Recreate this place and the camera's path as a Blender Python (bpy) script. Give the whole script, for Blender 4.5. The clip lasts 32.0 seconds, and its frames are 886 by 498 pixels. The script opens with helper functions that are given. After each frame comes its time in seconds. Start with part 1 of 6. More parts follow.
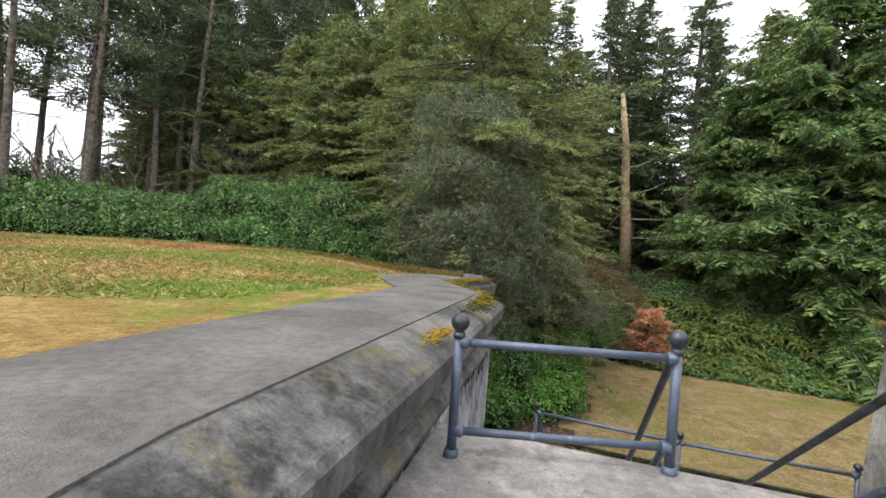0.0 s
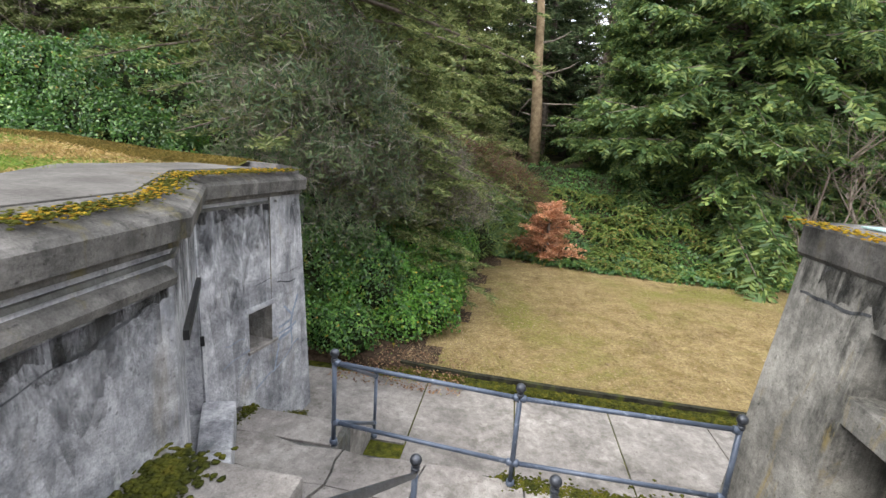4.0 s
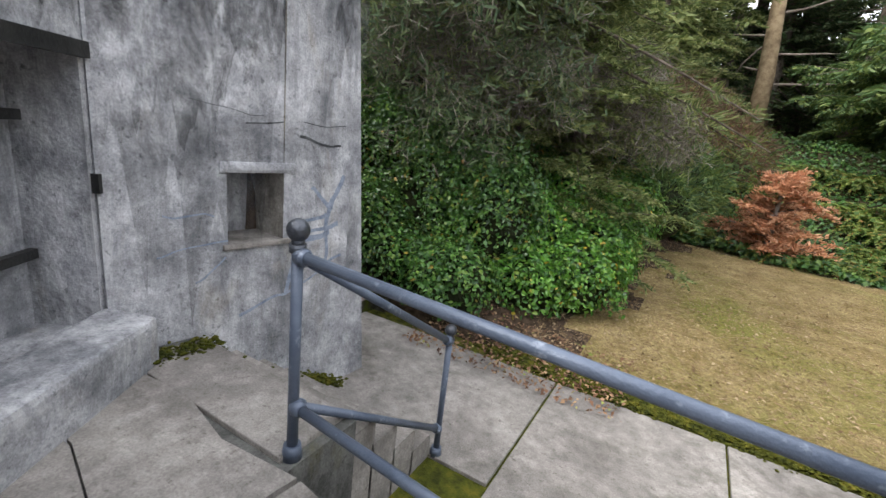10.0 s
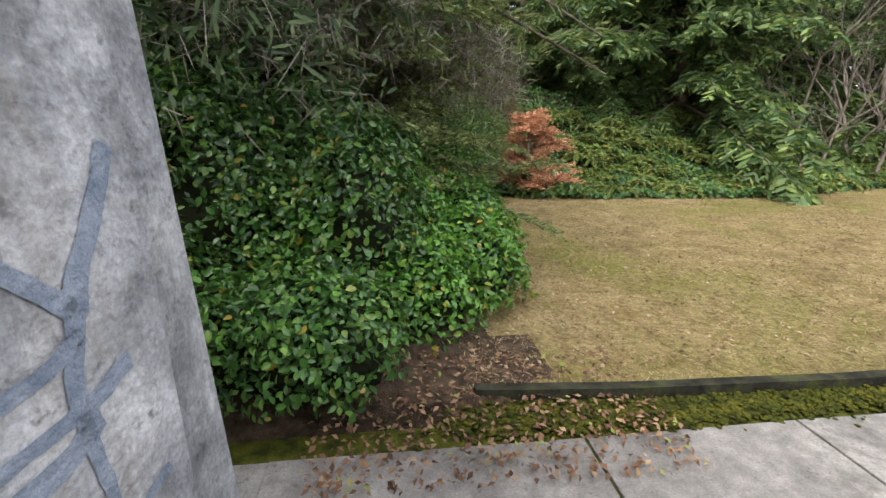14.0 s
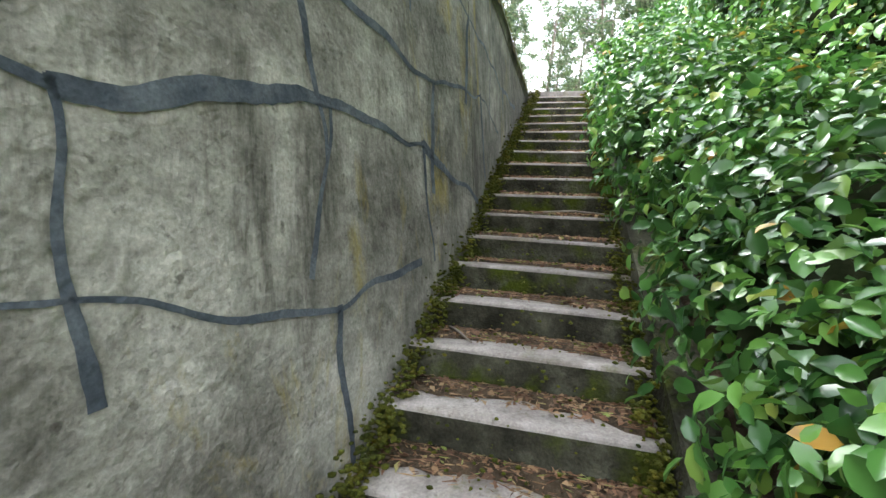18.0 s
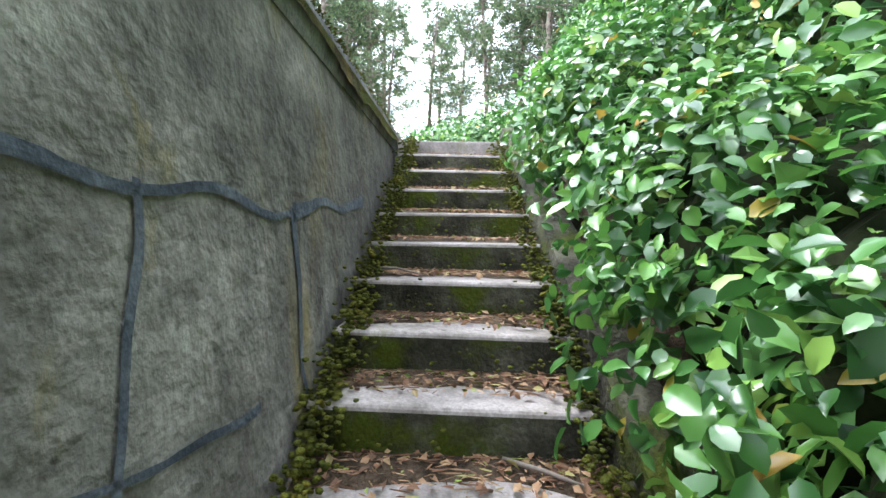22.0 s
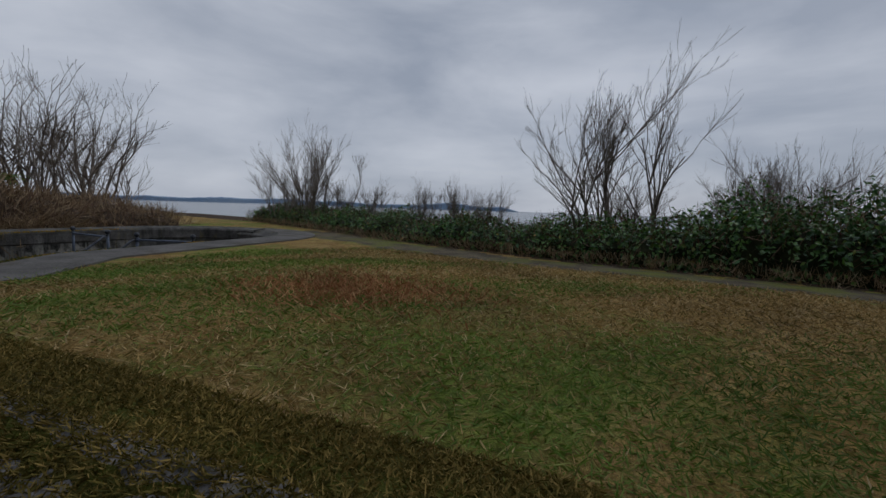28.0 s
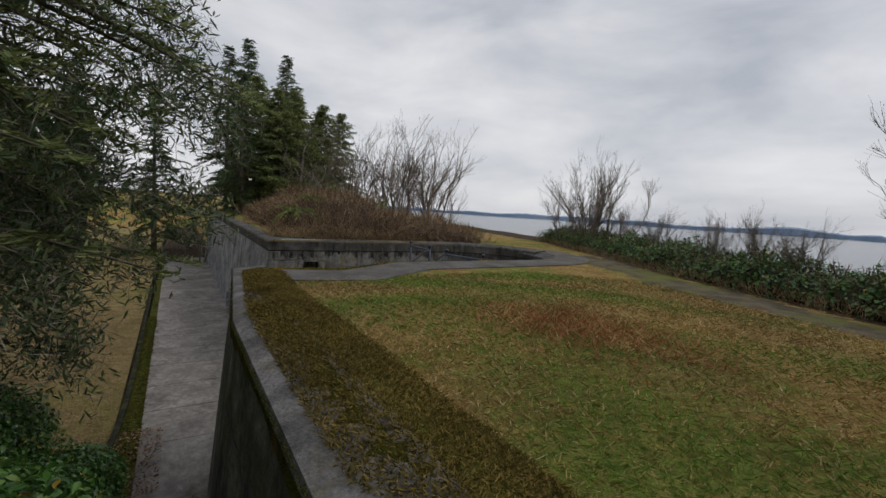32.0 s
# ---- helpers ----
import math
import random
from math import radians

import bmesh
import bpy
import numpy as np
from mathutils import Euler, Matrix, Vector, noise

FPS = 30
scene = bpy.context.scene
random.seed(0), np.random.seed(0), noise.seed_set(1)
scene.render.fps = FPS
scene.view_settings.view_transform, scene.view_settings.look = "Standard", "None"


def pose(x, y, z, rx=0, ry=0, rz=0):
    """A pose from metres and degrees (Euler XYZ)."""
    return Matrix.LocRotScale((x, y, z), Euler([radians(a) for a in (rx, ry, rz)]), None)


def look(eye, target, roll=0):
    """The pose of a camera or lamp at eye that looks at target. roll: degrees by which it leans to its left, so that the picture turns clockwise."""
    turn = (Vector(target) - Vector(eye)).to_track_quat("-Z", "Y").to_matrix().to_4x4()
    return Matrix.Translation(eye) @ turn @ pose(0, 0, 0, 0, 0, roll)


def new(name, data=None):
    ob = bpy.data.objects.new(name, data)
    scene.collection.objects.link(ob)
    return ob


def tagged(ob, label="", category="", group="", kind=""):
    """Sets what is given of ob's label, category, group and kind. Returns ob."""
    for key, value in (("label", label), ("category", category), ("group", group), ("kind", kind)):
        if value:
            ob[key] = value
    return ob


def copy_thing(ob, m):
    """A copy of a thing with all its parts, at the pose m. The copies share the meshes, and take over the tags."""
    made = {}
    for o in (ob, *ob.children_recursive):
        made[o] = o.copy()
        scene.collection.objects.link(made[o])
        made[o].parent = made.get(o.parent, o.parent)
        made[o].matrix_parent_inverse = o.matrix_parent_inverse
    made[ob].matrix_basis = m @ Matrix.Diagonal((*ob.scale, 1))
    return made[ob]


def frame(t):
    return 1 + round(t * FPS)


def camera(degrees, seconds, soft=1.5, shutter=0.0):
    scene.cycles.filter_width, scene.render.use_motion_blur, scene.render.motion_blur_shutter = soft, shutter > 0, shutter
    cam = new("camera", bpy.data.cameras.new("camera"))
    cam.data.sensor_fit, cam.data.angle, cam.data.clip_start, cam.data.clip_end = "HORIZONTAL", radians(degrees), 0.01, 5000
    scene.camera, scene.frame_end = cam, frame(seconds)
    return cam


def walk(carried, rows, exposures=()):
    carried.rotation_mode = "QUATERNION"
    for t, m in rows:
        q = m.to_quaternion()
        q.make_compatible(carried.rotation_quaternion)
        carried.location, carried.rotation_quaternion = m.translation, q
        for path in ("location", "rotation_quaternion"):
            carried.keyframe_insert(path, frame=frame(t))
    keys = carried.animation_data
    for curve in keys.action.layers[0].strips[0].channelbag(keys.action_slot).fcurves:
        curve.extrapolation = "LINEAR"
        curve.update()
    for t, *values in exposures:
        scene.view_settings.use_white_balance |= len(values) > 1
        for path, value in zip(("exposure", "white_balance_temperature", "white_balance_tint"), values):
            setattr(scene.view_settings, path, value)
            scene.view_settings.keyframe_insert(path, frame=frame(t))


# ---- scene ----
cam = camera(90.0, 32.0, shutter=0.0)
PATH = [
    (0, (10.496, -10.301, 0.618), (9.871, -8.400, 0.618), 4.3),
    (0.5, (10.682, -10.004, 0.602), (10.415, -8.022, 0.615), 4.1),
    (1, (10.809, -9.715, 0.579), (10.808, -7.715, 0.572), 2.4),
    (1.5, (10.942, -9.372, 0.603), (11.138, -7.390, 0.416), 2.3),
    (2, (11.169, -8.736, 0.673), (11.350, -6.785, 0.271), 2.5),
    (2.5, (11.319, -8.205, 0.639), (11.483, -6.268, 0.170), 2.8),
    (3, (11.493, -7.755, 0.609), (11.459, -5.810, 0.143), 3.4),
    (3.5, (11.630, -7.350, 0.575), (11.417, -5.416, 0.111), 3.9),
    (4, (11.706, -7.063, 0.493), (11.428, -5.132, 0.051), 4.0),
    (4.5, (11.773, -6.822, 0.392), (11.451, -4.897, -0.047), 4.4),
    (5, (11.826, -6.588, 0.219), (11.473, -4.667, -0.213), 3.4),
    (5.5, (11.747, -6.263, 0.010), (11.388, -4.344, -0.423), 3.9),
    (6, (11.676, -5.946, -0.179), (11.315, -4.028, -0.614), 4.1),
    (6.5, (11.744, -5.773, -0.277), (11.356, -3.860, -0.714), 4.4),
    (7, (11.768, -5.514, -0.369), (11.379, -3.613, -0.852), 4.1),
    (7.5, (11.806, -5.150, -0.509), (11.364, -3.279, -1.059), 4.5),
    (8, (11.820, -4.873, -0.610), (11.345, -3.009, -1.156), 5.0),
    (8.5, (11.795, -4.657, -0.732), (11.291, -2.800, -1.277), 5.2),
    (9, (11.766, -4.409, -0.960), (11.073, -2.617, -1.517), 6.1),
    (9.5, (11.599, -4.126, -1.225), (10.747, -2.396, -1.757), 6.5),
    (10, (11.367, -3.853, -1.444), (10.434, -2.159, -1.955), 6.6),
    (10.5, (11.012, -3.594, -1.583), (9.968, -1.951, -2.044), 6.5),
    (11, (10.466, -3.293, -1.485), (9.411, -1.694, -2.058), 7.5),
    (11.5, (9.953, -3.013, -1.447), (8.918, -1.418, -2.067), 8.6),
    (12, (9.509, -2.771, -1.510), (8.689, -1.035, -2.069), 7.9),
    (12.5, (9.283, -2.465, -1.535), (8.859, -0.578, -2.047), 3.3),
    (13, (9.135, -2.170, -1.576), (8.997, -0.244, -2.098), 1.7),
    (13.5, (8.989, -1.854, -1.754), (9.224, 0.058, -2.291), 0.0),
    (15.5, (9.350, -0.550, -2.350), (8.610, 1.243, -2.836), 2.5),
    (16, (9.222, 0.342, -2.550), (7.583, 1.434, -2.898), 3.0),
    (16.5, (8.955, 0.757, -2.625), (7.007, 1.176, -2.795), 3.0),
    (17, (8.541, 0.870, -2.605), (6.557, 0.668, -2.757), 2.6),
    (17.5, (8.036, 0.843, -2.424), (6.087, 0.423, -2.574), 4.1),
    (18, (7.546, 0.731, -2.279), (5.625, 0.185, -2.388), 3.3),
    (18.5, (7.052, 0.591, -2.064), (5.121, 0.082, -2.178), 3.7),
    (19, (6.559, 0.473, -1.872), (4.617, 0.004, -1.973), 4.1),
    (19.5, (6.124, 0.496, -1.691), (4.158, 0.137, -1.782), 2.5),
    (20, (5.748, 0.534, -1.508), (3.782, 0.177, -1.603), 1.2),
    (20.5, (5.344, 0.557, -1.292), (3.369, 0.264, -1.400), 1.0),
    (21, (4.968, 0.558, -1.116), (2.977, 0.413, -1.233), 1.6),
    (21.5, (4.554, 0.547, -0.964), (2.558, 0.475, -1.065), 1.0),
    (22, (4.211, 0.494, -0.821), (2.215, 0.425, -0.914), 1.2),
    (22.5, (3.843, 0.448, -0.646), (1.847, 0.378, -0.735), 1.5),
    (23, (3.494, 0.412, -0.465), (1.499, 0.296, -0.549), 2.1),
    (23.5, (3.132, 0.386, -0.236), (1.144, 0.192, -0.329), 3.4),
    (24, (2.841, 0.396, 0.005), (0.890, -0.025, -0.125), 2.8),
    (24.5, (2.538, 0.500, 0.252), (0.634, -0.100, 0.121), 0.6),
    (26.5, (0.697, 0.634, 0.755), (-0.357, -1.053, 0.546), 2.3),
    (27, (0.496, 0.516, 0.855), (-0.081, -1.384, 0.622), 2.0),
    (27.5, (0.304, 0.403, 0.972), (0.317, -1.586, 0.764), 2.3),
    (28, (0.127, 0.282, 1.099), (0.859, -1.569, 0.906), 2.0),
    (28.5, (-0.051, 0.167, 1.218), (1.217, -1.369, 1.040), 2.2),
    (29, (-0.256, 0.093, 1.323), (1.227, -1.239, 1.159), 2.8),
    (29.5, (-0.481, 0.064, 1.409), (1.165, -1.057, 1.232), 2.8),
    (30, (-0.697, 0.057, 1.468), (1.030, -0.936, 1.296), 2.9),
    (30.5, (-0.865, 0.076, 1.500), (0.844, -0.949, 1.331), 3.3),
    (31, (-0.940, 0.135, 1.504), (0.752, -0.916, 1.328), 3.4),
    (31.5, (-0.905, 0.242, 1.479), (0.787, -0.810, 1.302), 3.9),
    (32, (-0.797, 0.385, 1.434), (0.903, -0.652, 1.256), 3.7),
]
walk(cam, [(t, look(eye, target, roll)) for t, eye, target, roll in PATH],
     exposures=[(0.0, 1.4, 6500, 10), (1.0, 1.5, 6500, 10), (2.0, 1.65, 6500, 10), (4.5, 1.8, 6500, 10), (13.5, 1.75, 6500, 10), (15.0, 2.2, 6500, 9), (16.0, 3.05, 6450, 7), (17.5, 3.33, 6300, 4), (19.0, 3.48, 6150, 2), (20.0, 3.55, 6000, 3), (21.0, 3.5, 5900, 4), (22.5, 3.12, 5800, 6), (23.2, 2.9, 5700, 7), (24.3, 2.35, 5600, 6), (26.0, 0.2, 6100, 9), (26.8, -0.35, 5900, 10),
                (28.0, -1.0, 5900, 10), (29.0, -0.85, 6300, 10), (30.5, -0.45, 6500, 10), (32.0, -0.45, 6500, 10)])

# ---- light: an overcast winter sky ----
world = bpy.data.worlds.new("overcast")
scene.world = world
world.use_nodes = True
wn, wl = world.node_tree.nodes, world.node_tree.links
wn.clear()
w_out = wn.new("ShaderNodeOutputWorld")
w_bg = wn.new("ShaderNodeBackground")
w_sky = wn.new("ShaderNodeTexSky")
w_sky.sky_type = "NISHITA"
w_sky.sun_disc = False
SUN_EL, SUN_AZ = radians(32), radians(215)
w_sky.sun_elevation, w_sky.sun_rotation = SUN_EL, SUN_AZ
w_tc = wn.new("ShaderNodeTexCoord")
w_map = wn.new("ShaderNodeMapping")
w_map.inputs["Scale"].default_value = (1.1, 1.1, 3.2)
w_n = wn.new("ShaderNodeTexNoise")
w_n.inputs["Scale"].default_value, w_n.inputs["Detail"].default_value = 1.9, 6.0
w_n.inputs["Roughness"].default_value, w_n.inputs["Distortion"].default_value = 0.52, 0.25
w_r = wn.new("ShaderNodeValToRGB")
w_r.color_ramp.elements[0].position, w_r.color_ramp.elements[0].color = 0.34, (0.64, 0.68, 0.76, 1)
w_r.color_ramp.elements[1].position, w_r.color_ramp.elements[1].color = 0.68, (1.14, 1.14, 1.17, 1)
w_scale = wn.new("ShaderNodeVectorMath")
w_scale.operation = "SCALE"
w_scale.inputs["Scale"].default_value = 0.08
w_mix = wn.new("ShaderNodeMix")
w_mix.data_type = "RGBA"
w_mix.inputs["Factor"].default_value = 0.90
wl.new(w_tc.outputs["Generated"], w_map.inputs["Vector"])
wl.new(w_map.outputs["Vector"], w_n.inputs["Vector"])
wl.new(w_n.outputs["Fac"], w_r.inputs["Fac"])
wl.new(w_sky.outputs["Color"], w_scale.inputs[0])
wl.new(w_scale.outputs["Vector"], w_mix.inputs["A"])
wl.new(w_r.outputs["Color"], w_mix.inputs["B"])
wl.new(w_mix.outputs["Result"], w_bg.inputs["Color"])
w_bg.inputs["Strength"].default_value = 1.0
wl.new(w_bg.outputs["Background"], w_out.inputs["Surface"])
sun_lamp = new("sun", bpy.data.lights.new("sun", "SUN"))
sun_lamp.data.energy, sun_lamp.data.angle, sun_lamp.data.color = 0.9, radians(25), (1.0, 0.96, 0.9)
sun_lamp.matrix_world = look((0, 0, 30), (10.0, 14.0, 8.0))


# ---- materials ----
def material(name, rough=0.85, metal=0.0, bump=0.0, bump_scale=40.0):
    m = bpy.data.materials.new(name)
    m.use_nodes = True
    nt = m.node_tree
    b = nt.nodes["Principled BSDF"]
    b.inputs["Roughness"].default_value, b.inputs["Metallic"].default_value = rough, metal
    if rough > 0.88:
        b.inputs["Specular IOR Level"].default_value = 0.15
    if bump:
        tc = nt.nodes.new("ShaderNodeTexCoord")
        n = nt.nodes.new("ShaderNodeTexNoise")
        n.inputs["Scale"].default_value, n.inputs["Detail"].default_value = bump_scale, 6.0
        bu = nt.nodes.new("ShaderNodeBump")
        bu.inputs["Strength"].default_value, bu.inputs["Distance"].default_value = bump, 0.02
        nt.links.new(tc.outputs["Object"], n.inputs["Vector"])
        nt.links.new(n.outputs["Fac"], bu.inputs["Height"])
        nt.links.new(bu.outputs["Normal"], b.inputs["Normal"])
    return m


def noise_node(nt, scale, detail=4.0, stretch=(1, 1, 1), rough=0.6, distort=0.0):
    tc = nt.nodes.new("ShaderNodeTexCoord")
    mp = nt.nodes.new("ShaderNodeMapping")
    mp.inputs["Scale"].default_value = stretch
    n = nt.nodes.new("ShaderNodeTexNoise")
    n.inputs["Scale"].default_value, n.inputs["Detail"].default_value = scale, detail
    n.inputs["Roughness"].default_value, n.inputs["Distortion"].default_value = rough, distort
    nt.links.new(tc.outputs["Object"], mp.inputs["Vector"])
    nt.links.new(mp.outputs["Vector"], n.inputs["Vector"])
    return n.outputs["Fac"]


def ramp(nt, fac, stops):
    r = nt.nodes.new("ShaderNodeValToRGB")
    while len(r.color_ramp.elements) < len(stops):
        r.color_ramp.elements.new(0.5)
    for e, (p, c) in zip(r.color_ramp.elements, stops):
        e.position, e.color = p, (c, c, c, 1) if isinstance(c, float) else (*c, 1)
    nt.links.new(fac, r.inputs["Fac"])
    return r.outputs["Color"]


def blend(nt, fac, a, b, how="MIX"):
    x = nt.nodes.new("ShaderNodeMix")
    x.data_type, x.blend_type = "RGBA", how
    for key, v in (("Factor", fac), ("A", a), ("B", b)):
        if isinstance(v, (int, float)):
            x.inputs[key].default_value = v
        elif isinstance(v, tuple):
            x.inputs[key].default_value = (*v, 1)
        else:
            nt.links.new(v, x.inputs[key])
    return x.outputs["Result"]


def paint(m, color):
    m.node_tree.links.new(color, m.node_tree.nodes["Principled BSDF"].inputs["Base Color"])
    return m


def concrete(name, light, dark, stain, tint=None, streak=0.6, tint_amount=0.3, bump=0.5, pale=0.35):
    """Weathered cast concrete: blotches, vertical runs of dirt, pale bloom, pores and lichen."""
    m = material(name, 0.9, 0.0, bump, 24.0)
    nt = m.node_tree
    c = ramp(nt, noise_node(nt, 1.5, 12.0, rough=0.74), [(0.38, dark), (0.60, light)])
    mid_ = ramp(nt, noise_node(nt, 7.0, 8.0, rough=0.7), [(0.33, 0.62), (0.66, 1.18)])
    c = blend(nt, 0.75, c, mid_, "MULTIPLY")
    fine = ramp(nt, noise_node(nt, 75.0, 3.0), [(0.3, 0.66), (0.7, 1.15)])
    c = blend(nt, 0.75, c, fine, "MULTIPLY")
    if pale:
        bloom = ramp(nt, noise_node(nt, 3.0, 10.0, (1, 1, 0.4), 0.75, 0.5), [(0.55, 0.0), (0.68, pale)])
        c = blend(nt, bloom, c, tuple(min(0.8, 1.45 * v) for v in light))
    big = ramp(nt, noise_node(nt, 0.55, 9.0, (1, 1, 1.4), 0.68, 0.7), [(0.36, 0.62), (0.62, 1.22)])
    c = blend(nt, 0.85, c, big, "MULTIPLY")
    runs = ramp(nt, noise_node(nt, 4.0, 9.0, (1, 1, 0.13), 0.7), [(0.45, 0.0), (0.62, 1.0)])
    blot = ramp(nt, noise_node(nt, 0.8, 8.0, rough=0.7), [(0.42, 0.0), (0.58, streak)])
    c = blend(nt, blend(nt, 1.0, runs, blot, "MULTIPLY"), c, stain)
    pores = ramp(nt, noise_node(nt, 22.0, 4.0), [(0.60, 0.0), (0.72, 0.65)])
    c = blend(nt, pores, c, stain)
    if tint:
        t = ramp(nt, noise_node(nt, 2.4, 9.0, (1, 1, 0.3), 0.7, 0.8), [(0.55, 0.0), (0.68, tint_amount)])
        c = blend(nt, t, c, tint)
    return paint(m, c)


def mottled(name, stops, scale=3.0, detail=6.0, rough=0.9, bump=0.6, bump_scale=60.0, second=None, island=False):
    m = material(name, rough, 0.0, bump, bump_scale)
    nt = m.node_tree
    c = ramp(nt, noise_node(nt, scale, detail), stops)
    if second:
        s, lo, hi, col = second
        c = blend(nt, ramp(nt, noise_node(nt, s, 5.0), [(lo, 0.0), (hi, 1.0)]), c, col)
    fine = ramp(nt, noise_node(nt, scale * 18, 3.0), [(0.3, 0.7), (0.7, 1.2)])
    return paint(m, blend(nt, 0.8, c, fine, "MULTIPLY"))


def turf(name, tan, pale, green, brown, patch=0.45, greens=(0.50, 0.60)):
    """Mown winter grass: green, straw and bare brown patches under a fine grain of blades."""
    m = material(name, 1.0, 0.0, 1.0, 160.0)
    nt = m.node_tree
    c = ramp(nt, noise_node(nt, 1.9, 12.0, rough=0.72), [(0.36, tan), (0.62, pale)])
    g = ramp(nt, noise_node(nt, patch, 10.0, rough=0.68, distort=0.6), [(greens[0], 0.0), (greens[1], 0.85)])
    c = blend(nt, g, c, green)
    d = ramp(nt, noise_node(nt, patch * 2.3, 12.0, (1.3, 0.9, 1), 0.75), [(0.54, 0.0), (0.66, 0.7)])
    c = blend(nt, d, c, brown)
    for s, lo, hi, a in ((14.0, 0.55, 1.35, 0.8), (60.0, 0.4, 1.45, 0.85), (190.0, 0.5, 1.4, 0.8)):
        c = blend(nt, a, c, ramp(nt, noise_node(nt, s, 4.0, (1, 1, 1), 0.7), [(0.3, lo), (0.7, hi)]), "MULTIPLY")
    return paint(m, c)


def foliage(name, stops, rough=0.5, through_light=0.25, scale=1.1):
    """Leaves: colour by island and by place, with some light passing through."""
    m = material(name, rough)
    nt = m.node_tree
    g = nt.nodes.new("ShaderNodeNewGeometry")
    a = ramp(nt, g.outputs["Random Per Island"], stops)
    big = ramp(nt, noise_node(nt, scale, 3.0), [(0.3, 0.62), (0.7, 1.25)])
    c = blend(nt, 1.0, a, big, "MULTIPLY")
    paint(m, c)
    b = nt.nodes["Principled BSDF"]
    if through_light:
        tr = nt.nodes.new("ShaderNodeBsdfTranslucent")
        mx = nt.nodes.new("ShaderNodeMixShader")
        mx.inputs["Fac"].default_value = through_light
        nt.links.new(c, tr.inputs["Color"])
        nt.links.new(b.outputs["BSDF"], mx.inputs[1])
        nt.links.new(tr.outputs["BSDF"], mx.inputs[2])
        nt.links.new(mx.outputs["Shader"], nt.nodes["Material Output"].inputs["Surface"])
    return m


M_WALL = concrete("concrete_pale", (0.58, 0.58, 0.60), (0.25, 0.255, 0.275), (0.07, 0.075, 0.082), (0.36, 0.27, 0.12), 0.6, 0.16, 0.7, 0.5)
M_WALL_EAST = concrete("concrete_east_wall", (0.37, 0.355, 0.32), (0.165, 0.16, 0.145), (0.045, 0.045, 0.04), (0.33, 0.24, 0.06), 1.0, 0.6, 0.7, 0.35)
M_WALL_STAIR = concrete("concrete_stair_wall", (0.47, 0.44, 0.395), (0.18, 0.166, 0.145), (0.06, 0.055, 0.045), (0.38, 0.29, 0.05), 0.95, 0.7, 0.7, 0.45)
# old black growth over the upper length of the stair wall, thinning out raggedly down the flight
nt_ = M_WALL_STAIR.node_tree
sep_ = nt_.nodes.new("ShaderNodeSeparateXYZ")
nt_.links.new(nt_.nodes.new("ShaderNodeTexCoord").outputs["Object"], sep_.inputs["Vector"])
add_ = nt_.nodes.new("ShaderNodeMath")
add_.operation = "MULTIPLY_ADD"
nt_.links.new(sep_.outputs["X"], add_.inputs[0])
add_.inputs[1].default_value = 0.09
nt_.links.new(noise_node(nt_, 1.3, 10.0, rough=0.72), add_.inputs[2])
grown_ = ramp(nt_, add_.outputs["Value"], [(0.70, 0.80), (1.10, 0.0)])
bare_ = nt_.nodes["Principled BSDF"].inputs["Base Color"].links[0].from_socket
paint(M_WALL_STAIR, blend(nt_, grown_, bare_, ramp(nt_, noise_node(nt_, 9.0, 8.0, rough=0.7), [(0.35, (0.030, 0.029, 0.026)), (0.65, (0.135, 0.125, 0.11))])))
M_COPING = concrete("concrete_coping", (0.19, 0.18, 0.168), (0.085, 0.082, 0.076), (0.028, 0.028, 0.026), (0.17, 0.14, 0.03), 0.95, 0.5, 0.8, 0.25)
M_COPING_PALE = concrete("concrete_coping_pale", (0.28, 0.265, 0.262), (0.14, 0.133, 0.13), (0.06, 0.06, 0.058), (0.20, 0.17, 0.05), 0.7, 0.35, 0.8, 0.5)
M_DARK = concrete("concrete_dark", (0.17, 0.17, 0.16), (0.07, 0.07, 0.065), (0.03, 0.03, 0.028), (0.10, 0.09, 0.02), 0.8, 0.4)
M_SLAB = concrete("concrete_slab", (0.35, 0.325, 0.30), (0.24, 0.22, 0.205), (0.085, 0.078, 0.065), None, 0.6, pale=0.15)
M_TREAD = concrete("concrete_tread", (0.36, 0.315, 0.30), (0.22, 0.19, 0.175), (0.09, 0.075, 0.055), (0.10, 0.10, 0.02), 0.5, 0.6, pale=0.2)
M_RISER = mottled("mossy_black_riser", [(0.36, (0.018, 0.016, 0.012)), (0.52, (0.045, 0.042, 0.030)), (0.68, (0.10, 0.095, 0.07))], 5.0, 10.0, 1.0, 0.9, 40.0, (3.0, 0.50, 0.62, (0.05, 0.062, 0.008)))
M_KERB = mottled("black_mossy_kerb", [(0.36, (0.016, 0.015, 0.012)), (0.66, (0.055, 0.055, 0.035))], 5.0, 8.0, 1.0, 0.8, 40.0, (2.5, 0.55, 0.66, (0.06, 0.07, 0.01)))
M_MOSS_BROWN = mottled("brown_moss_band", [(0.34, (0.030, 0.026, 0.012)), (0.5, (0.085, 0.062, 0.02)), (0.68, (0.17, 0.12, 0.035))], 6.0, 12.0, 1.0, 1.0, 70.0, (1.3, 0.47, 0.6, (0.075, 0.082, 0.012)))
M_WALK = mottled("worn_asphalt_walk", [(0.35, (0.115, 0.108, 0.100)), (0.65, (0.19, 0.18, 0.168))], 1.4, 10.0, 0.92, 0.8, 110.0, (0.9, 0.55, 0.7, (0.12, 0.105, 0.085)))
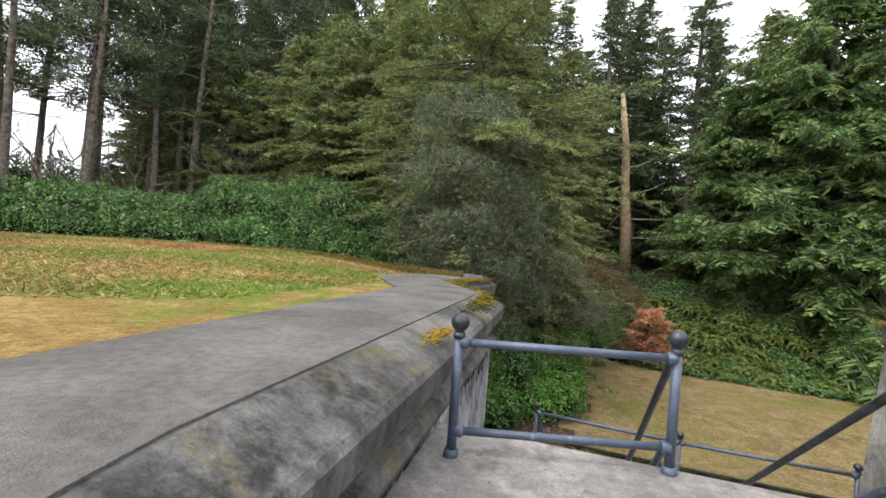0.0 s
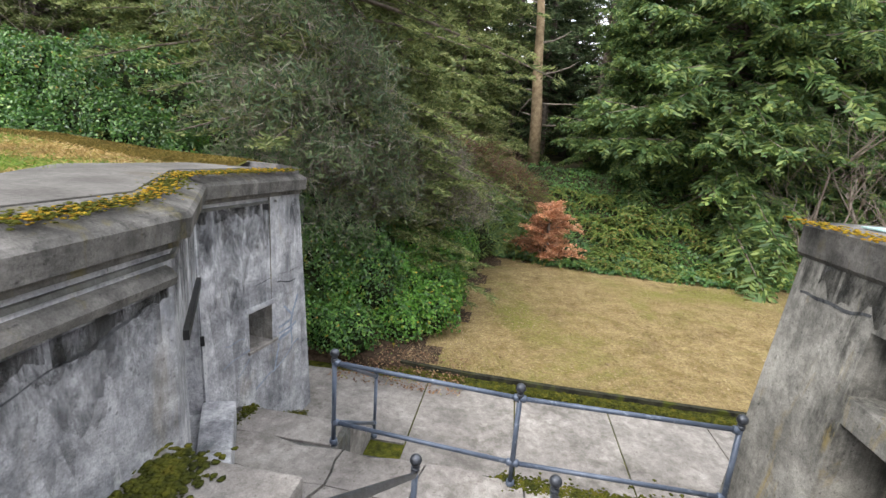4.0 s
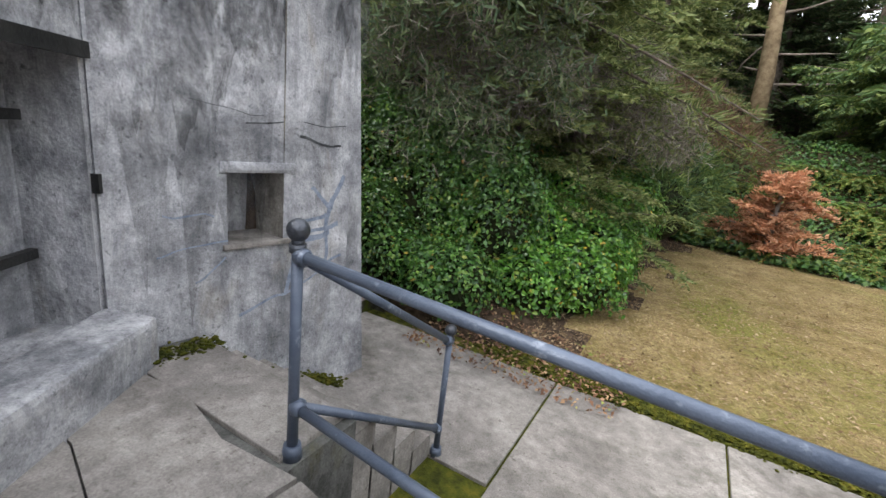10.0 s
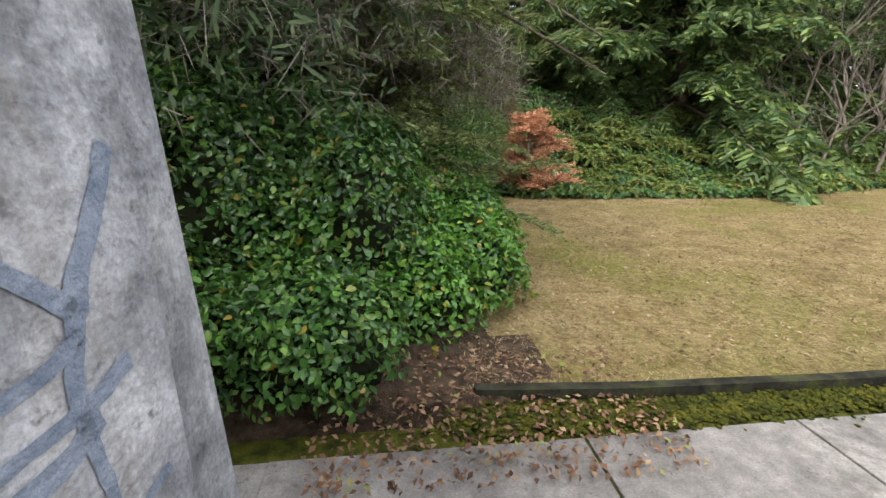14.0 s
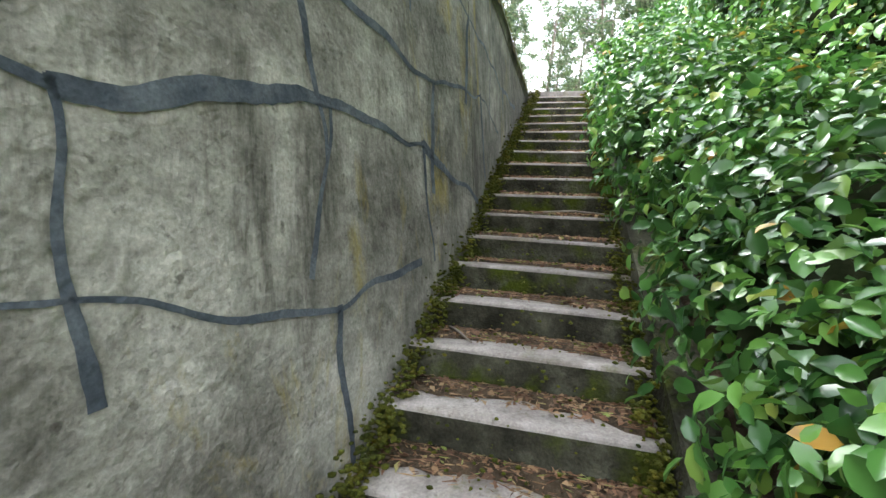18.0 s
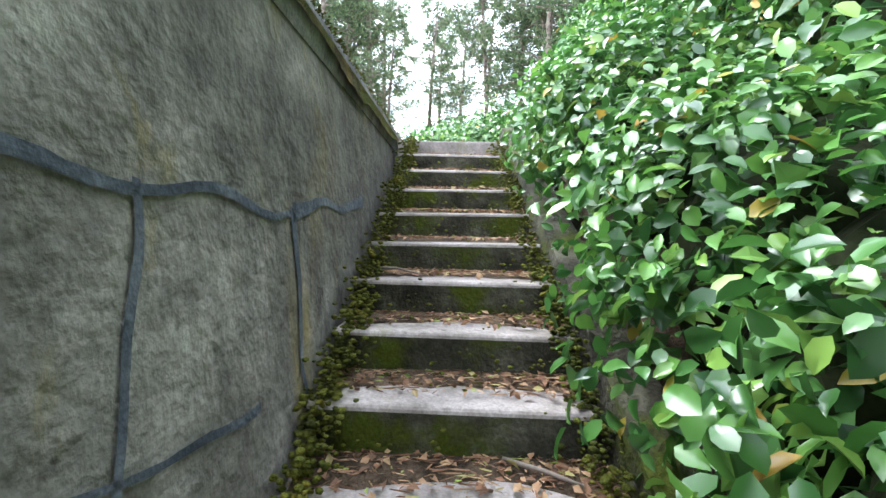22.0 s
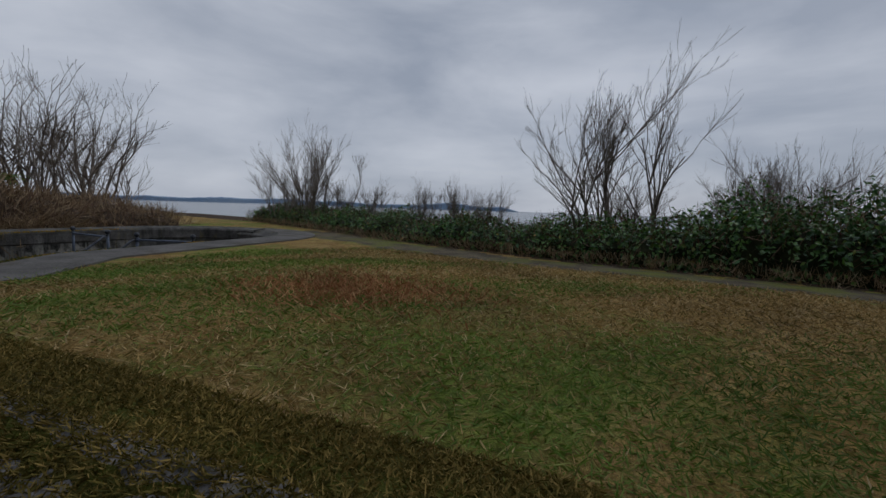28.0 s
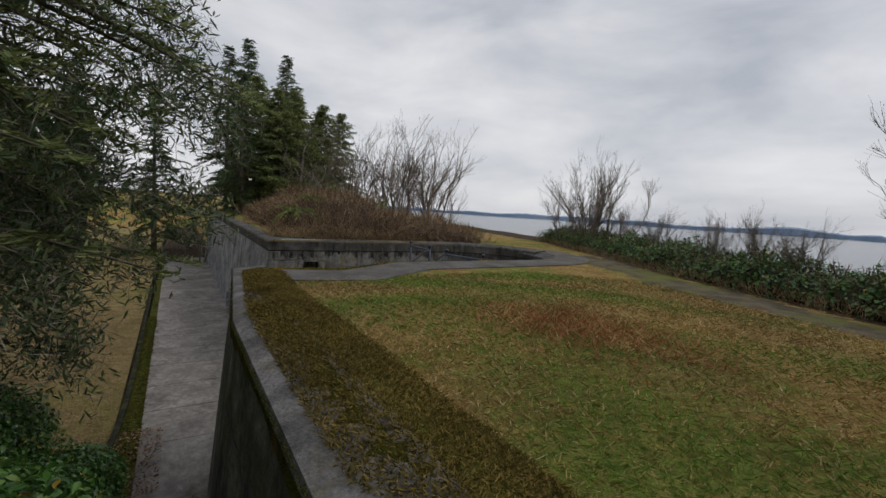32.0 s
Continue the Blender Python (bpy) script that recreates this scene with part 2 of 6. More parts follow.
M_MOSS = mottled("moss", [(0.35, (0.030, 0.036, 0.007)), (0.55, (0.085, 0.09, 0.012)), (0.75, (0.17, 0.14, 0.02))], 9.0, 10.0, 1.0, 1.0, 70.0)
M_MOSS_GOLD = mottled("golden_moss", [(0.3, (0.16, 0.14, 0.015)), (0.5, (0.33, 0.22, 0.02)), (0.72, (0.42, 0.19, 0.02))], 8.0, 6.0, 1.0, 1.0, 70.0)
M_SOIL = mottled("leaf_litter_soil", [(0.35, (0.030, 0.021, 0.014)), (0.65, (0.105, 0.072, 0.048))], 9.0, 10.0, 1.0, 1.0, 60.0)
M_LAWN = turf("dry_lawn", (0.23, 0.17, 0.065), (0.40, 0.31, 0.15), (0.20, 0.20, 0.045), (0.17, 0.115, 0.055), 0.28, (0.50, 0.64))
M_ROOF = turf("winter_grass", (0.27, 0.165, 0.045), (0.46, 0.32, 0.12), (0.14, 0.225, 0.03), (0.24, 0.12, 0.05), 0.36, (0.48, 0.58))
M_TRAIL = mottled("muddy_trail", [(0.35, (0.075, 0.062, 0.042)), (0.65, (0.17, 0.14, 0.095))], 1.6, 10.0, 0.95, 0.8, 50.0, (0.8, 0.46, 0.62, (0.14, 0.15, 0.035)))
M_FOREST = mottled("forest_floor", [(0.35, (0.025, 0.03, 0.014)), (0.65, (0.075, 0.06, 0.032))], 2.0, 7.0, 1.0, 1.0, 30.0)
M_RAIL = material("blue_grey_painted_pipe", 0.45, 0.2, 0.25, 60.0)
nt_ = M_RAIL.node_tree
paint(M_RAIL, blend(nt_, ramp(nt_, noise_node(nt_, 14.0, 8.0), [(0.60, 0.0), (0.72, 0.7)]), ramp(nt_, noise_node(nt_, 5.0, 5.0), [(0.35, (0.070, 0.090, 0.130)), (0.7, (0.115, 0.140, 0.19))]), (0.30, 0.34, 0.40)))
M_RAIL_DARK = material("dark_worn_pipe", 0.4, 0.5, 0.3, 60.0)
nt_ = M_RAIL_DARK.node_tree
paint(M_RAIL_DARK, ramp(nt_, noise_node(nt_, 9.0, 8.0), [(0.35, (0.035, 0.038, 0.045)), (0.72, (0.10, 0.11, 0.13))]))
M_STEEL = material("black_steel", 0.5, 0.4, 0.25, 50.0)
nt_ = M_STEEL.node_tree
paint(M_STEEL, ramp(nt_, noise_node(nt_, 6.0, 6.0), [(0.35, (0.012, 0.013, 0.014)), (0.7, (0.045, 0.045, 0.045))]))
M_BARK = mottled("fir_bark", [(0.35, (0.085, 0.068, 0.055)), (0.65, (0.24, 0.20, 0.165))], 6.0, 8.0, 1.0, 1.0, 18.0)
M_SNAG = mottled("peeled_snag_bark", [(0.35, (0.20, 0.14, 0.085)), (0.65, (0.42, 0.32, 0.20))], 3.0, 8.0, 1.0, 1.0, 14.0)
M_TWIG = mottled("bare_grey_twig", [(0.35, (0.15, 0.12, 0.10)), (0.65, (0.30, 0.26, 0.22))], 3.0, 5.0, 1.0, 0.3, 30.0)
M_FIR = foliage("fir_needles", [(0.0, (0.035, 0.066, 0.030)), (0.5, (0.080, 0.125, 0.050)), (1.0, (0.16, 0.20, 0.085))], 0.7, 0.28)
M_FIR_LIGHT = foliage("olive_fir_needles", [(0.0, (0.085, 0.125, 0.040)), (0.5, (0.17, 0.215, 0.065)), (1.0, (0.34, 0.36, 0.14))], 0.7, 0.3)
M_CEDAR = foliage("cedar_sprays", [(0.0, (0.040, 0.090, 0.028)), (0.5, (0.10, 0.175, 0.050)), (1.0, (0.24, 0.30, 0.075))], 0.6, 0.28)
M_LEAF = foliage("salal_leaves", [(0.0, (0.022, 0.065, 0.016)), (0.45, (0.060, 0.155, 0.030)), (0.85, (0.12, 0.25, 0.045)), (0.975, (0.20, 0.30, 0.06)), (1.0, (0.40, 0.22, 0.03))], 0.30, 0.28, 0.8)
M_LEAF_BRIGHT = foliage("young_salal_leaves", [(0.0, (0.03, 0.10, 0.016)), (0.45, (0.085, 0.22, 0.030)), (0.85, (0.16, 0.34, 0.045)), (0.97, (0.24, 0.36, 0.06)), (1.0, (0.5, 0.3, 0.03))], 0.32, 0.3, 0.8)
M_IVY = foliage("ivy_leaves", [(0.0, (0.025, 0.075, 0.020)), (0.6, (0.060, 0.145, 0.032)), (1.0, (0.14, 0.23, 0.045))], 0.4, 0.2, 0.6)
M_FERN = foliage("sword_fern_fronds", [(0.0, (0.055, 0.11, 0.022)), (0.5, (0.13, 0.20, 0.035)), (0.9, (0.25, 0.28, 0.06)), (1.0, (0.30, 0.14, 0.04))], 0.6, 0.25)
M_DEAD = foliage("dead_orange_sprays", [(0.0, (0.40, 0.18, 0.09)), (0.5, (0.62, 0.32, 0.18)), (1.0, (0.78, 0.46, 0.28))], 0.8, 0.3)
M_STRAW = foliage("dry_straw", [(0.0, (0.17, 0.11, 0.06)), (0.5, (0.33, 0.23, 0.13)), (1.0, (0.50, 0.39, 0.25))], 0.9, 0.2)
M_RUST = foliage("rusty_dead_grass", [(0.0, (0.26, 0.11, 0.045)), (0.5, (0.44, 0.22, 0.10)), (1.0, (0.60, 0.38, 0.19))], 0.9, 0.25)
M_BLADE = foliage("grass_blades", [(0.0, (0.15, 0.12, 0.03)), (0.4, (0.31, 0.20, 0.065)), (0.75, (0.48, 0.33, 0.13)), (1.0, (0.62, 0.48, 0.26))], 0.8, 0.3, 0.55)
M_BLADE_GREEN = foliage("green_grass_blades", [(0.0, (0.08, 0.14, 0.015)), (0.5, (0.15, 0.24, 0.03)), (0.85, (0.22, 0.27, 0.055)), (1.0, (0.45, 0.33, 0.13))], 0.8, 0.3, 0.55)
M_MOSS_BLADE = foliage("moss_stubble", [(0.0, (0.06, 0.055, 0.012)), (0.5, (0.16, 0.125, 0.03)), (1.0, (0.34, 0.24, 0.075))], 0.9, 0.15, 0.9)
M_ALGAE = mottled("black_algae", [(0.35, (0.012, 0.012, 0.011)), (0.6, (0.045, 0.045, 0.042)), (0.75, (0.13, 0.13, 0.13))], 9.0, 10.0, 1.0, 0.7, 50.0)
nt_ = M_ALGAE.node_tree
thin_ = nt_.nodes.new("ShaderNodeMixShader")
nt_.links.new(ramp(nt_, noise_node(nt_, 5.0, 10.0, (1, 1, 0.35), 0.7), [(0.40, 0.0), (0.62, 0.92)]), thin_.inputs["Fac"])
nt_.links.new(nt_.nodes.new("ShaderNodeBsdfTransparent").outputs["BSDF"], thin_.inputs[1])
nt_.links.new(nt_.nodes["Principled BSDF"].outputs["BSDF"], thin_.inputs[2])
nt_.links.new(thin_.outputs["Shader"], nt_.nodes["Material Output"].inputs["Surface"])
M_SOOT = mottled("grey_weather_stain", [(0.35, (0.045, 0.047, 0.052)), (0.65, (0.12, 0.122, 0.13))], 9.0, 10.0, 1.0, 0.4, 50.0)
nt_ = M_SOOT.node_tree
thin_ = nt_.nodes.new("ShaderNodeMixShader")
nt_.links.new(ramp(nt_, noise_node(nt_, 3.2, 12.0, (1, 1, 0.5), 0.78, 0.4), [(0.40, 0.0), (0.66, 0.42)]), thin_.inputs["Fac"])
nt_.links.new(nt_.nodes.new("ShaderNodeBsdfTransparent").outputs["BSDF"], thin_.inputs[1])
nt_.links.new(nt_.nodes["Principled BSDF"].outputs["BSDF"], thin_.inputs[2])
nt_.links.new(thin_.outputs["Shader"], nt_.nodes["Material Output"].inputs["Surface"])
M_DEADLEAF = foliage("fallen_leaves", [(0.0, (0.09, 0.045, 0.025)), (0.5, (0.20, 0.10, 0.055)), (0.9, (0.34, 0.22, 0.12)), (1.0, (0.20, 0.27, 0.05))], 0.8, 0.1)
# near-black: shade inside shrubs and woods is put into this colour
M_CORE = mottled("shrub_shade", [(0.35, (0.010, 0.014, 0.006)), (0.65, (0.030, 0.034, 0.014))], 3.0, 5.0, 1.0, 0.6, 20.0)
M_BRAMBLE = foliage("bramble_canes", [(0.0, (0.10, 0.055, 0.035)), (0.5, (0.18, 0.11, 0.075)), (1.0, (0.27, 0.19, 0.13))], 0.9, 0.05)
M_WATER = material("grey_sea", 0.22, 0.0, 0.25, 0.6)
M_WATER.node_tree.nodes["Principled BSDF"].inputs["Base Color"].default_value = (0.10, 0.125, 0.15, 1)
# the blue is air haze over the distance, put into the shore's own colour
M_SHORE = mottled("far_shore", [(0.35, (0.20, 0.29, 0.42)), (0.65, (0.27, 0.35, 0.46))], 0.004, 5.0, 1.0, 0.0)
M_SIGN = mottled("brown_sign_board", [(0.35, (0.11, 0.035, 0.025)), (0.65, (0.16, 0.055, 0.04))], 4.0, 4.0, 0.7, 0.2, 30.0)
M_PAPER = material("pale_notice", 0.8)
M_PAPER.node_tree.nodes["Principled BSDF"].inputs["Base Color"].default_value = (0.55, 0.55, 0.52, 1)
M_PAINT_BLUE = mottled("flaked_turquoise_paint", [(0.4, (0.20, 0.36, 0.36)), (0.7, (0.42, 0.52, 0.50))], 12.0, 6.0, 0.8, 0.4, 40.0)
M_BLUE = mottled("slate_patching_mortar", [(0.35, (0.17, 0.205, 0.27)), (0.65, (0.31, 0.35, 0.42))], 14.0, 8.0, 0.9, 0.5, 50.0)
M_SLATE = mottled("slate_mortar_band", [(0.32, (0.040, 0.048, 0.062)), (0.5, (0.085, 0.098, 0.12)), (0.68, (0.17, 0.185, 0.21))], 5.0, 12.0, 0.9, 0.35, 40.0)
M_TWIG_GREY = foliage("dead_grey_shade_core", [(0.0, (0.13, 0.105, 0.085)), (0.5, (0.23, 0.195, 0.165)), (1.0, (0.34, 0.32, 0.27))], 0.9, 0.1)
M_CRACK = mottled("dark_crack_filler", [(0.35, (0.03, 0.032, 0.036)), (0.65, (0.12, 0.125, 0.13))], 12.0, 6.0, 0.9, 0.6, 50.0)


# ---- mesh helpers ----
def part(name, bm, mat, parent=None, label=""):
    me = bpy.data.meshes.new(name)
    bm.to_mesh(me)
    bm.free()
    return link_mesh(name, me, mat, parent, label)


def link_mesh(name, me, mat, parent=None, label=""):
    if not me.materials:
        for m_ in mat if isinstance(mat, (list, tuple)) else (mat,):
            me.materials.append(m_)
    ob = new(name, me)
    if parent is not None:
        ob.parent = parent
        ob.matrix_parent_inverse = parent.matrix_basis.inverted()
    if label:
        tagged(ob, label)
    return ob


def thing(name, at, label, category, group="", kind=""):
    ob = new(name)
    ob.empty_display_size = 0.2
    ob.location = at
    return tagged(ob, label, category, group, kind)


def mesh_np(name, v, f, smooth=False):
    me = bpy.data.meshes.new(name)
    v, f = np.asarray(v, np.float32), np.asarray(f, np.int32)
    n = f.shape[1]
    me.vertices.add(len(v))
    me.vertices.foreach_set("co", v.ravel())
    me.loops.add(f.size)
    me.loops.foreach_set("vertex_index", f.ravel())
    me.polygons.add(len(f))
    me.polygons.foreach_set("loop_start", np.arange(len(f), dtype=np.int32) * n)
    me.polygons.foreach_set("loop_total", np.full(len(f), n, np.int32))
    me.polygons.foreach_set("use_smooth", np.full(len(f), smooth, bool))
    me.update(calc_edges=True)
    return me


def box_bm(x0, x1, y0, y1, z0, z1, bevel=0.0, bm=None):
    own = bm or bmesh.new()
    made = bmesh.ops.create_cube(own, size=1.0)
    bmesh.ops.scale(own, vec=(x1 - x0, y1 - y0, z1 - z0), verts=made["verts"])
    bmesh.ops.translate(own, vec=((x0 + x1) / 2, (y0 + y1) / 2, (z0 + z1) / 2), verts=made["verts"])
    if bevel:
        edges = list({e for v in made["verts"] for e in v.link_edges})
        bmesh.ops.bevel(own, geom=edges, offset=bevel, segments=2, affect="EDGES", profile=0.6)
    return own


def prism_bm(outline, z0, z1, bevel=0.0):
    bm = bmesh.new()
    low = [bm.verts.new((x, y, z0)) for x, y in outline]
    top = [bm.verts.new((x, y, z1)) for x, y in outline]
    n = len(outline)
    for i in range(n):
        bm.faces.new((low[i], low[(i + 1) % n], top[(i + 1) % n], top[i]))
    bm.faces.new(top)
    bm.faces.new(low[::-1])
    bmesh.ops.recalc_face_normals(bm, faces=bm.faces)
    if bevel:
        bmesh.ops.bevel(bm, geom=[e for e in bm.edges], offset=bevel, segments=2, affect="EDGES", profile=0.6)
    return bm


def tube_bm(points, radii, sides=10, bm=None, caps=True):
    """A round bar along points, thinning as the radii say."""
    own = bm or bmesh.new()
    rings = []
    pts = [Vector([float(c) for c in p]) for p in points]
    for i, p in enumerate(pts):
        d = (pts[min(i + 1, len(pts) - 1)] - pts[max(i - 1, 0)]).normalized()
        u = d.orthogonal().normalized() if i == 0 else (rings_u - d * rings_u.dot(d)).normalized()
        rings_u = u
        w = d.cross(u)
        r = float(radii[i] if isinstance(radii, (list, tuple)) else radii)
        rings.append([own.verts.new(p + r * (math.cos(a) * u + math.sin(a) * w)) for a in (2 * math.pi * k / sides for k in range(sides))])
    for a, b in zip(rings, rings[1:]):
        for k in range(sides):
            f = own.faces.new((a[k], a[(k + 1) % sides], b[(k + 1) % sides], b[k]))
            f.smooth = True
    if caps:
        own.faces.new(rings[0][::-1])
        own.faces.new(rings[-1])
    return own


def ball_bm(at, r, bm=None, seg=14):
    own = bm or bmesh.new()
    made = bmesh.ops.create_uvsphere(own, u_segments=seg, v_segments=seg - 4, radius=r)
    bmesh.ops.translate(own, vec=at, verts=made["verts"])
    for v in made["verts"]:
        for f in v.link_faces:
            f.smooth = True
    return own


def smooth01(t):
    t = np.clip(t, 0.0, 1.0)
    return t * t * (3 - 2 * t)

# ---- plan: roof level 0, gun platform, loading platform and court below ----
Z_GUN, Z_MID, Z_COURT = -0.75, -3.15, -4.16
RISE, GOING = 0.18, 0.34
C_LINE = [(-0.62, -0.16), (4.2, -0.16), (8.45, -0.60)]
B_END = (8.15, -2.55)
A_START = (9.30, -4.27)
A_END = (9.60, -9.0)
PIT_C, PIT_R = (12.0, -9.0), 2.4
R_TOP = (14.62, -2.30)


def inside(poly, x, y):
    odd = np.zeros(np.shape(x), bool)
    for (x0, y0), (x1, y1) in zip(poly, poly[1:] + poly[:1]):
        hit = ((y0 > y) != (y1 > y)) & (x < (x1 - x0) * (y - y0) / ((y1 - y0) or 1e-9) + x0)
        odd ^= hit
    return odd


PIT_ARC = [(PIT_C[0] - PIT_R * math.cos(a), PIT_C[1] - PIT_R * math.sin(a)) for a in np.linspace(0, math.pi, 19)]
# everything that lies below the roof level: emplacement and court
HOLE = [(-0.25, -0.02), (-0.2, -0.52), (4.2, -0.52), (7.95, -1.0), (7.52, -2.75), (8.66, -4.25), (8.95, -9.0)] + [(PIT_C[0] - 2.8 * math.cos(a), PIT_C[1] - 2.8 * math.sin(a)) for a in np.linspace(0, math.pi, 19)] + [
    (15.0, -9.0), (15.05, -2.75), (80.0, -2.75), (80.0, 40.0), (-0.25, 40.0)]


def bluff_line(x):
    """The foot of the hedge along the bluff."""
    return np.interp(x, [-60, -30, -13, -10, -4, 1, 6, 8, 10, 16, 40], [-12, -9.5, -8.6, -8.9, -8.6, -9.7, -11.4, -12.6, -13.7, -16.6, -22])


HEDGE_FRONT = [(1.0, 1.35), (-1.5, 1.62), (-3.2, 1.2), (-5.0, 0.25), (-7.0, -1.1), (-9.0, -2.1), (-12.0, -4.2), (-15.0, -6.2), (-19.0, -8.0)]


def hedge_front(x):
    """The line along which the salal hedge meets the trail beyond the stair head."""
    return np.interp(x, [p[0] for p in HEDGE_FRONT[::-1]], [p[1] for p in HEDGE_FRONT[::-1]])


def land(x, y):
    """Height of the ground."""
    x, y = np.asarray(x, float), np.asarray(y, float)
    n = 0.06 * np.sin(0.9 * x + 0.4 * y) + 0.05 * np.sin(0.37 * x - 1.1 * y + 1.0)
    # roof level, gently rolling, falling to the sea beyond the bluff
    bluff = bluff_line(x)
    top = 0.02 + 0.3 * n * smooth01((np.abs(y + 5) - 2) / 6)
    top = top + 0.55 * smooth01((-x - 4) / 16) + 0.02 * np.clip(-x - 10, 0, 200) ** 0.8
    top = np.where(y < bluff - 2.5, top - 34 * smooth01((bluff - 2.5 - y) / 30), top)
    top = top + 0.24 * smooth01((-y - 0.40) / 0.45) * smooth01((7.4 - x) / 4.0) * smooth01((y + 9.0) / 5.0) * smooth01((x + 6.0) / 5.0)
    # court lawn, fern bank behind it, woods
    low = Z_COURT + 0.04 + 0.35 * n * smooth01((y - 2.5) / 3)
    bank = smooth01((y - 12.5 - 1.2 * np.sin(0.25 * x)) / 9.5)
    low = low + (3.9 + 0.6 * n) * bank + 0.05 * np.clip(y - 22, 0, 80)
    # the thicket's bank beside the long stair
    stair = -RISE / GOING * np.clip(x, 0, 23 * GOING) + 0.05
    side = stair + 0.55 * smooth01((y - 1.3) / 1.2) + 0.10 * np.clip(y - 2.0, 0, 10)
    k = 1 - smooth01((x - 7.6 - 0.10 * np.clip(y, 0, 12)) / 2.2)
    low = low * (1 - k) + np.maximum(side, low) * k
    return np.where(inside(HOLE, x, y), low, top)


def spread(lo, hi, fine_lo, fine_hi, step):
    a = list(np.arange(fine_lo, fine_hi + 1e-6, step))
    s = step
    while a[-1] < hi:
        s *= 1.25
        a.append(a[-1] + s)
    s = step
    b = [a[0]]
    while b[-1] > lo:
        s *= 1.25
        b.append(b[-1] - s)
    return np.array(b[:0:-1] + a)


gx, gy = spread(-900, 900, -8, 20, 0.22), spread(-90, 900, -16.5, 15, 0.22)
GX, GY = np.meshgrid(gx, gy, indexing="ij")
GZ = land(GX, GY)
pit_zone = HOLE[4:7] + HOLE[7:26] + [(15.0, -9.0), (15.05, -2.75), (15.05, -2.4), (8.0, -2.4)]
GZ = np.where(inside(pit_zone, GX, GY), Z_COURT - 0.6, GZ)
stairwell = inside([(-0.4, -0.45), (4.2, -0.45), (8.1, -0.9), (8.6, -0.4), (8.6, -2.4), (15, -2.4), (40, -2.6), (40, 1.35), (8.2, 1.35), (8.2, 1.2), (-0.4, 1.2)], GX, GY)
GZ = np.where(stairwell, np.minimum(GZ - 0.5, -RISE / GOING * np.clip(GX, 0, 8) - 0.75), GZ)
nx_, ny_ = len(gx), len(gy)
idx = np.arange(nx_ * ny_).reshape(nx_, ny_)
quads = np.stack([idx[:-1, :-1], idx[1:, :-1], idx[1:, 1:], idx[:-1, 1:]], -1).reshape(-1, 4)
me_ = mesh_np("ground", np.stack([GX, GY, GZ], -1).reshape(-1, 3), quads, True)
cx, cy = (GX[:-1, :-1] + GX[1:, 1:]).ravel() / 2, (GY[:-1, :-1] + GY[1:, 1:]).ravel() / 2
jit = 0.35 * np.sin(2.3 * cx + 1.7 * cy) + 0.25 * np.sin(5.1 * cx - 3.3 * cy)
inh = inside(HOLE, cx, cy)
bl = bluff_line(cx)
zone = np.where(inh, 1, 0)                                   # 0 roof grass, 1 court lawn
zone = np.where(inh & ((cx < 9.9 + jit + 0.12 * cy) | (cy < 1.5)), 2, zone)      # litter
zone = np.where(inh & (cy > 12.6 + jit + 1.2 * np.sin(0.25 * cx)), 4, zone)      # woods
trail = (cy < bl + 2.1 + jit * 0.4) & (cy > bl + 0.5 + jit * 0.4)
zone = np.where(~inh & trail & (cx < 11), 3, zone)
zone = np.where(~inh & (cy < bl + 0.4), 2, zone)
zone = np.where(~inh & (cx < 0.6) & (cy > 1.6 + jit * 0.4), 4, zone)
zone = np.where((cx < -2.0) & (cx > -19) & (cy > hedge_front(cx) - 0.75 + 0.3 * jit), 2, zone)
zone = np.where((cx < -0.2) & (cx > -4) & (cy > -0.3) & (cy < 1.7 + 0.3 * jit), 2, zone)
me_.polygons.foreach_set("material_index", zone.astype(np.int32))
ground = tagged(link_mesh("ground", me_, [M_ROOF, M_LAWN, M_SOIL, M_TRAIL, M_FOREST]), "winter grass, dry lawn and leaf-littered woodland ground", "ground", kind="structure")


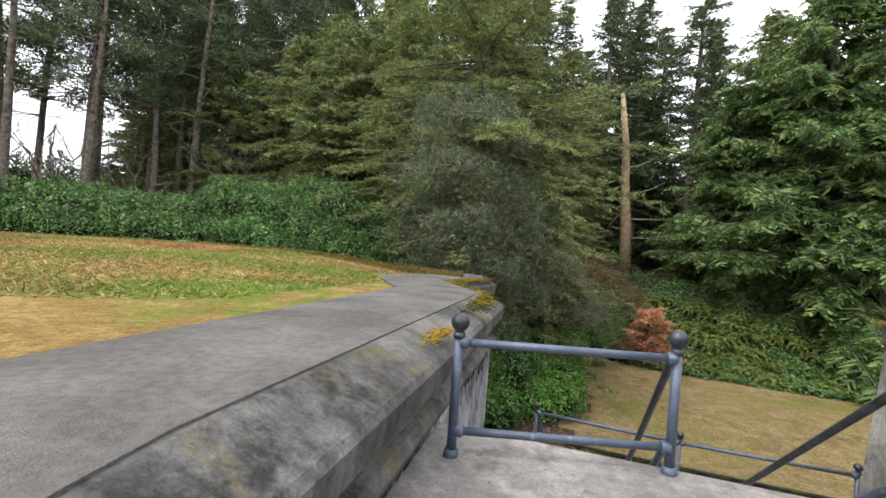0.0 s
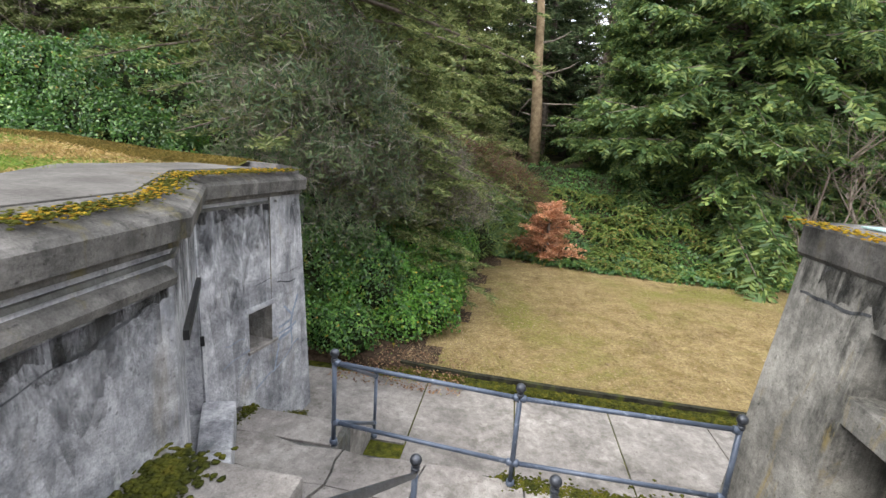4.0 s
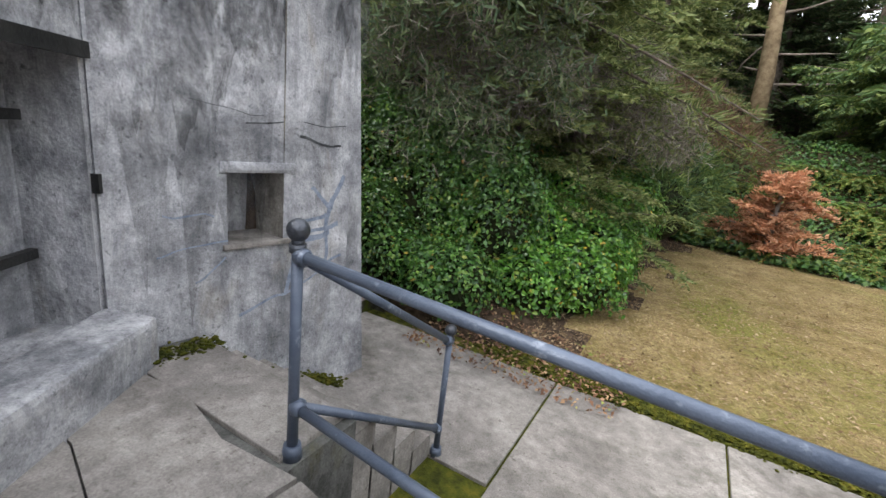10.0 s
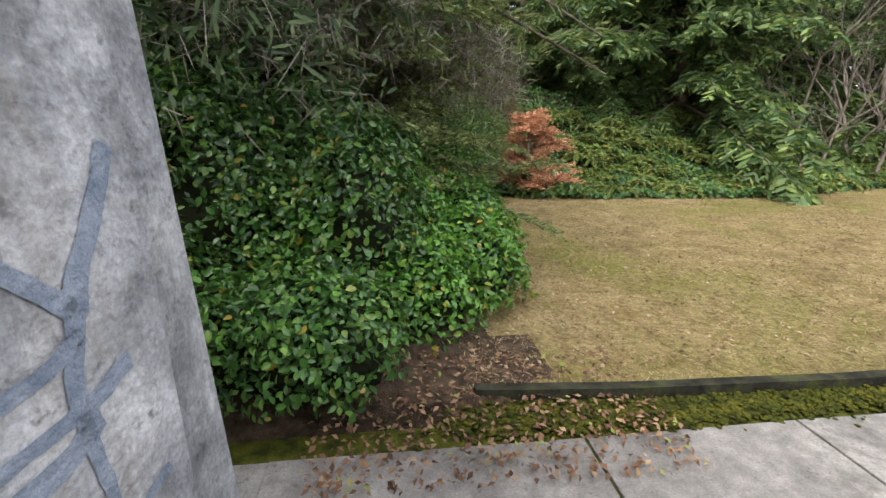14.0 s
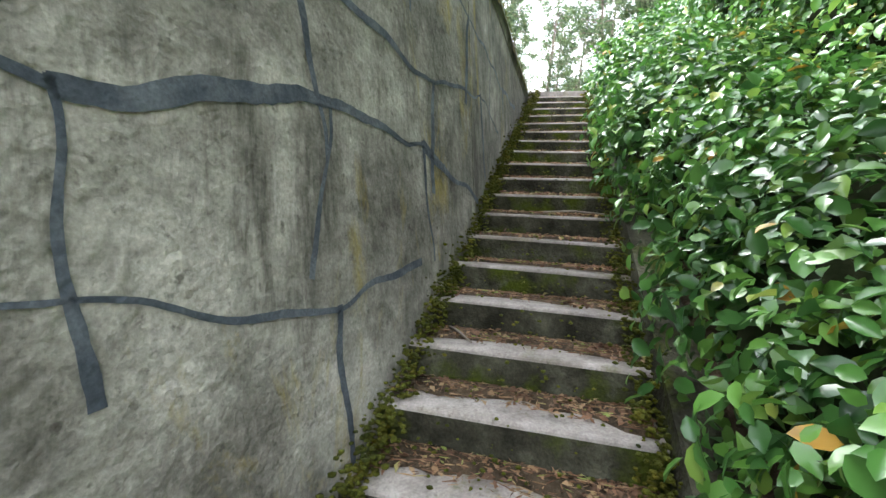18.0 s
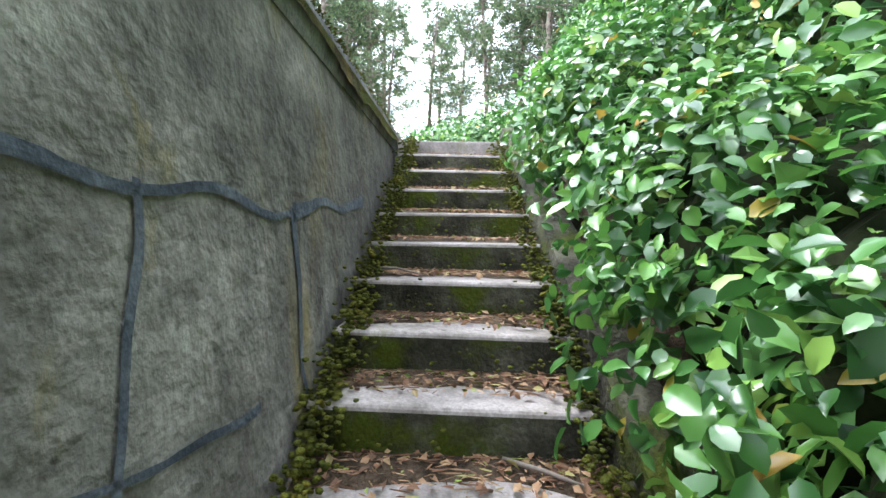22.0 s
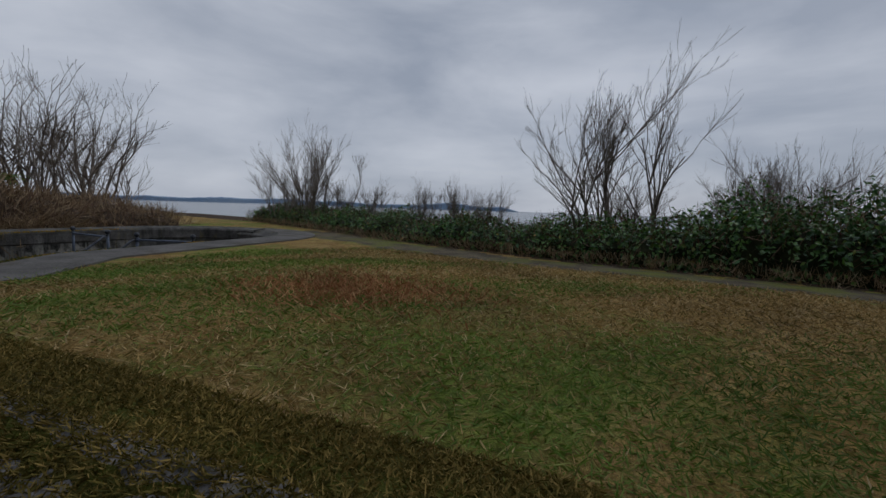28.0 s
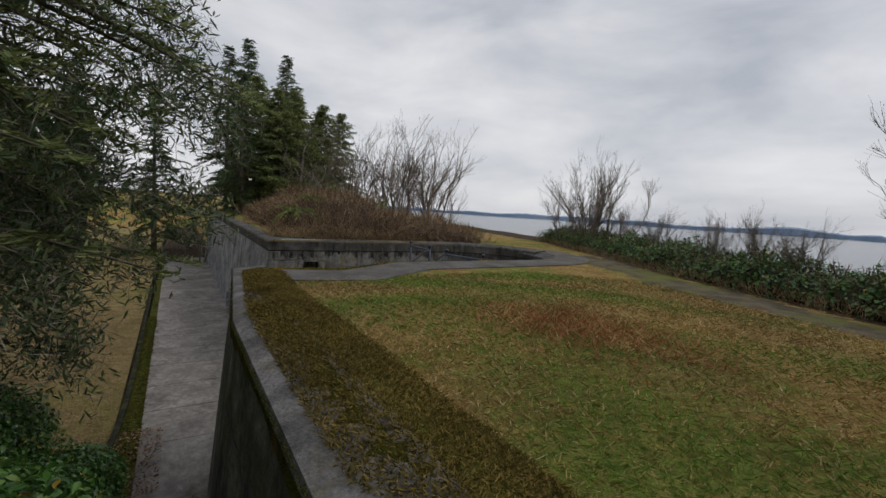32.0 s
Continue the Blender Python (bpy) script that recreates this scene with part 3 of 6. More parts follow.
# ---- walls ----
def wall_seg(name, p, q, z0, z1, batter, thick, mat, label, recesses=(), end_mat=None):
    """A battered wall from p to q (outside on the right hand side), with box-shaped recesses (u0, u1, low, high, depth)."""
    p, q = Vector((*p, 0)), Vector((*q, 0))
    d = (q - p).normalized()
    n = Vector((d.y, -d.x, 0))
    length = (q - p).length
    us = sorted({0.0, length, *(u for r in recesses for u in r[:2])})
    zs = sorted({z0, z1, *(z for r in recesses for z in r[2:4])})
    bm = bmesh.new()
    cache = {}

    def vert(u, z, inn=0.0):
        key = (round(u, 4), round(z, 4), round(inn, 4))
        if key not in cache:
            cache[key] = bm.verts.new(p + d * u + n * (batter * (z1 - z) - inn) + Vector((0, 0, z)))
        return cache[key]

    def deep(u, z):
        return next((r[4] for r in recesses if r[0] <= u <= r[1] and r[2] <= z <= r[3]), 0.0)

    for u0, u1 in zip(us, us[1:]):
        for a, b in zip(zs, zs[1:]):
            dep = deep((u0 + u1) / 2, (a + b) / 2)
            bm.faces.new((vert(u0, a, dep), vert(u1, a, dep), vert(u1, b, dep), vert(u0, b, dep)))
            if dep:
                um, zm, eps = (u0 + u1) / 2, (a + b) / 2, 1e-3
                if not deep(u0 - eps, zm):
                    bm.faces.new((vert(u0, a), vert(u0, a, dep), vert(u0, b, dep), vert(u0, b)))
                if not deep(u1 + eps, zm):
                    bm.faces.new((vert(u1, a, dep), vert(u1, a), vert(u1, b), vert(u1, b, dep)))
                if not deep(um, a - eps):
                    bm.faces.new((vert(u0, a), vert(u1, a), vert(u1, a, dep), vert(u0, a, dep)))
                if not deep(um, b + eps):
                    bm.faces.new((vert(u0, b, dep), vert(u1, b, dep), vert(u1, b), vert(u0, b)))
    back = [bm.verts.new(p + d * u - n * thick + Vector((0, 0, z))) for u, z in ((0, z0), (length, z0), (length, z1), (0, z1))]
    bm.faces.new(back[::-1])
    tops = [vert(u, z1) for u in us]
    bm.faces.new(tops + [back[2], back[3]])
    for f in (bm.faces.new([vert(0, z) for z in zs] + [back[3], back[0]]), bm.faces.new([vert(length, z) for z in zs][::-1] + [back[1], back[2]])):
        f.material_index = 1 if end_mat else 0
    bmesh.ops.recalc_face_normals(bm, faces=bm.faces)
    return tagged(part(name, bm, (mat, end_mat) if end_mat else mat), label, "wall", kind="structure")


def sweep(name, path, profile, mat, label="", parent=None, lift=None):
    """A profile (outward, z) carried along a plan line whose outside is on the right hand side."""
    pts = [Vector((*p, 0)) for p in path]
    bm = bmesh.new()
    rings = []
    for i, p in enumerate(pts):
        d0 = (pts[i] - pts[i - 1]).normalized() if i else (pts[1] - pts[0]).normalized()
        d1 = (pts[i + 1] - pts[i]).normalized() if i + 1 < len(pts) else d0
        n0, n1 = Vector((d0.y, -d0.x, 0)), Vector((d1.y, -d1.x, 0))
        m = (n0 + n1).normalized()
        m /= max(0.5, m.dot(n0))
        k_ = lift[i] if lift else 1.0
        rings.append([bm.verts.new(p + m * o + Vector((0, 0, z * k_ if z > 0 else z))) for o, z in profile])
    k = len(profile)
    for a, b in zip(rings, rings[1:]):
        for i in range(k):
            bm.faces.new((a[i], a[(i + 1) % k], b[(i + 1) % k], b[i]))
    bm.faces.new(rings[0])
    bm.faces.new(rings[-1][::-1])
    bmesh.ops.recalc_face_normals(bm, faces=bm.faces)
    ob = part(name, bm, mat, parent, label if parent is not None else "")
    return ob if parent is not None else tagged(ob, label, "wall", kind="structure")


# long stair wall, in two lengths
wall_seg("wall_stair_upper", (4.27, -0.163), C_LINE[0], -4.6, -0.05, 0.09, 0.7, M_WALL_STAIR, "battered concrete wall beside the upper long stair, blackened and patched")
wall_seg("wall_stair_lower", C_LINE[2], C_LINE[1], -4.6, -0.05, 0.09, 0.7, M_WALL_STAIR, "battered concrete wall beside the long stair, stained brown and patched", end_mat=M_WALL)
bl_ = (Vector(C_LINE[2]) - Vector(B_END)).length
wall_seg("wall_niche", B_END, C_LINE[2], -4.6, -0.05, 0.015, 0.7, M_WALL, "pale weathered concrete wall with a square niche",
         recesses=[(0.80, 1.36, -2.50, -1.88, 0.42), (1.15, 1.55, -0.52, -0.43, 0.3)])
dl_ = (Vector(B_END) - Vector(A_START)).length
wall_seg("wall_door", A_START, B_END, -4.6, -0.05, 0.0, 0.9, M_WALL, "weathered concrete wall with a recessed steel door", recesses=[(0.55, 2.02, -2.95, -1.22, 0.42)])
wall_seg("wall_emplacement_west", A_END, A_START, -4.6, -0.05, 0.0, 0.7, M_WALL, "streaked concrete parapet wall with arched recesses",
         recesses=[(0.35, 0.95, -0.98, -0.52, 0.30)])
ap, aq = Vector((*A_END, 0)), Vector((*A_START, 0))
ad = (aq - ap).normalized()
an = Vector((ad.y, -ad.x, 0))
for sgn in (-1, 1):
    ring = [(sgn * 0.30, -0.52)] + [(sgn * 0.30 * math.cos(a), -0.82 + 0.30 * math.sin(a)) for a in np.linspace(math.pi / 2, 0, 9)]
    bm = bmesh.new()
    fr = [bm.verts.new(ap + ad * (0.65 + u) + an * 0.003 + Vector((0, 0, z))) for u, z in ring]
    bk = [bm.verts.new(ap + ad * (0.65 + u) - an * 0.29 + Vector((0, 0, z))) for u, z in ring]
    for i in range(len(ring)):
        bm.faces.new((fr[i], fr[(i + 1) % len(ring)], bk[(i + 1) % len(ring)], bk[i]))
    bm.faces.new(fr)
    bm.faces.new(bk[::-1])
    bmesh.ops.recalc_face_normals(bm, faces=bm.faces)
    tagged(part("arch_spandrel", bm, M_WALL), "curved concrete head of the arched recess", "wall", kind="structure")
arc_ = [(PIT_C[0] - PIT_R * math.cos(a), PIT_C[1] - PIT_R * math.sin(a)) for a in np.linspace(math.pi, 0, 25)]
sweep("wall_pit", arc_, [(0, -1.4), (0, -0.05), (-0.7, -0.05), (-0.7, -1.4)], M_DARK, "curved dark concrete gun pit wall")
wall_seg("wall_emplacement_east", (14.62, -2.30), (14.4, -9.0), -4.6, -0.10, 0.085, 0.7, M_WALL_EAST, "battered concrete wall with a niche, streaked and cracked",
         recesses=[(1.10, 1.62, -1.20, -0.66, 0.45), (1.15, 2.35, -2.2, -1.42, 0.5)])
wall_seg("wall_east_court", (44.0, -2.30), (14.62, -2.30), -4.6, -0.10, 0.085, 0.7, M_WALL, "concrete traverse wall facing the court", recesses=[(27.4, 28.5, -4.1, -2.0, 0.4)])

# copings
CAP_C = [(0.006, -0.06), (0.030, 0.025), (0.012, 0.05), (-0.46, 0.115), (-0.54, 0.110), (-0.56, -0.06)]
sweep("coping_stair_wall", [C_LINE[2], (6.3, -0.378), C_LINE[1], C_LINE[0]], CAP_C, M_COPING_PALE, "sloping concrete coping along the stair wall, white edged and mossy", lift=(1.0, 1.35, 2.6, 2.7))
CORN = [(0.14, -0.26), (0.16, -0.11), (0.13, -0.075), (-0.17, 0.045), (-0.24, 0.05), (-0.62, 0.05), (-0.62, -0.3), (-0.05, -0.40), (-0.05, -0.33), (0.06, -0.33), (0.06, -0.28)]
WEST_LINE = arc_[11:-1] + [A_END, A_START, B_END, C_LINE[2]]
sweep("cornice_west", WEST_LINE, CORN, M_COPING, "weathered concrete cornice with a shadow groove")
LEDGE = [(0.0, -0.62), (0.07, -0.60), (0.09, -0.54), (0.05, -0.48), (0.0, -0.46)]
sweep("string_course_west", [A_END, tuple(Vector(A_END).lerp(Vector(A_START), 0.99))], LEDGE, M_COPING, "moulded concrete ledge below the cornice")
sweep("pipe_groove_west", [A_END, A_START, B_END, tuple(Vector(B_END).lerp(Vector(C_LINE[2]), 0.72))], [(0.03, -0.42), (0.03, -0.385), (-0.02, -0.385), (-0.02, -0.42)], M_DARK, "dark conduit in the shadow groove")
CORN_E = [(0.02, -0.30), (0.05, -0.26), (0.05, 0.0), (0.0, 0.05), (-0.45, 0.10), (-0.5, -0.3)]
sweep("coping_east", [(44.0, -2.30), R_TOP, (14.4, -9.0)] + arc_[1:14], CORN_E, M_COPING, "rounded concrete coping, blackened below and mossy on top")

# walk on top of the west wall
WALK = [(-0.20, 0.058), (-0.62, 0.066), (-1.05, 0.064), (-1.30, 0.048), (-1.30, -0.12), (-0.20, -0.12)]
sweep("walk_roof", WEST_LINE[:-1] + [(8.36, -1.45)], WALK, M_WALK, "worn grey asphalt walk along the parapet")

# ---- floors and stairs ----
gun_out = [(9.4, -6.95), (14.4, -6.95), (14.3, -9.0)] + [(PIT_C[0] - 2.5 * math.cos(a), PIT_C[1] - 2.5 * math.sin(a)) for a in np.linspace(math.pi, 0, 19)]
gun_floor = tagged(part("floor_gun_platform", prism_bm(gun_out, Z_GUN - 0.5, Z_GUN), M_SLAB), "worn concrete gun platform floor", "floor", kind="structure")
tagged(part("floor_platform_base", prism_bm([(9.35, -6.9), (14.45, -6.9), (14.45, -6.74), (9.35, -6.74)], -4.5, Z_GUN - 0.42), M_WALL), "concrete face under the gun platform", "wall", kind="structure")
mid = tagged(part("floor_loading_platform", prism_bm([(8.2, -3.0), (9.3, -4.4), (9.3, -6.76), (14.6, -6.76), (14.6, -2.55), (9.9, -2.55), (9.9, -2.02), (8.2, -2.02)], -4.5, Z_MID - 0.035), M_DARK), "cracked concrete loading platform", "floor", kind="structure")


def stair(name, count, rise, going, width, at, heading, mat, label, low, riser=None):
    """Steps that fall away along heading (degrees, from +x) from a top edge at at."""
    root = thing(name, at, label, "stairs", kind="structure")
    c, s = math.cos(radians(heading)), math.sin(radians(heading))
    for k in range(1, count + 1):
        bm = box_bm(going * (k - 1) - 0.02, going * k, 0, width, low, -rise * k, 0.0)
        for v in bm.verts:
            if v.co.z > low + 0.01:
                v.co.z += 0.006 * math.sin(3 * v.co.y + k)
        for f in bm.faces:
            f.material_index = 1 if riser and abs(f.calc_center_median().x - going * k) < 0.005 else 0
        edge = [e for e in bm.edges if all(v.co.x > going * k - 0.01 and v.co.z > low + 0.05 for v in e.verts)]
        bmesh.ops.bevel(bm, geom=edge, offset=0.022, segments=3, affect="EDGES", profile=0.5)
        for v in bm.verts:
            x, y = v.co.x, v.co.y
            v.co.x, v.co.y, v.co.z = at[0] + c * x - s * y, at[1] + s * x + c * y, at[2] + v.co.z
        part("step", bm, (mat, riser) if riser else mat, root)
    return root


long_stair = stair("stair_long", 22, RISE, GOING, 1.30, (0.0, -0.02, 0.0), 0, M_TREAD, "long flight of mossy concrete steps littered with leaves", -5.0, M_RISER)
tagged(part("landing_top", box_bm(-1.6, 0.0, -0.1, 1.15, -0.8, 0.0, 0.015), M_TREAD), "concrete landing at the head of the long stair", "landing", kind="structure")
bm = bmesh.new()
pr = [(-0.5, 0.10), (0.0, 0.13), (22.6 * GOING, -22.6 * RISE + 0.13), (22.6 * GOING, -22.6 * RISE - 0.6), (0.0, -0.6), (-0.5, -0.6)]
f0 = [bm.verts.new((x, 0.88 + 0.045 * max(x, 0.0), z)) for x, z in pr]
f1 = [bm.verts.new((x, 1.05 + 0.045 * max(x, 0.0), z)) for x, z in pr]
for i in range(6):
    bm.faces.new((f0[i], f0[(i + 1) % 6], f1[(i + 1) % 6], f1[i]))
bm.faces.new(f0)
bm.faces.new(f1[::-1])
bmesh.ops.recalc_face_normals(bm, faces=bm.faces)
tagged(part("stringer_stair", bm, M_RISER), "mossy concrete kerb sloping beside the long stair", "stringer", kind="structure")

gun_stair = stair("stair_gun", 13, 2.40 / 13, 0.255, 1.12, (11.15, -6.95, Z_GUN), 90, M_SLAB, "steep pale concrete steps from gun platform to loading platform", -3.6)
gun_stair_shift = Matrix.Translation((1.12, 0, 0))
gun_stair.matrix_basis = gun_stair_shift @ gun_stair.matrix_basis
court_stair = stair("stair_court", 5, 1.01 / 5, 0.27, 1.45, (9.85, -2.02, Z_MID), 90, M_SLAB, "short mossy concrete steps down to the court", -1.3)

# ledge blocks beside the gun stair
ledge_w = tagged(part("ledge_west", prism_bm([(9.25, -6.75), (10.45, -6.75), (10.45, -4.5), (9.30, -4.5)], -3.3, -1.85, 0.03), M_SLAB), "concrete ledge block with moss along the wall", "ledge", kind="structure")
ledge_e = tagged(part("ledge_east", prism_bm([(13.35, -6.75), (14.75, -6.75), (14.8, -4.6), (13.35, -4.6)], -3.3, -1.85, 0.03), M_SLAB), "concrete ledge block, moss covered", "ledge", kind="structure")
# sill block under the steel door
bm = prism_bm([(9.28, -4.30), (8.12, -2.54), (8.50, -2.40), (9.62, -4.25)], Z_MID - 0.1, -2.82, 0.04)
tagged(part("sill_door", bm, M_WALL), "lichen-stained sloping concrete sill under the door", "sill", kind="structure")

# pale sill and worn rounded lintel of the square niche
nb, nc = Vector((*B_END, 0)), Vector((*C_LINE[2], 0))
nd = (nc - nb).normalized()
nn_ = Vector((nd.y, -nd.x, 0))


def niche_bar(name, u0, u1, o0, o1, z0, z1, mat, label, bevel):
    bm = box_bm(u0, u1, o0, o1, z0, z1, bevel)
    for v in bm.verts:
        u, o, z = v.co
        v.co = nb + nd * u + nn_ * (o + 0.015 * (-0.05 - z)) + Vector((0, 0, z + 0.006 * math.sin(9 * u)))
    return tagged(part(name, bm, mat), label, "wall", kind="structure")


niche_bar("sill_niche", 0.76, 1.38, -0.41, 0.025, -2.53, -2.485, M_SLAB, "chipped pale concrete sill of the niche", 0.012)
niche_bar("lintel_niche", 0.74, 1.40, -0.06, 0.02, -1.93, -1.84, M_WALL, "worn rounded concrete lip above the niche", 0.03)

# ---- railings ----
def railing(name, at, label):
    return thing(name, at, label, "railing", "pipe railings")


def post(parent, x, y, z_ball, z_foot, r=0.032, big=0.062):
    bm = tube_bm([(x, y, z_foot - 0.02), (x, y, z_ball - 0.09)], r, 14)
    p = part("post", bm, M_RAIL, parent)
    bm = bmesh.new()
    for zc, rr, hh in ((z_ball - 0.085, 0.040, 0.02), (z_ball - 0.06, 0.030, 0.03)):
        tube_bm([(x, y, zc - hh), (x, y, zc + hh)], rr, 12, bm)
    ball_bm((x, y, z_ball), big, bm)
    part("finial", bm, M_RAIL_DARK, p, "dark iron ball finial")
    part("foot", tube_bm([(x, y, z_foot - 0.03), (x, y, z_foot + 0.05)], [0.055, 0.045], 12), M_RAIL, p)
    return p


def pipe(parent, a, b, r=0.027, mat=None, collars=True, sag=0.0):
    a, b = Vector(a), Vector(b)
    pts = [a.lerp(b, t) - Vector((0, 0, sag * 4 * t * (1 - t))) for t in np.linspace(0, 1, 9 if sag else 2)]
    o = part("rail", tube_bm(pts, r, 12), mat or M_RAIL, parent)
    if collars:
        d = (b - a).normalized()
        for c in (a + d * 0.035, b - d * 0.035):
            part("collar", tube_bm([c - d * 0.035, c - d * 0.02, c + d * 0.02, c + d * 0.035], [r + 0.005, r + 0.016, r + 0.016, r + 0.005], 12), mat or M_RAIL, o)
    return o


L1, L2, R2, R1 = (9.72, -7.45), (11.10, -7.02), (12.30, -7.08), (13.95, -7.20)
E1, E2 = (11.12, -3.75), (12.32, -3.72)
ZB = 0.14
ru = railing("gun_platform_railing", (*L1, Z_GUN), "blue-grey pipe railing with ball finials on the gun platform")
post(ru, *L1, ZB, Z_GUN), post(ru, *L2, ZB, Z_GUN)
pipe(ru, (*L1, ZB - 0.13), (*L2, ZB - 0.13)), pipe(ru, (*L1, Z_GUN + 0.17), (*L2, Z_GUN + 0.17))
rr_ = railing("gun_platform_railing", (*R1, Z_GUN), "blue-grey pipe railing with ball finials on the gun platform")
post(rr_, *R2, ZB, Z_GUN), post(rr_, *R1, ZB, Z_GUN)
pipe(rr_, (*R2, ZB - 0.13), (*R1, ZB - 0.13)), pipe(rr_, (*R2, Z_GUN + 0.17), (*R1, Z_GUN + 0.17))
ZE = Z_MID + 0.98
for e, l in ((E1, L2), (E2, R2)):
    h = railing("stair_handrail", (*e, Z_MID), "dark worn pipe handrail down the gun stair")
    post(h, *e, ZE, Z_MID, 0.028, 0.055)
    for up, dn, m_ in ((ZB - 0.13, ZE - 0.12, M_RAIL_DARK), (Z_GUN + 0.17, Z_MID + 0.2, M_RAIL)):
        part("rail", tube_bm([(l[0], l[1] + 0.02, up), (l[0], l[1] + 0.13, up - 0.01), (l[0], l[1] + 0.19, up - 0.06), (e[0], e[1] - 0.10, dn + 0.04), (e[0], e[1] - 0.03, dn)], 0.028, 12), m_, h)
P1, P2, P3, Q1 = (9.84, -2.46), (12.02, -2.66), (14.22, -2.66), (9.90, -0.90)
ZP, ZQ = -1.95, -2.98
rl = railing("loading_platform_railing", (*P2, Z_MID), "blue-grey pipe railing along the loading platform edge")
for q_ in (P1, P2, P3):
    post(rl, *q_, ZP, Z_MID, 0.028, 0.055)
for a, b in ((P1, P2), (P2, P3)):
    pipe(rl, (*a, ZP - 0.12), (*b, ZP - 0.12)), pipe(rl, (*a, Z_MID + 0.28), (*b, Z_MID + 0.28))
post(rl, *Q1, ZQ, Z_COURT + 0.02, 0.026, 0.05)
pipe(rl, (*P1, ZP - 0.12), (*Q1, ZQ - 0.10)), pipe(rl, (*P1, Z_MID + 0.28), (*Q1, Z_COURT + 0.25))

# ---- steel door in its recess ----
dv = (Vector((*B_END, 0)) - Vector((*A_START, 0))).normalized()
dn = Vector((dv.y, -dv.x, 0))
door = thing("door_steel", (*A_START, -2.9), "half-open black riveted steel door with strap hinges", "door", kind="structure")


def on_door(u, out, z):
    return Vector((*A_START, 0)) + dv * u + dn * out + Vector((0, 0, z))


def slab_bm(u0, u1, o0, o1, z0, z1, turn=0.0, hinge=0.55):
    bm = bmesh.new()
    c, s = math.cos(turn), math.sin(turn)
    vs = []
    for u in (u0, u1):
        for o in (o0, o1):
            for z in (z0, z1):
                du, do = u - hinge, o + 0.30
                vs.append(bm.verts.new(on_door(hinge + c * du - s * do, -0.30 + s * du + c * do, z)))
    for q4 in ((0, 1, 3, 2), (4, 6, 7, 5), (0, 4, 5, 1), (2, 3, 7, 6), (0, 2, 6, 4), (1, 5, 7, 3)):
        bm.faces.new([vs[i] for i in q4])
    bmesh.ops.recalc_face_normals(bm, faces=bm.faces)
    return bm


leaf_d = part("door_leaf", slab_bm(0.57, 1.25, -0.30, -0.26, -2.92, -1.26, 0.10), M_STEEL, door)
for k in range(10):
    for u in (0.62, 1.19):
        bm = ball_bm((0, 0, 0), 0.012, None, 8)
        c_ = on_door(0.55 + math.cos(0.1) * (u - 0.55), -0.30 + math.sin(0.1) * (u - 0.55) + 0.045, -2.85 + 0.165 * k)
        bmesh.ops.translate(bm, vec=c_, verts=bm.verts)
        part("rivet", bm, M_STEEL, leaf_d)
part("lintel", slab_bm(0.45, 2.05, 0.0, 0.05, -1.27, -1.18), M_STEEL, door, "rusted black steel lintel")
for z in (-1.62, -2.45):
    part("strap_hinge", slab_bm(1.25, 1.98, -0.36, -0.31, z - 0.03, z + 0.03), M_STEEL, door)
part("hasp", slab_bm(2.03, 2.06, 0.005, 0.05, -2.05, -1.93), M_STEEL, door)

# ---- court paving ----
paving = thing("pavement", (12, 0, Z_COURT), "pale concrete slab pavement along the foot of the walls", "pavement", kind="structure")
slab_bms = {}
for i in range(20):
    x0 = 8.68 + 1.745 * i - (0.0 if i else 0.55)
    x1 = 8.68 + 1.745 * (i + 1)
    if x0 < 14:
        y0 = -0.95 if i == 0 else -2.5
    else:
        y0 = -2.05
    bm = box_bm(x0 + 0.012, x1 - 0.012, y0, 1.02, Z_COURT - 0.12, Z_COURT, 0.008)
    for v in bm.verts:
        v.co.z += 0.006 * math.sin(1.7 * v.co.x) * math.sin(2.1 * v.co.y)
    part("slab", bm, M_SLAB, paving)
part("slab", box_bm(7.49, 8.14, -0.36, 1.02, Z_COURT - 0.12, Z_COURT - 0.002, 0.008), M_SLAB, paving)
tagged(part("paving_bed", box_bm(7.47, 44, -2.6, 1.3, Z_COURT - 0.5, Z_COURT - 0.03), M_MOSS), "mossy gutter and joint bed of the pavement", "gutter", kind="structure")
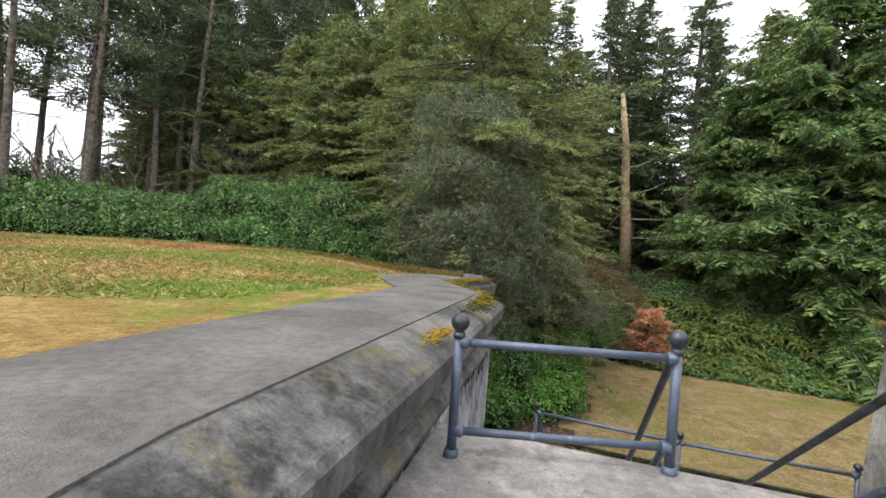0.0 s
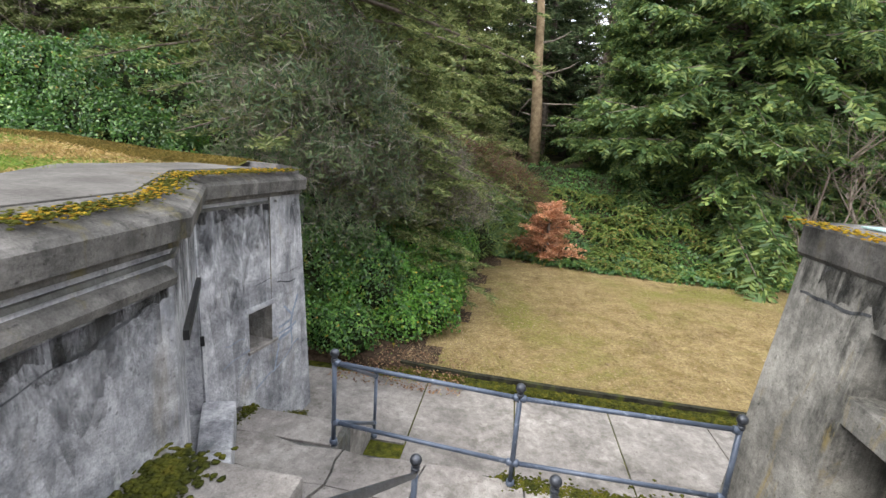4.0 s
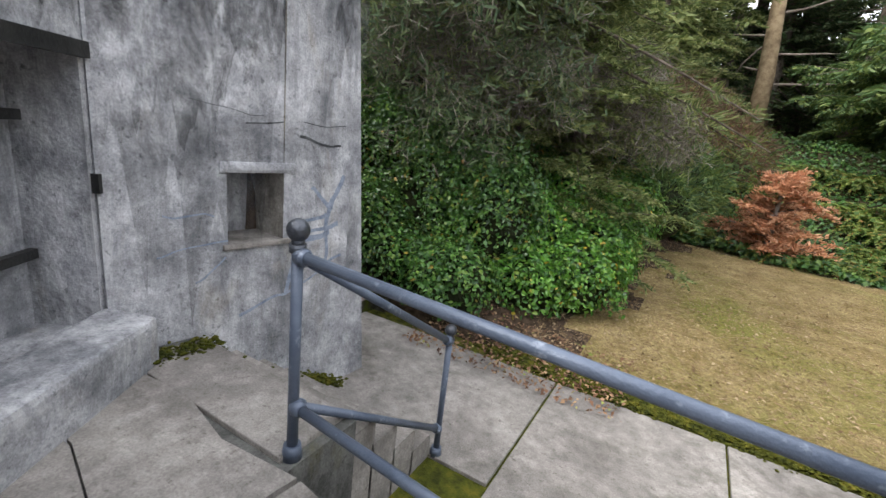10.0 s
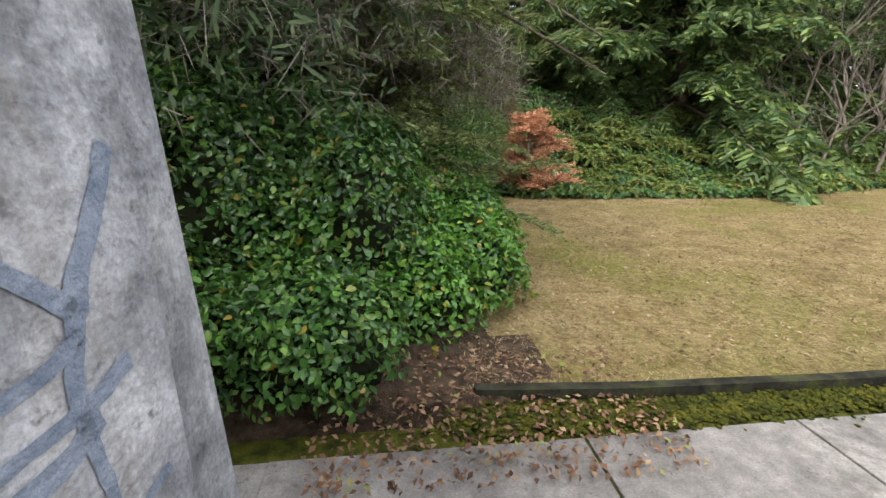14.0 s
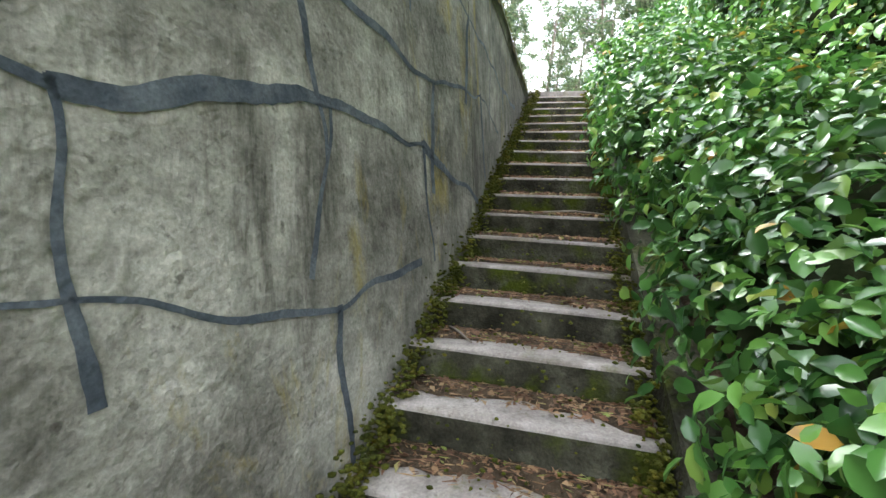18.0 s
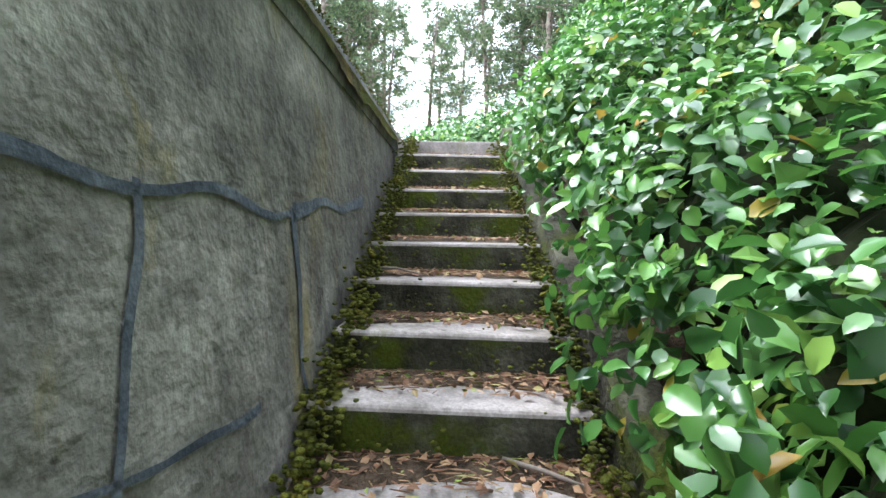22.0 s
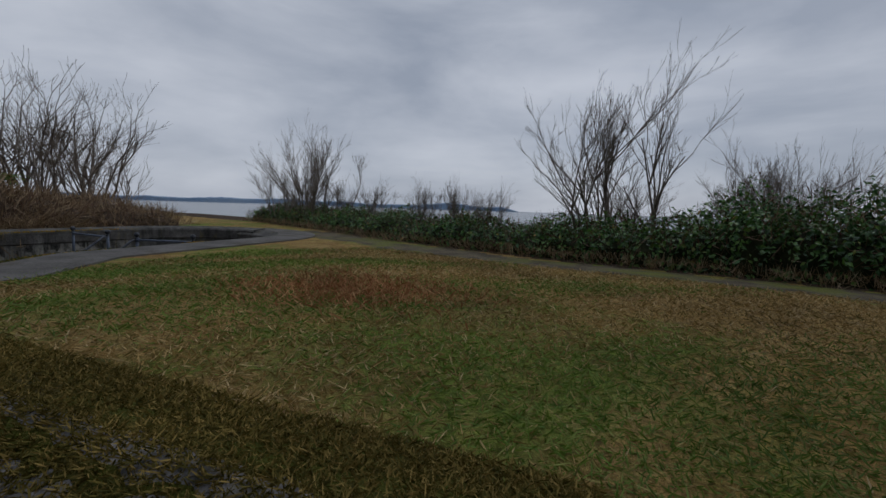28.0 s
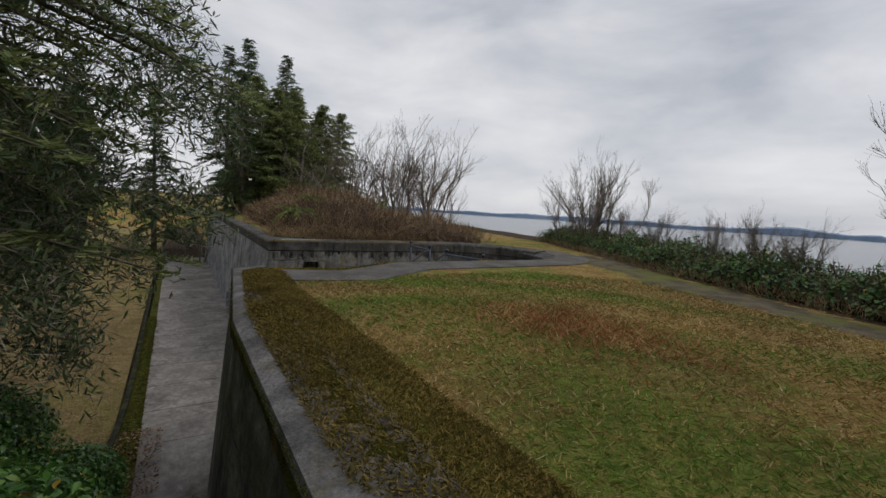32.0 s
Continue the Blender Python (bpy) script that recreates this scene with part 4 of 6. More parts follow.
# loading platform slabs, with the gaps of old cracks between them
mids = thing("platform_slabs", (11, -4, Z_MID), "cracked concrete slabs of the loading platform", "floor", kind="structure")
rs = random.Random(5)
xs = [8.42, 9.9, 11.1, 12.3, 13.4, 14.5]
ys = [-6.70, -4.9, -3.75, -3.2, -2.56]
nodes = {}
for i, x in enumerate(xs):
    for j, y in enumerate(ys):
        fx = 0 if i in (0, len(xs) - 1) else rs.uniform(-0.14, 0.14)
        fy = 0 if j in (0, len(ys) - 1) else rs.uniform(-0.14, 0.14)
        nodes[i, j] = (x + fx, y + fy)
for i in range(len(xs) - 1):
    for j in range(len(ys) - 1):
        q4 = [nodes[i, j], nodes[i + 1, j], nodes[i + 1, j + 1], nodes[i, j + 1]]
        ring = []
        for a, b in zip(q4, q4[1:] + q4[:1]):
            ring.append(a)
            for t in (0.33, 0.66):
                h1 = math.sin(37.0 * (a[0] + b[0]) + 11.0 * (a[1] + b[1]) + 5 * (t if a < b else 1 - t)) * 0.05
                nx_2, ny_2 = (b[1] - a[1]), -(b[0] - a[0])
                sg = 1 if a < b else -1
                ring.append((a[0] + (b[0] - a[0]) * t + sg * nx_2 * h1, a[1] + (b[1] - a[1]) * t + sg * ny_2 * h1))
        mxc, myc = sum(p_[0] for p_ in ring) / len(ring), sum(p_[1] for p_ in ring) / len(ring)
        ring = [(mxc + (x - mxc) * 0.978, myc + (y - myc) * 0.978) for x, y in ring]
        dz = rs.uniform(-0.004, 0.006)
        part("slab", prism_bm(ring, Z_MID - 0.1, Z_MID + dz), M_SLAB, mids)
part("slab", box_bm(8.38, 9.83, -2.53, -2.03, Z_MID - 0.1, Z_MID + 0.002, 0.01), M_SLAB, mids)
# kerb between pavement and lawn
kerb_pts = [(9.7, 1.62), (11.0, 1.50), (13, 1.42), (16, 1.40), (22, 1.42), (44, 1.5)]
sweep("kerb_lawn", kerb_pts[::-1], [(0.06, -4.4), (0.06, Z_COURT + 0.09), (-0.06, Z_COURT + 0.10), (-0.06, -4.4)], M_KERB, "low dark mossy kerb edging the lawn")

# ---- plants ----
def unit(a):
    return a / np.maximum(np.linalg.norm(a, axis=-1, keepdims=True), 1e-9)


def leaf_mesh(name, pos, nrm, length, rng, wide=0.55, fold=0.10, lean=0.5):
    """Oval leaves, each folded a little along its rib, lying about across the normals given."""
    n = len(pos)
    d = unit(np.cross(nrm, rng.normal(size=(n, 3))) + lean * nrm * rng.uniform(-0.3, 1.0, (n, 1)) + np.array([0, 0, -0.25]))
    s = unit(np.cross(d, nrm + 0.35 * rng.normal(size=(n, 3))))
    up = unit(np.cross(s, d))
    ln = np.broadcast_to(np.asarray(length, float), (n,))[:, None] * rng.uniform(0.65, 1.3, (n, 1))
    w = ln * wide * rng.uniform(0.75, 1.15, (n, 1)) / 2
    v = np.stack([pos, pos + d * ln * 0.45 + s * w + up * fold * ln, pos + d * ln * 0.5, pos + d * ln * 0.45 - s * w + up * fold * ln, pos + d * ln - up * 0.12 * ln], 1).reshape(-1, 3)
    k = 5 * np.arange(n)[:, None]
    f = np.concatenate([k + np.array(t) for t in ((0, 2, 1), (0, 3, 2), (1, 2, 4), (2, 3, 4))])
    return mesh_np(name, v, f)


def oval_mesh(name, pos, nrm, length, rng, wide=0.6):
    """Broad pointed leaves with a folded rib and a drooping tip."""
    n = len(pos)
    d = unit(np.cross(nrm, rng.normal(size=(n, 3))) + 0.5 * nrm * rng.uniform(-0.3, 1.0, (n, 1)) + np.array([0, 0, -0.25]))
    s = unit(np.cross(d, nrm + 0.35 * rng.normal(size=(n, 3))))
    up = unit(np.cross(s, d))
    ln = length * rng.uniform(0.6, 1.3, (n, 1))
    w = ln * wide * rng.uniform(0.75, 1.15, (n, 1)) / 2
    fo = rng.uniform(0.02, 0.16, (n, 1)) * ln
    v = np.stack([pos, pos + d * ln * 0.22 + s * w * 0.8 + up * fo, pos + d * ln * 0.55 + s * w * 0.95 + up * fo, pos + d * ln * 0.84 + s * w * 0.5 + up * fo * 0.3, pos + d * ln - up * 0.14 * ln,
                  pos + d * ln * 0.84 - s * w * 0.5 + up * fo * 0.3, pos + d * ln * 0.55 - s * w * 0.95 + up * fo, pos + d * ln * 0.22 - s * w * 0.8 + up * fo, pos + d * ln * 0.55], 1).reshape(-1, 3)
    k = 9 * np.arange(n)[:, None]
    f = np.concatenate([k + np.array(t) for t in ((0, 8, 1), (1, 8, 2), (2, 8, 3), (3, 8, 4), (4, 8, 5), (5, 8, 6), (6, 8, 7), (7, 8, 0))])
    return mesh_np(name, v, f, True)


def blade_mesh(name, root, tip, width, rng):
    n = len(root)
    side = unit(np.cross(tip - root, rng.normal(size=(n, 3)))) * (np.broadcast_to(np.asarray(width, float), (n,))[:, None] / 2)
    mid = root * 0.45 + tip * 0.55
    v = np.stack([root - side * 0.6, root + side * 0.6, mid + side, tip, mid - side], 1).reshape(-1, 3)
    k = 5 * np.arange(n)[:, None]
    f = np.concatenate([k + np.array(t) for t in ((0, 1, 2), (0, 2, 4), (4, 2, 3))])
    return mesh_np(name, v, f)


def fir_parts(seed, h, radius, start, branches, droop=0.25, spray=0.42, width=0.05, blades=4, bare=0.0, hang=0.0, ragged=0.3, taper=0.8, pitch=0.24):
    """Trunk, limbs and needle sprays of one conifer that stands at the origin."""
    rng = np.random.default_rng(seed)
    r0 = 0.014 * h + 0.05
    lean = rng.normal(size=2) * 0.012 * h
    trunk = tube_bm([(lean[0] * t * t, lean[1] * t * t, h * t - 0.3 * (t == 0)) for t in np.linspace(0, 1, 8)], [r0 * (1 - t) ** 0.8 + 0.012 for t in np.linspace(0, 1, 8)], 9)
    limbs = bmesh.new()
    roots, tips, ws = [], [], []
    for b in range(branches):
        u = (b + rng.uniform()) / branches
        z = start + (h - start) * u ** 0.92
        ln = radius * (1 - u) ** taper * rng.uniform(1 - ragged, 1 + ragged) + 0.25
        az = rng.uniform(0, 2 * math.pi)
        ln *= 0.80 + 0.30 * math.sin(2 * az + seed + 5 * u) * math.sin(3 * az - 11 * u) + 0.12 * math.sin(23 * u + seed)
        out = np.array([math.cos(az), math.sin(az), 0.0])
        t_ = z / h
        base = np.array([lean[0] * t_ * t_, lean[1] * t_ * t_, z])
        sl = 0.30 * u - droop * (1 - u) + rng.normal() * 0.2
        curve = [base + out * ln * s + np.array([0, 0, ln * (sl * s - 0.10 * s * s)]) for s in np.linspace(0, 1, 5)]
        if b % 2 == 0 or u < 0.5:
            tube_bm([tuple(c) for c in curve], [0.012 + 0.010 * ln * (1 - s) for s in np.linspace(0, 1, 5)], 4, limbs, False)
        for s in np.linspace(0.30 if ln > 1.5 else 0.15, 1.0, max(3, int(ln / pitch))):
            if rng.uniform() < bare * (1.2 - u):
                continue
            p = curve[0] + (curve[4] - curve[0]) * s
            p[2] = base[2] + ln * (sl * s - 0.10 * s * s)
            for sgn in (-1, 1):
                # one flat feather: a side twig with paired needle tufts
                side = np.array([-out[1], out[0], 0.0]) * sgn
                d = out * rng.uniform(0.3, 1.0) + side * rng.uniform(0.35, 1.0) + np.array([0, 0, rng.normal() * 0.16 - hang])
                d /= np.linalg.norm(d)
                lt = spray * rng.uniform(0.6, 1.35) * (1.25 - 0.55 * s) * (1.0 + 0.10 * ln)
                flat = np.cross(d, np.array([0, 0, 1.0]) + 0.4 * rng.normal(size=3))
                flat /= np.linalg.norm(flat) + 1e-9
                for j in range(blades):
                    f = (j + 0.3) / blades
                    q = p + d * lt * f + np.array([0, 0, -0.22 * lt * f * f]) + rng.normal(size=3) * 0.02
                    lf = lt * (0.46 - 0.26 * f) * rng.uniform(0.7, 1.2)
                    for sg in (-1, 1):
                        roots.append(q), tips.append(q + (d * 0.75 + flat * sg * 0.8) * lf + np.array([0, 0, rng.uniform(-0.02, 0.05) - 0.3 * hang * lf])), ws.append(width * rng.uniform(0.7, 1.3) * (1.15 - 0.4 * f))
    crown = blade_mesh("crown", np.array(roots), np.array(tips), np.array(ws), rng)
    return trunk, limbs, crown


def make_tree(name, label, parts_, bark, leaf, group):
    root = thing(name, (0, 0, 0), label, "tree", group)
    tr = part("trunk", parts_[0], bark, root)
    tagged(part("branchwork", parts_[1], bark, tr), kind="stuff")
    link_mesh("crown", parts_[2], leaf, root)
    return root


def stand(ob, x, y, scale=1.0, turn=0.0, z=None, first=False, sink=0.15):
    zz = float(land(x, y)) - sink if z is None else z
    m = Matrix.LocRotScale((x, y, zz), Euler((0, 0, turn)), (scale,) * 3)
    if first:
        ob.matrix_basis = m
        return ob
    made = copy_thing(ob, m)
    made.scale = (scale,) * 3
    return made


rf = random.Random(11)
fir_a = make_tree("fir_tree", "tall dark green fir with a bare lower trunk", fir_parts(1, 25, 4.0, 5.5, 200, 0.25, 0.62, 0.085, 5, ragged=0.5, pitch=0.32), M_BARK, M_FIR, "forest firs")
fir_b = make_tree("fir_tree", "tall dark green fir with a ragged crown", fir_parts(2, 22, 3.6, 2.2, 210, 0.35, 0.62, 0.085, 5, ragged=0.55, pitch=0.32), M_BARK, M_FIR, "forest firs")
fir_c = make_tree("fir_tree", "olive green fir with drooping boughs", fir_parts(3, 13, 3.9, 0.6, 250, 0.15, 0.50, 0.060, 6, hang=0.12, ragged=0.5, taper=0.65, pitch=0.26), M_BARK, M_FIR_LIGHT, "forest firs")
cedar = make_tree("cedar_tree", "broad green cedar with hanging sprays", fir_parts(4, 15, 4.8, 0.4, 420, 0.30, 0.60, 0.085, 6, hang=0.55, ragged=0.45, taper=0.55, pitch=0.26), M_BARK, M_CEDAR, "forest cedars")
near_fir = make_tree("fir_tree", "wide olive fir with grey dead lower boughs beside the long stair", fir_parts(7, 14.5, 4.4, 3.8, 430, 0.10, 0.34, 0.026, 10, bare=0.25, ragged=0.45, taper=0.5, pitch=0.26, hang=0.05), M_BARK, M_FIR_LIGHT, "")
stand(near_fir, 6.7, 4.7, 1.0, 0.4, first=True)
spots = []
for yrow, step in ((22.0, 3.4), (27.5, 4.0), (34.0, 4.6), (42.0, 5.5)):
    x = -34.0
    while x < 62:
        spots.append((x + rf.uniform(-1.2, 1.2), yrow + rf.uniform(-1.8, 1.8) + 0.0 * x))
        x += step
spots = [s for s in spots if (abs(s[0] - 12.9) > 1.6 or s[1] > 26) and (s[0] < 27 or s[1] > 38) and not (17 < s[0] < 27 and s[1] < 26)]
first_ = {0: True, 1: True, 2: True}
for i, (x, y) in enumerate(spots):
    kind_ = (0, 1, 0, 2, 1)[i % 5] if y > 24 else (1, 2, 0, 1)[i % 4]
    src = (fir_a, fir_b, fir_c)[kind_]
    stand(src, x, y, rf.uniform(0.8, 1.25) * (1.25 if kind_ == 2 and y > 24 else 1.0), rf.uniform(0, 6.28), first=first_[kind_])
    first_[kind_] = False
for x, y, s in ((1.2, 11.5, 1.0), (-3.5, 10.5, 0.95), (4.0, 15.0, 1.35), (2.0, 8.0, 0.7), (-1.5, 14.5, 1.3), (-5.5, 15.5, 1.2), (-8, 13.5, 1.05), (8.6, 16.5, 0.9), (-13, 14, 1.0), (-20, 17, 1.1), (-27, 19, 1.0)):
    stand(fir_c, x, y, s, rf.uniform(0, 6))
for x, y, s in ((8.0, 4.6, 0.42), (9.0, 5.4, 0.48), (7.9, 6.6, 0.62)):
    stand(fir_c, x, y, s, rf.uniform(0, 6))
stand(cedar, 21.8, 17.6, 1.2, 1.0, first=True)
for x, y, s in ((27.5, 19.5, 1.05), (18.4, 20.5, 0.8), (34, 16, 0.9), (42, 12, 1.0)):
    stand(cedar, x, y, s, rf.uniform(0, 6))
for x, y, s in ((40, -8, 0.46), (45, -12, 0.48), (38, -6.5, 0.42), (46, -9, 0.7), (47, -5.5, 0.75), (43, -3.5, 0.65), (48, 2, 0.7), (37, -4.0, 0.5), (52, 8, 0.8), (36, 22, 0.8), (42, 20, 0.75)):
    stand(fir_b, x, y, s, rf.uniform(0, 6))

for x, y, s in ((39, -8.8, 0.75), (41.5, -11, 0.8), (43.5, -9.5, 0.9), (37.5, -7, 0.8), (40.5, -6, 0.9), (44, -13.5, 0.8)):
    stand(fir_c, x, y, s, rf.uniform(0, 6))

# dead standing snag
bm = tube_bm([(0, 0, -0.4), (-0.1, 0, 3), (-0.35, 0.1, 6), (-0.5, 0.1, 9), (-0.95, 0.1, 12.6)], [0.42, 0.36, 0.30, 0.24, 0.14], 12)
snag = thing("dead_snag", (0, 0, 0), "tall dead snag with peeling tan bark and bare grey limbs", "tree")
st_ = part("trunk", bm, M_SNAG, snag)
for z, dx, ln, dz in ((2.6, 1, 3.6, 0.25), (3.9, 1, 2.6, 0.1), (4.7, -1, 2.0, 0.1), (5.6, 1, 2.4, 0.9), (7.4, 1, 1.8, 0.8), (8.2, -1, 1.4, 0.6), (4.4, -1, 1.2, -1.6), (3.2, -1, 1.0, 0.2), (9.6, -1, 1.0, 0.4)):
    x0 = -0.05 * z
    part("limb", tube_bm([(x0, 0, z), (x0 + dx * ln * 0.4, 0.1, z + dz * 0.2), (x0 + dx * ln * 0.75, 0.05, z + dz * 0.55), (x0 + dx * ln, 0.2, z + dz)], [0.07, 0.05, 0.035, 0.012], 6), M_TWIG, st_)
stand(snag, 12.9, 22.4, 1.0, 0.0, first=True)


def bare_tree(name, label, seed, h, spread_, stems, mat, group, depth=4, twig=0.006):
    """A leafless tree or shrub: limbs that fork again and again."""
    rng = random.Random(seed)
    root = thing(name, (0, 0, 0), label, "tree", group)
    for _ in range(stems):
        bm = bmesh.new()

        def grow(p, d, ln, r, level):
            pts = [p]
            for k in range(3):
                d = (d + Vector((rng.gauss(0, 0.13), rng.gauss(0, 0.13), rng.gauss(0.05, 0.08)))).normalized()
                pts.append(pts[-1] + d * ln / 3)
            tube_bm(pts, [r, r * 0.85, r * 0.7, max(twig, r * 0.55)], 5 if level < 2 else 3, bm, False)
            if level < depth:
                for k in range(rng.choice((2, 3, 3) if level else (3, 4))):
                    a = pts[rng.choice((1, 2, 3))]
                    v = Vector((rng.gauss(0, 1), rng.gauss(0, 1), rng.gauss(0.25, 0.6))).normalized()
                    grow(a, (d + v * spread_).normalized(), ln * rng.uniform(0.5, 0.78), max(twig, r * 0.55), level + 1)

        v0 = Vector((rng.gauss(0, 0.25), rng.gauss(0, 0.25), 1)).normalized()
        grow(Vector((rng.gauss(0, 0.12) * stems ** 0.5, rng.gauss(0, 0.12) * stems ** 0.5, -0.2)), v0, h * rng.uniform(0.38, 0.5), 0.0075 * h + 0.008, 0)
        part("stem", bm, mat, root)
    return root


bare_a = bare_tree("bare_tree", "leafless grey deciduous tree with fine twigs", 3, 9.0, 0.75, 2, M_TWIG, "bare trees")
bare_b = bare_tree("bare_tree", "leafless grey deciduous tree with fine twigs", 4, 7.0, 0.6, 4, M_TWIG, "bare trees")
stand(bare_a, 27.0, 13.5, 1.1, 0.3, first=True)
for x, y, s in ((30.5, 11.0, 1.15), (33, 13, 1.2), (25, 15.5, 1.0), (37, 8, 1.2), (40, -1.5, 0.9), (43, -7.5, 0.9), (38, -5.0, 0.75)):
    stand(bare_a, x, y, s, rf.uniform(0, 6))
stand(bare_b, 24.0, -13.5, 1.05, 1.0, z=-0.2, first=True)
for x, y, s in ((26, -14.5, 1.2), (27.5, -13, 1.25), (25, -12, 1.0), (28, -15.5, 1.2), (22.5, -13.8, 0.7), (30, -13.5, 1.35), (31.5, -12.2, 1.3), (33, -10.5, 1.2), (34.5, -8.5, 1.25), (29, -11, 1.1)):
    stand(bare_b, x, y, s, rf.uniform(0, 6), z=-0.3)
for x, y, s in ((30, 16, 1.5), (33, 20, 1.6), (36, 13, 1.4), (39, 17, 1.5), (28, 22, 1.5), (43, 10, 1.3), (27, 18, 1.2)):
    stand(bare_a, x, y, s, rf.uniform(0, 6))
shrub_w = bare_tree("bare_shrub", "leafless willow shrub on the bluff edge", 8, 4.6, 0.36, 11, M_TWIG, "bluff shrubs", 5, 0.003)
stand(shrub_w, 0.5, -12.2, 0.98, 0.0, z=0.0, first=True)
for x, y, s in ((-3.2, -12.6, 0.66), (-4.2, -12.8, 0.6), (13.2, -16.4, 1.0), (15.4, -17.2, 0.7), (4.9, -12.7, 0.34), (6.2, -13.2, 0.34), (9.0, -14.8, 0.36), (3.6, -11.9, 0.3), (12, -16.6, 0.4), (-2.4, -11.2, 0.4), (-0.2, -11.5, 0.35)):
    stand(shrub_w, x, y, s, rf.uniform(0, 6), z=-0.2 if s > 0.5 else 0.3)


# bluff pines
def pine(seed, h, label):
    rng = np.random.default_rng(seed)
    root = thing("pine_tree", (0, 0, 0), label, "tree", "bluff pines")
    lean = rng.normal(size=2) * 0.03 * h
    at = lambda t: (lean[0] * t, lean[1] * t * t, h * t)  # noqa: E731
    tr = part("trunk", tube_bm([at(t) if t else (0, 0, -0.5) for t in np.linspace(0, 1, 9)], [0.18 * (1 - t) ** 0.7 * h / 16 + 0.025 for t in np.linspace(0, 1, 9)], 9), M_BARK, root)
    limbs = bmesh.new()
    ro, ti = [], []
    for b in range(60):
        u = rng.uniform(0.28, 1.0) ** 0.8
        p = np.array(at(u))
        az = rng.uniform(0, 6.28)
        ln = rng.uniform(1.2, 4.2) * (1.3 - u) * h / 16 + 0.4
        o = np.array([math.cos(az), math.sin(az), rng.uniform(-0.25, 0.25)])
        e = p + o * ln
        tube_bm([tuple(p), tuple(p + o * ln * 0.5 + np.array([0, 0, 0.05])), tuple(e)], [0.05, 0.03, 0.012], 4, limbs, False)
        if u > 0.42 or rng.uniform() < 0.25:
            for c in range(5):
                q = p + o * ln * rng.uniform(0.45, 1.05) + rng.normal(size=3) * 0.18
                k = 28
                d = unit(rng.normal(size=(k, 3)) + np.array([0, 0, 0.4]))
                ro.append(q + d * 0.05 + rng.normal(size=(k, 3)) * 0.16), ti.append(ro[-1] + d * rng.uniform(0.15, 0.38, (k, 1)))
    tagged(part("branchwork", limbs, M_BARK, tr), kind="stuff")
    link_mesh("crown", blade_mesh("crown", np.concatenate(ro), np.concatenate(ti), 0.05, rng), M_FIR, root)
    return root


pine_a = pine(21, 19.0, "tall bare-trunked pine against the bright sky")
pine_b = pine(22, 17.0, "slim bare-trunked pine against the bright sky")
stand(pine_a, -11.6, -18.2, 1.0, 0.4, z=0.2, first=True)
stand(pine_b, -13.7, -18.2, 1.05, 1.0, z=0.2, first=True)
for i, (x, y, s) in enumerate(((-18, -17.7, 0.6), (-24, -17, 0.85), (-25.2, -15.6, 0.95), (-33, -13, 1.1), (-31, -10.5, 0.95), (-36, -9, 1.1), (-39, -7, 1.2), (-34, -6, 1.0), (-42, -3, 1.2), (-38, 0, 1.1), (-45, 3, 1.3), (-40, 6, 1.15), (-36, 9, 1.1), (-30, -15.5, 0.9), (-43, -9, 1.2), (-48, -2, 1.3), (-24, -14.5, 0.95), (-25.5, -13.0, 1.0), (-24.5, -11.8, 0.9), (-26.5, -10.5, 1.0), (-22, -8.0, 0.95), (-23.5, -7.0, 1.0), (-26, -5.5, 1.05), (-28, -7.5, 0.9))):
    stand((pine_a, pine_b)[i % 2], x, y, s, rf.uniform(0, 6), z=0.8)


for i, (x, y, s) in enumerate(((-9.5, 17.0, 1.25), (-11.0, 15.0, 1.15), (-12.5, 19.0, 1.3), (-15.5, 17.5, 1.2), (-7.0, 20.0, 1.3), (-14, 23, 1.35), (-18, 21, 1.2), (-19, 15, 1.2), (-22, 19, 1.3), (-10, 25, 1.4), (-25, 13, 1.2), (-17, 11.5, 1.1), (-21.5, 10.5, 1.15), (-26, 8, 1.1), (-4, 22, 1.35), (-16, 6.5, 1.0), (-20, 5, 1.05), (-24, 6, 1.1), (-19, 8.5, 1.1), (-28, 11, 1.2), (-30, 5, 1.1), (-27, 2.5, 1.0), (-33, 9, 1.2), (-21, 14, 1.2), (-14.5, 12, 1.1))):
    stand((pine_a, pine_b)[i % 2], x, y, s, rf.uniform(0, 6))
for x, y, s in ((-18, 6.0, 0.9), (-22, 8.5, 1.0), (-25, 11, 1.1), (-20, 11, 1.0), (-28, 7, 1.0), (-10, 12.5, 0.9), (-13.5, 13.5, 1.0), (-16, 9.5, 0.8), (-7.5, 11.0, 0.7), (29, 16, 1.3), (35, 15, 1.4), (24.5, 13.2, 0.8)):
    stand(bare_a, x, y, s, rf.uniform(0, 6))

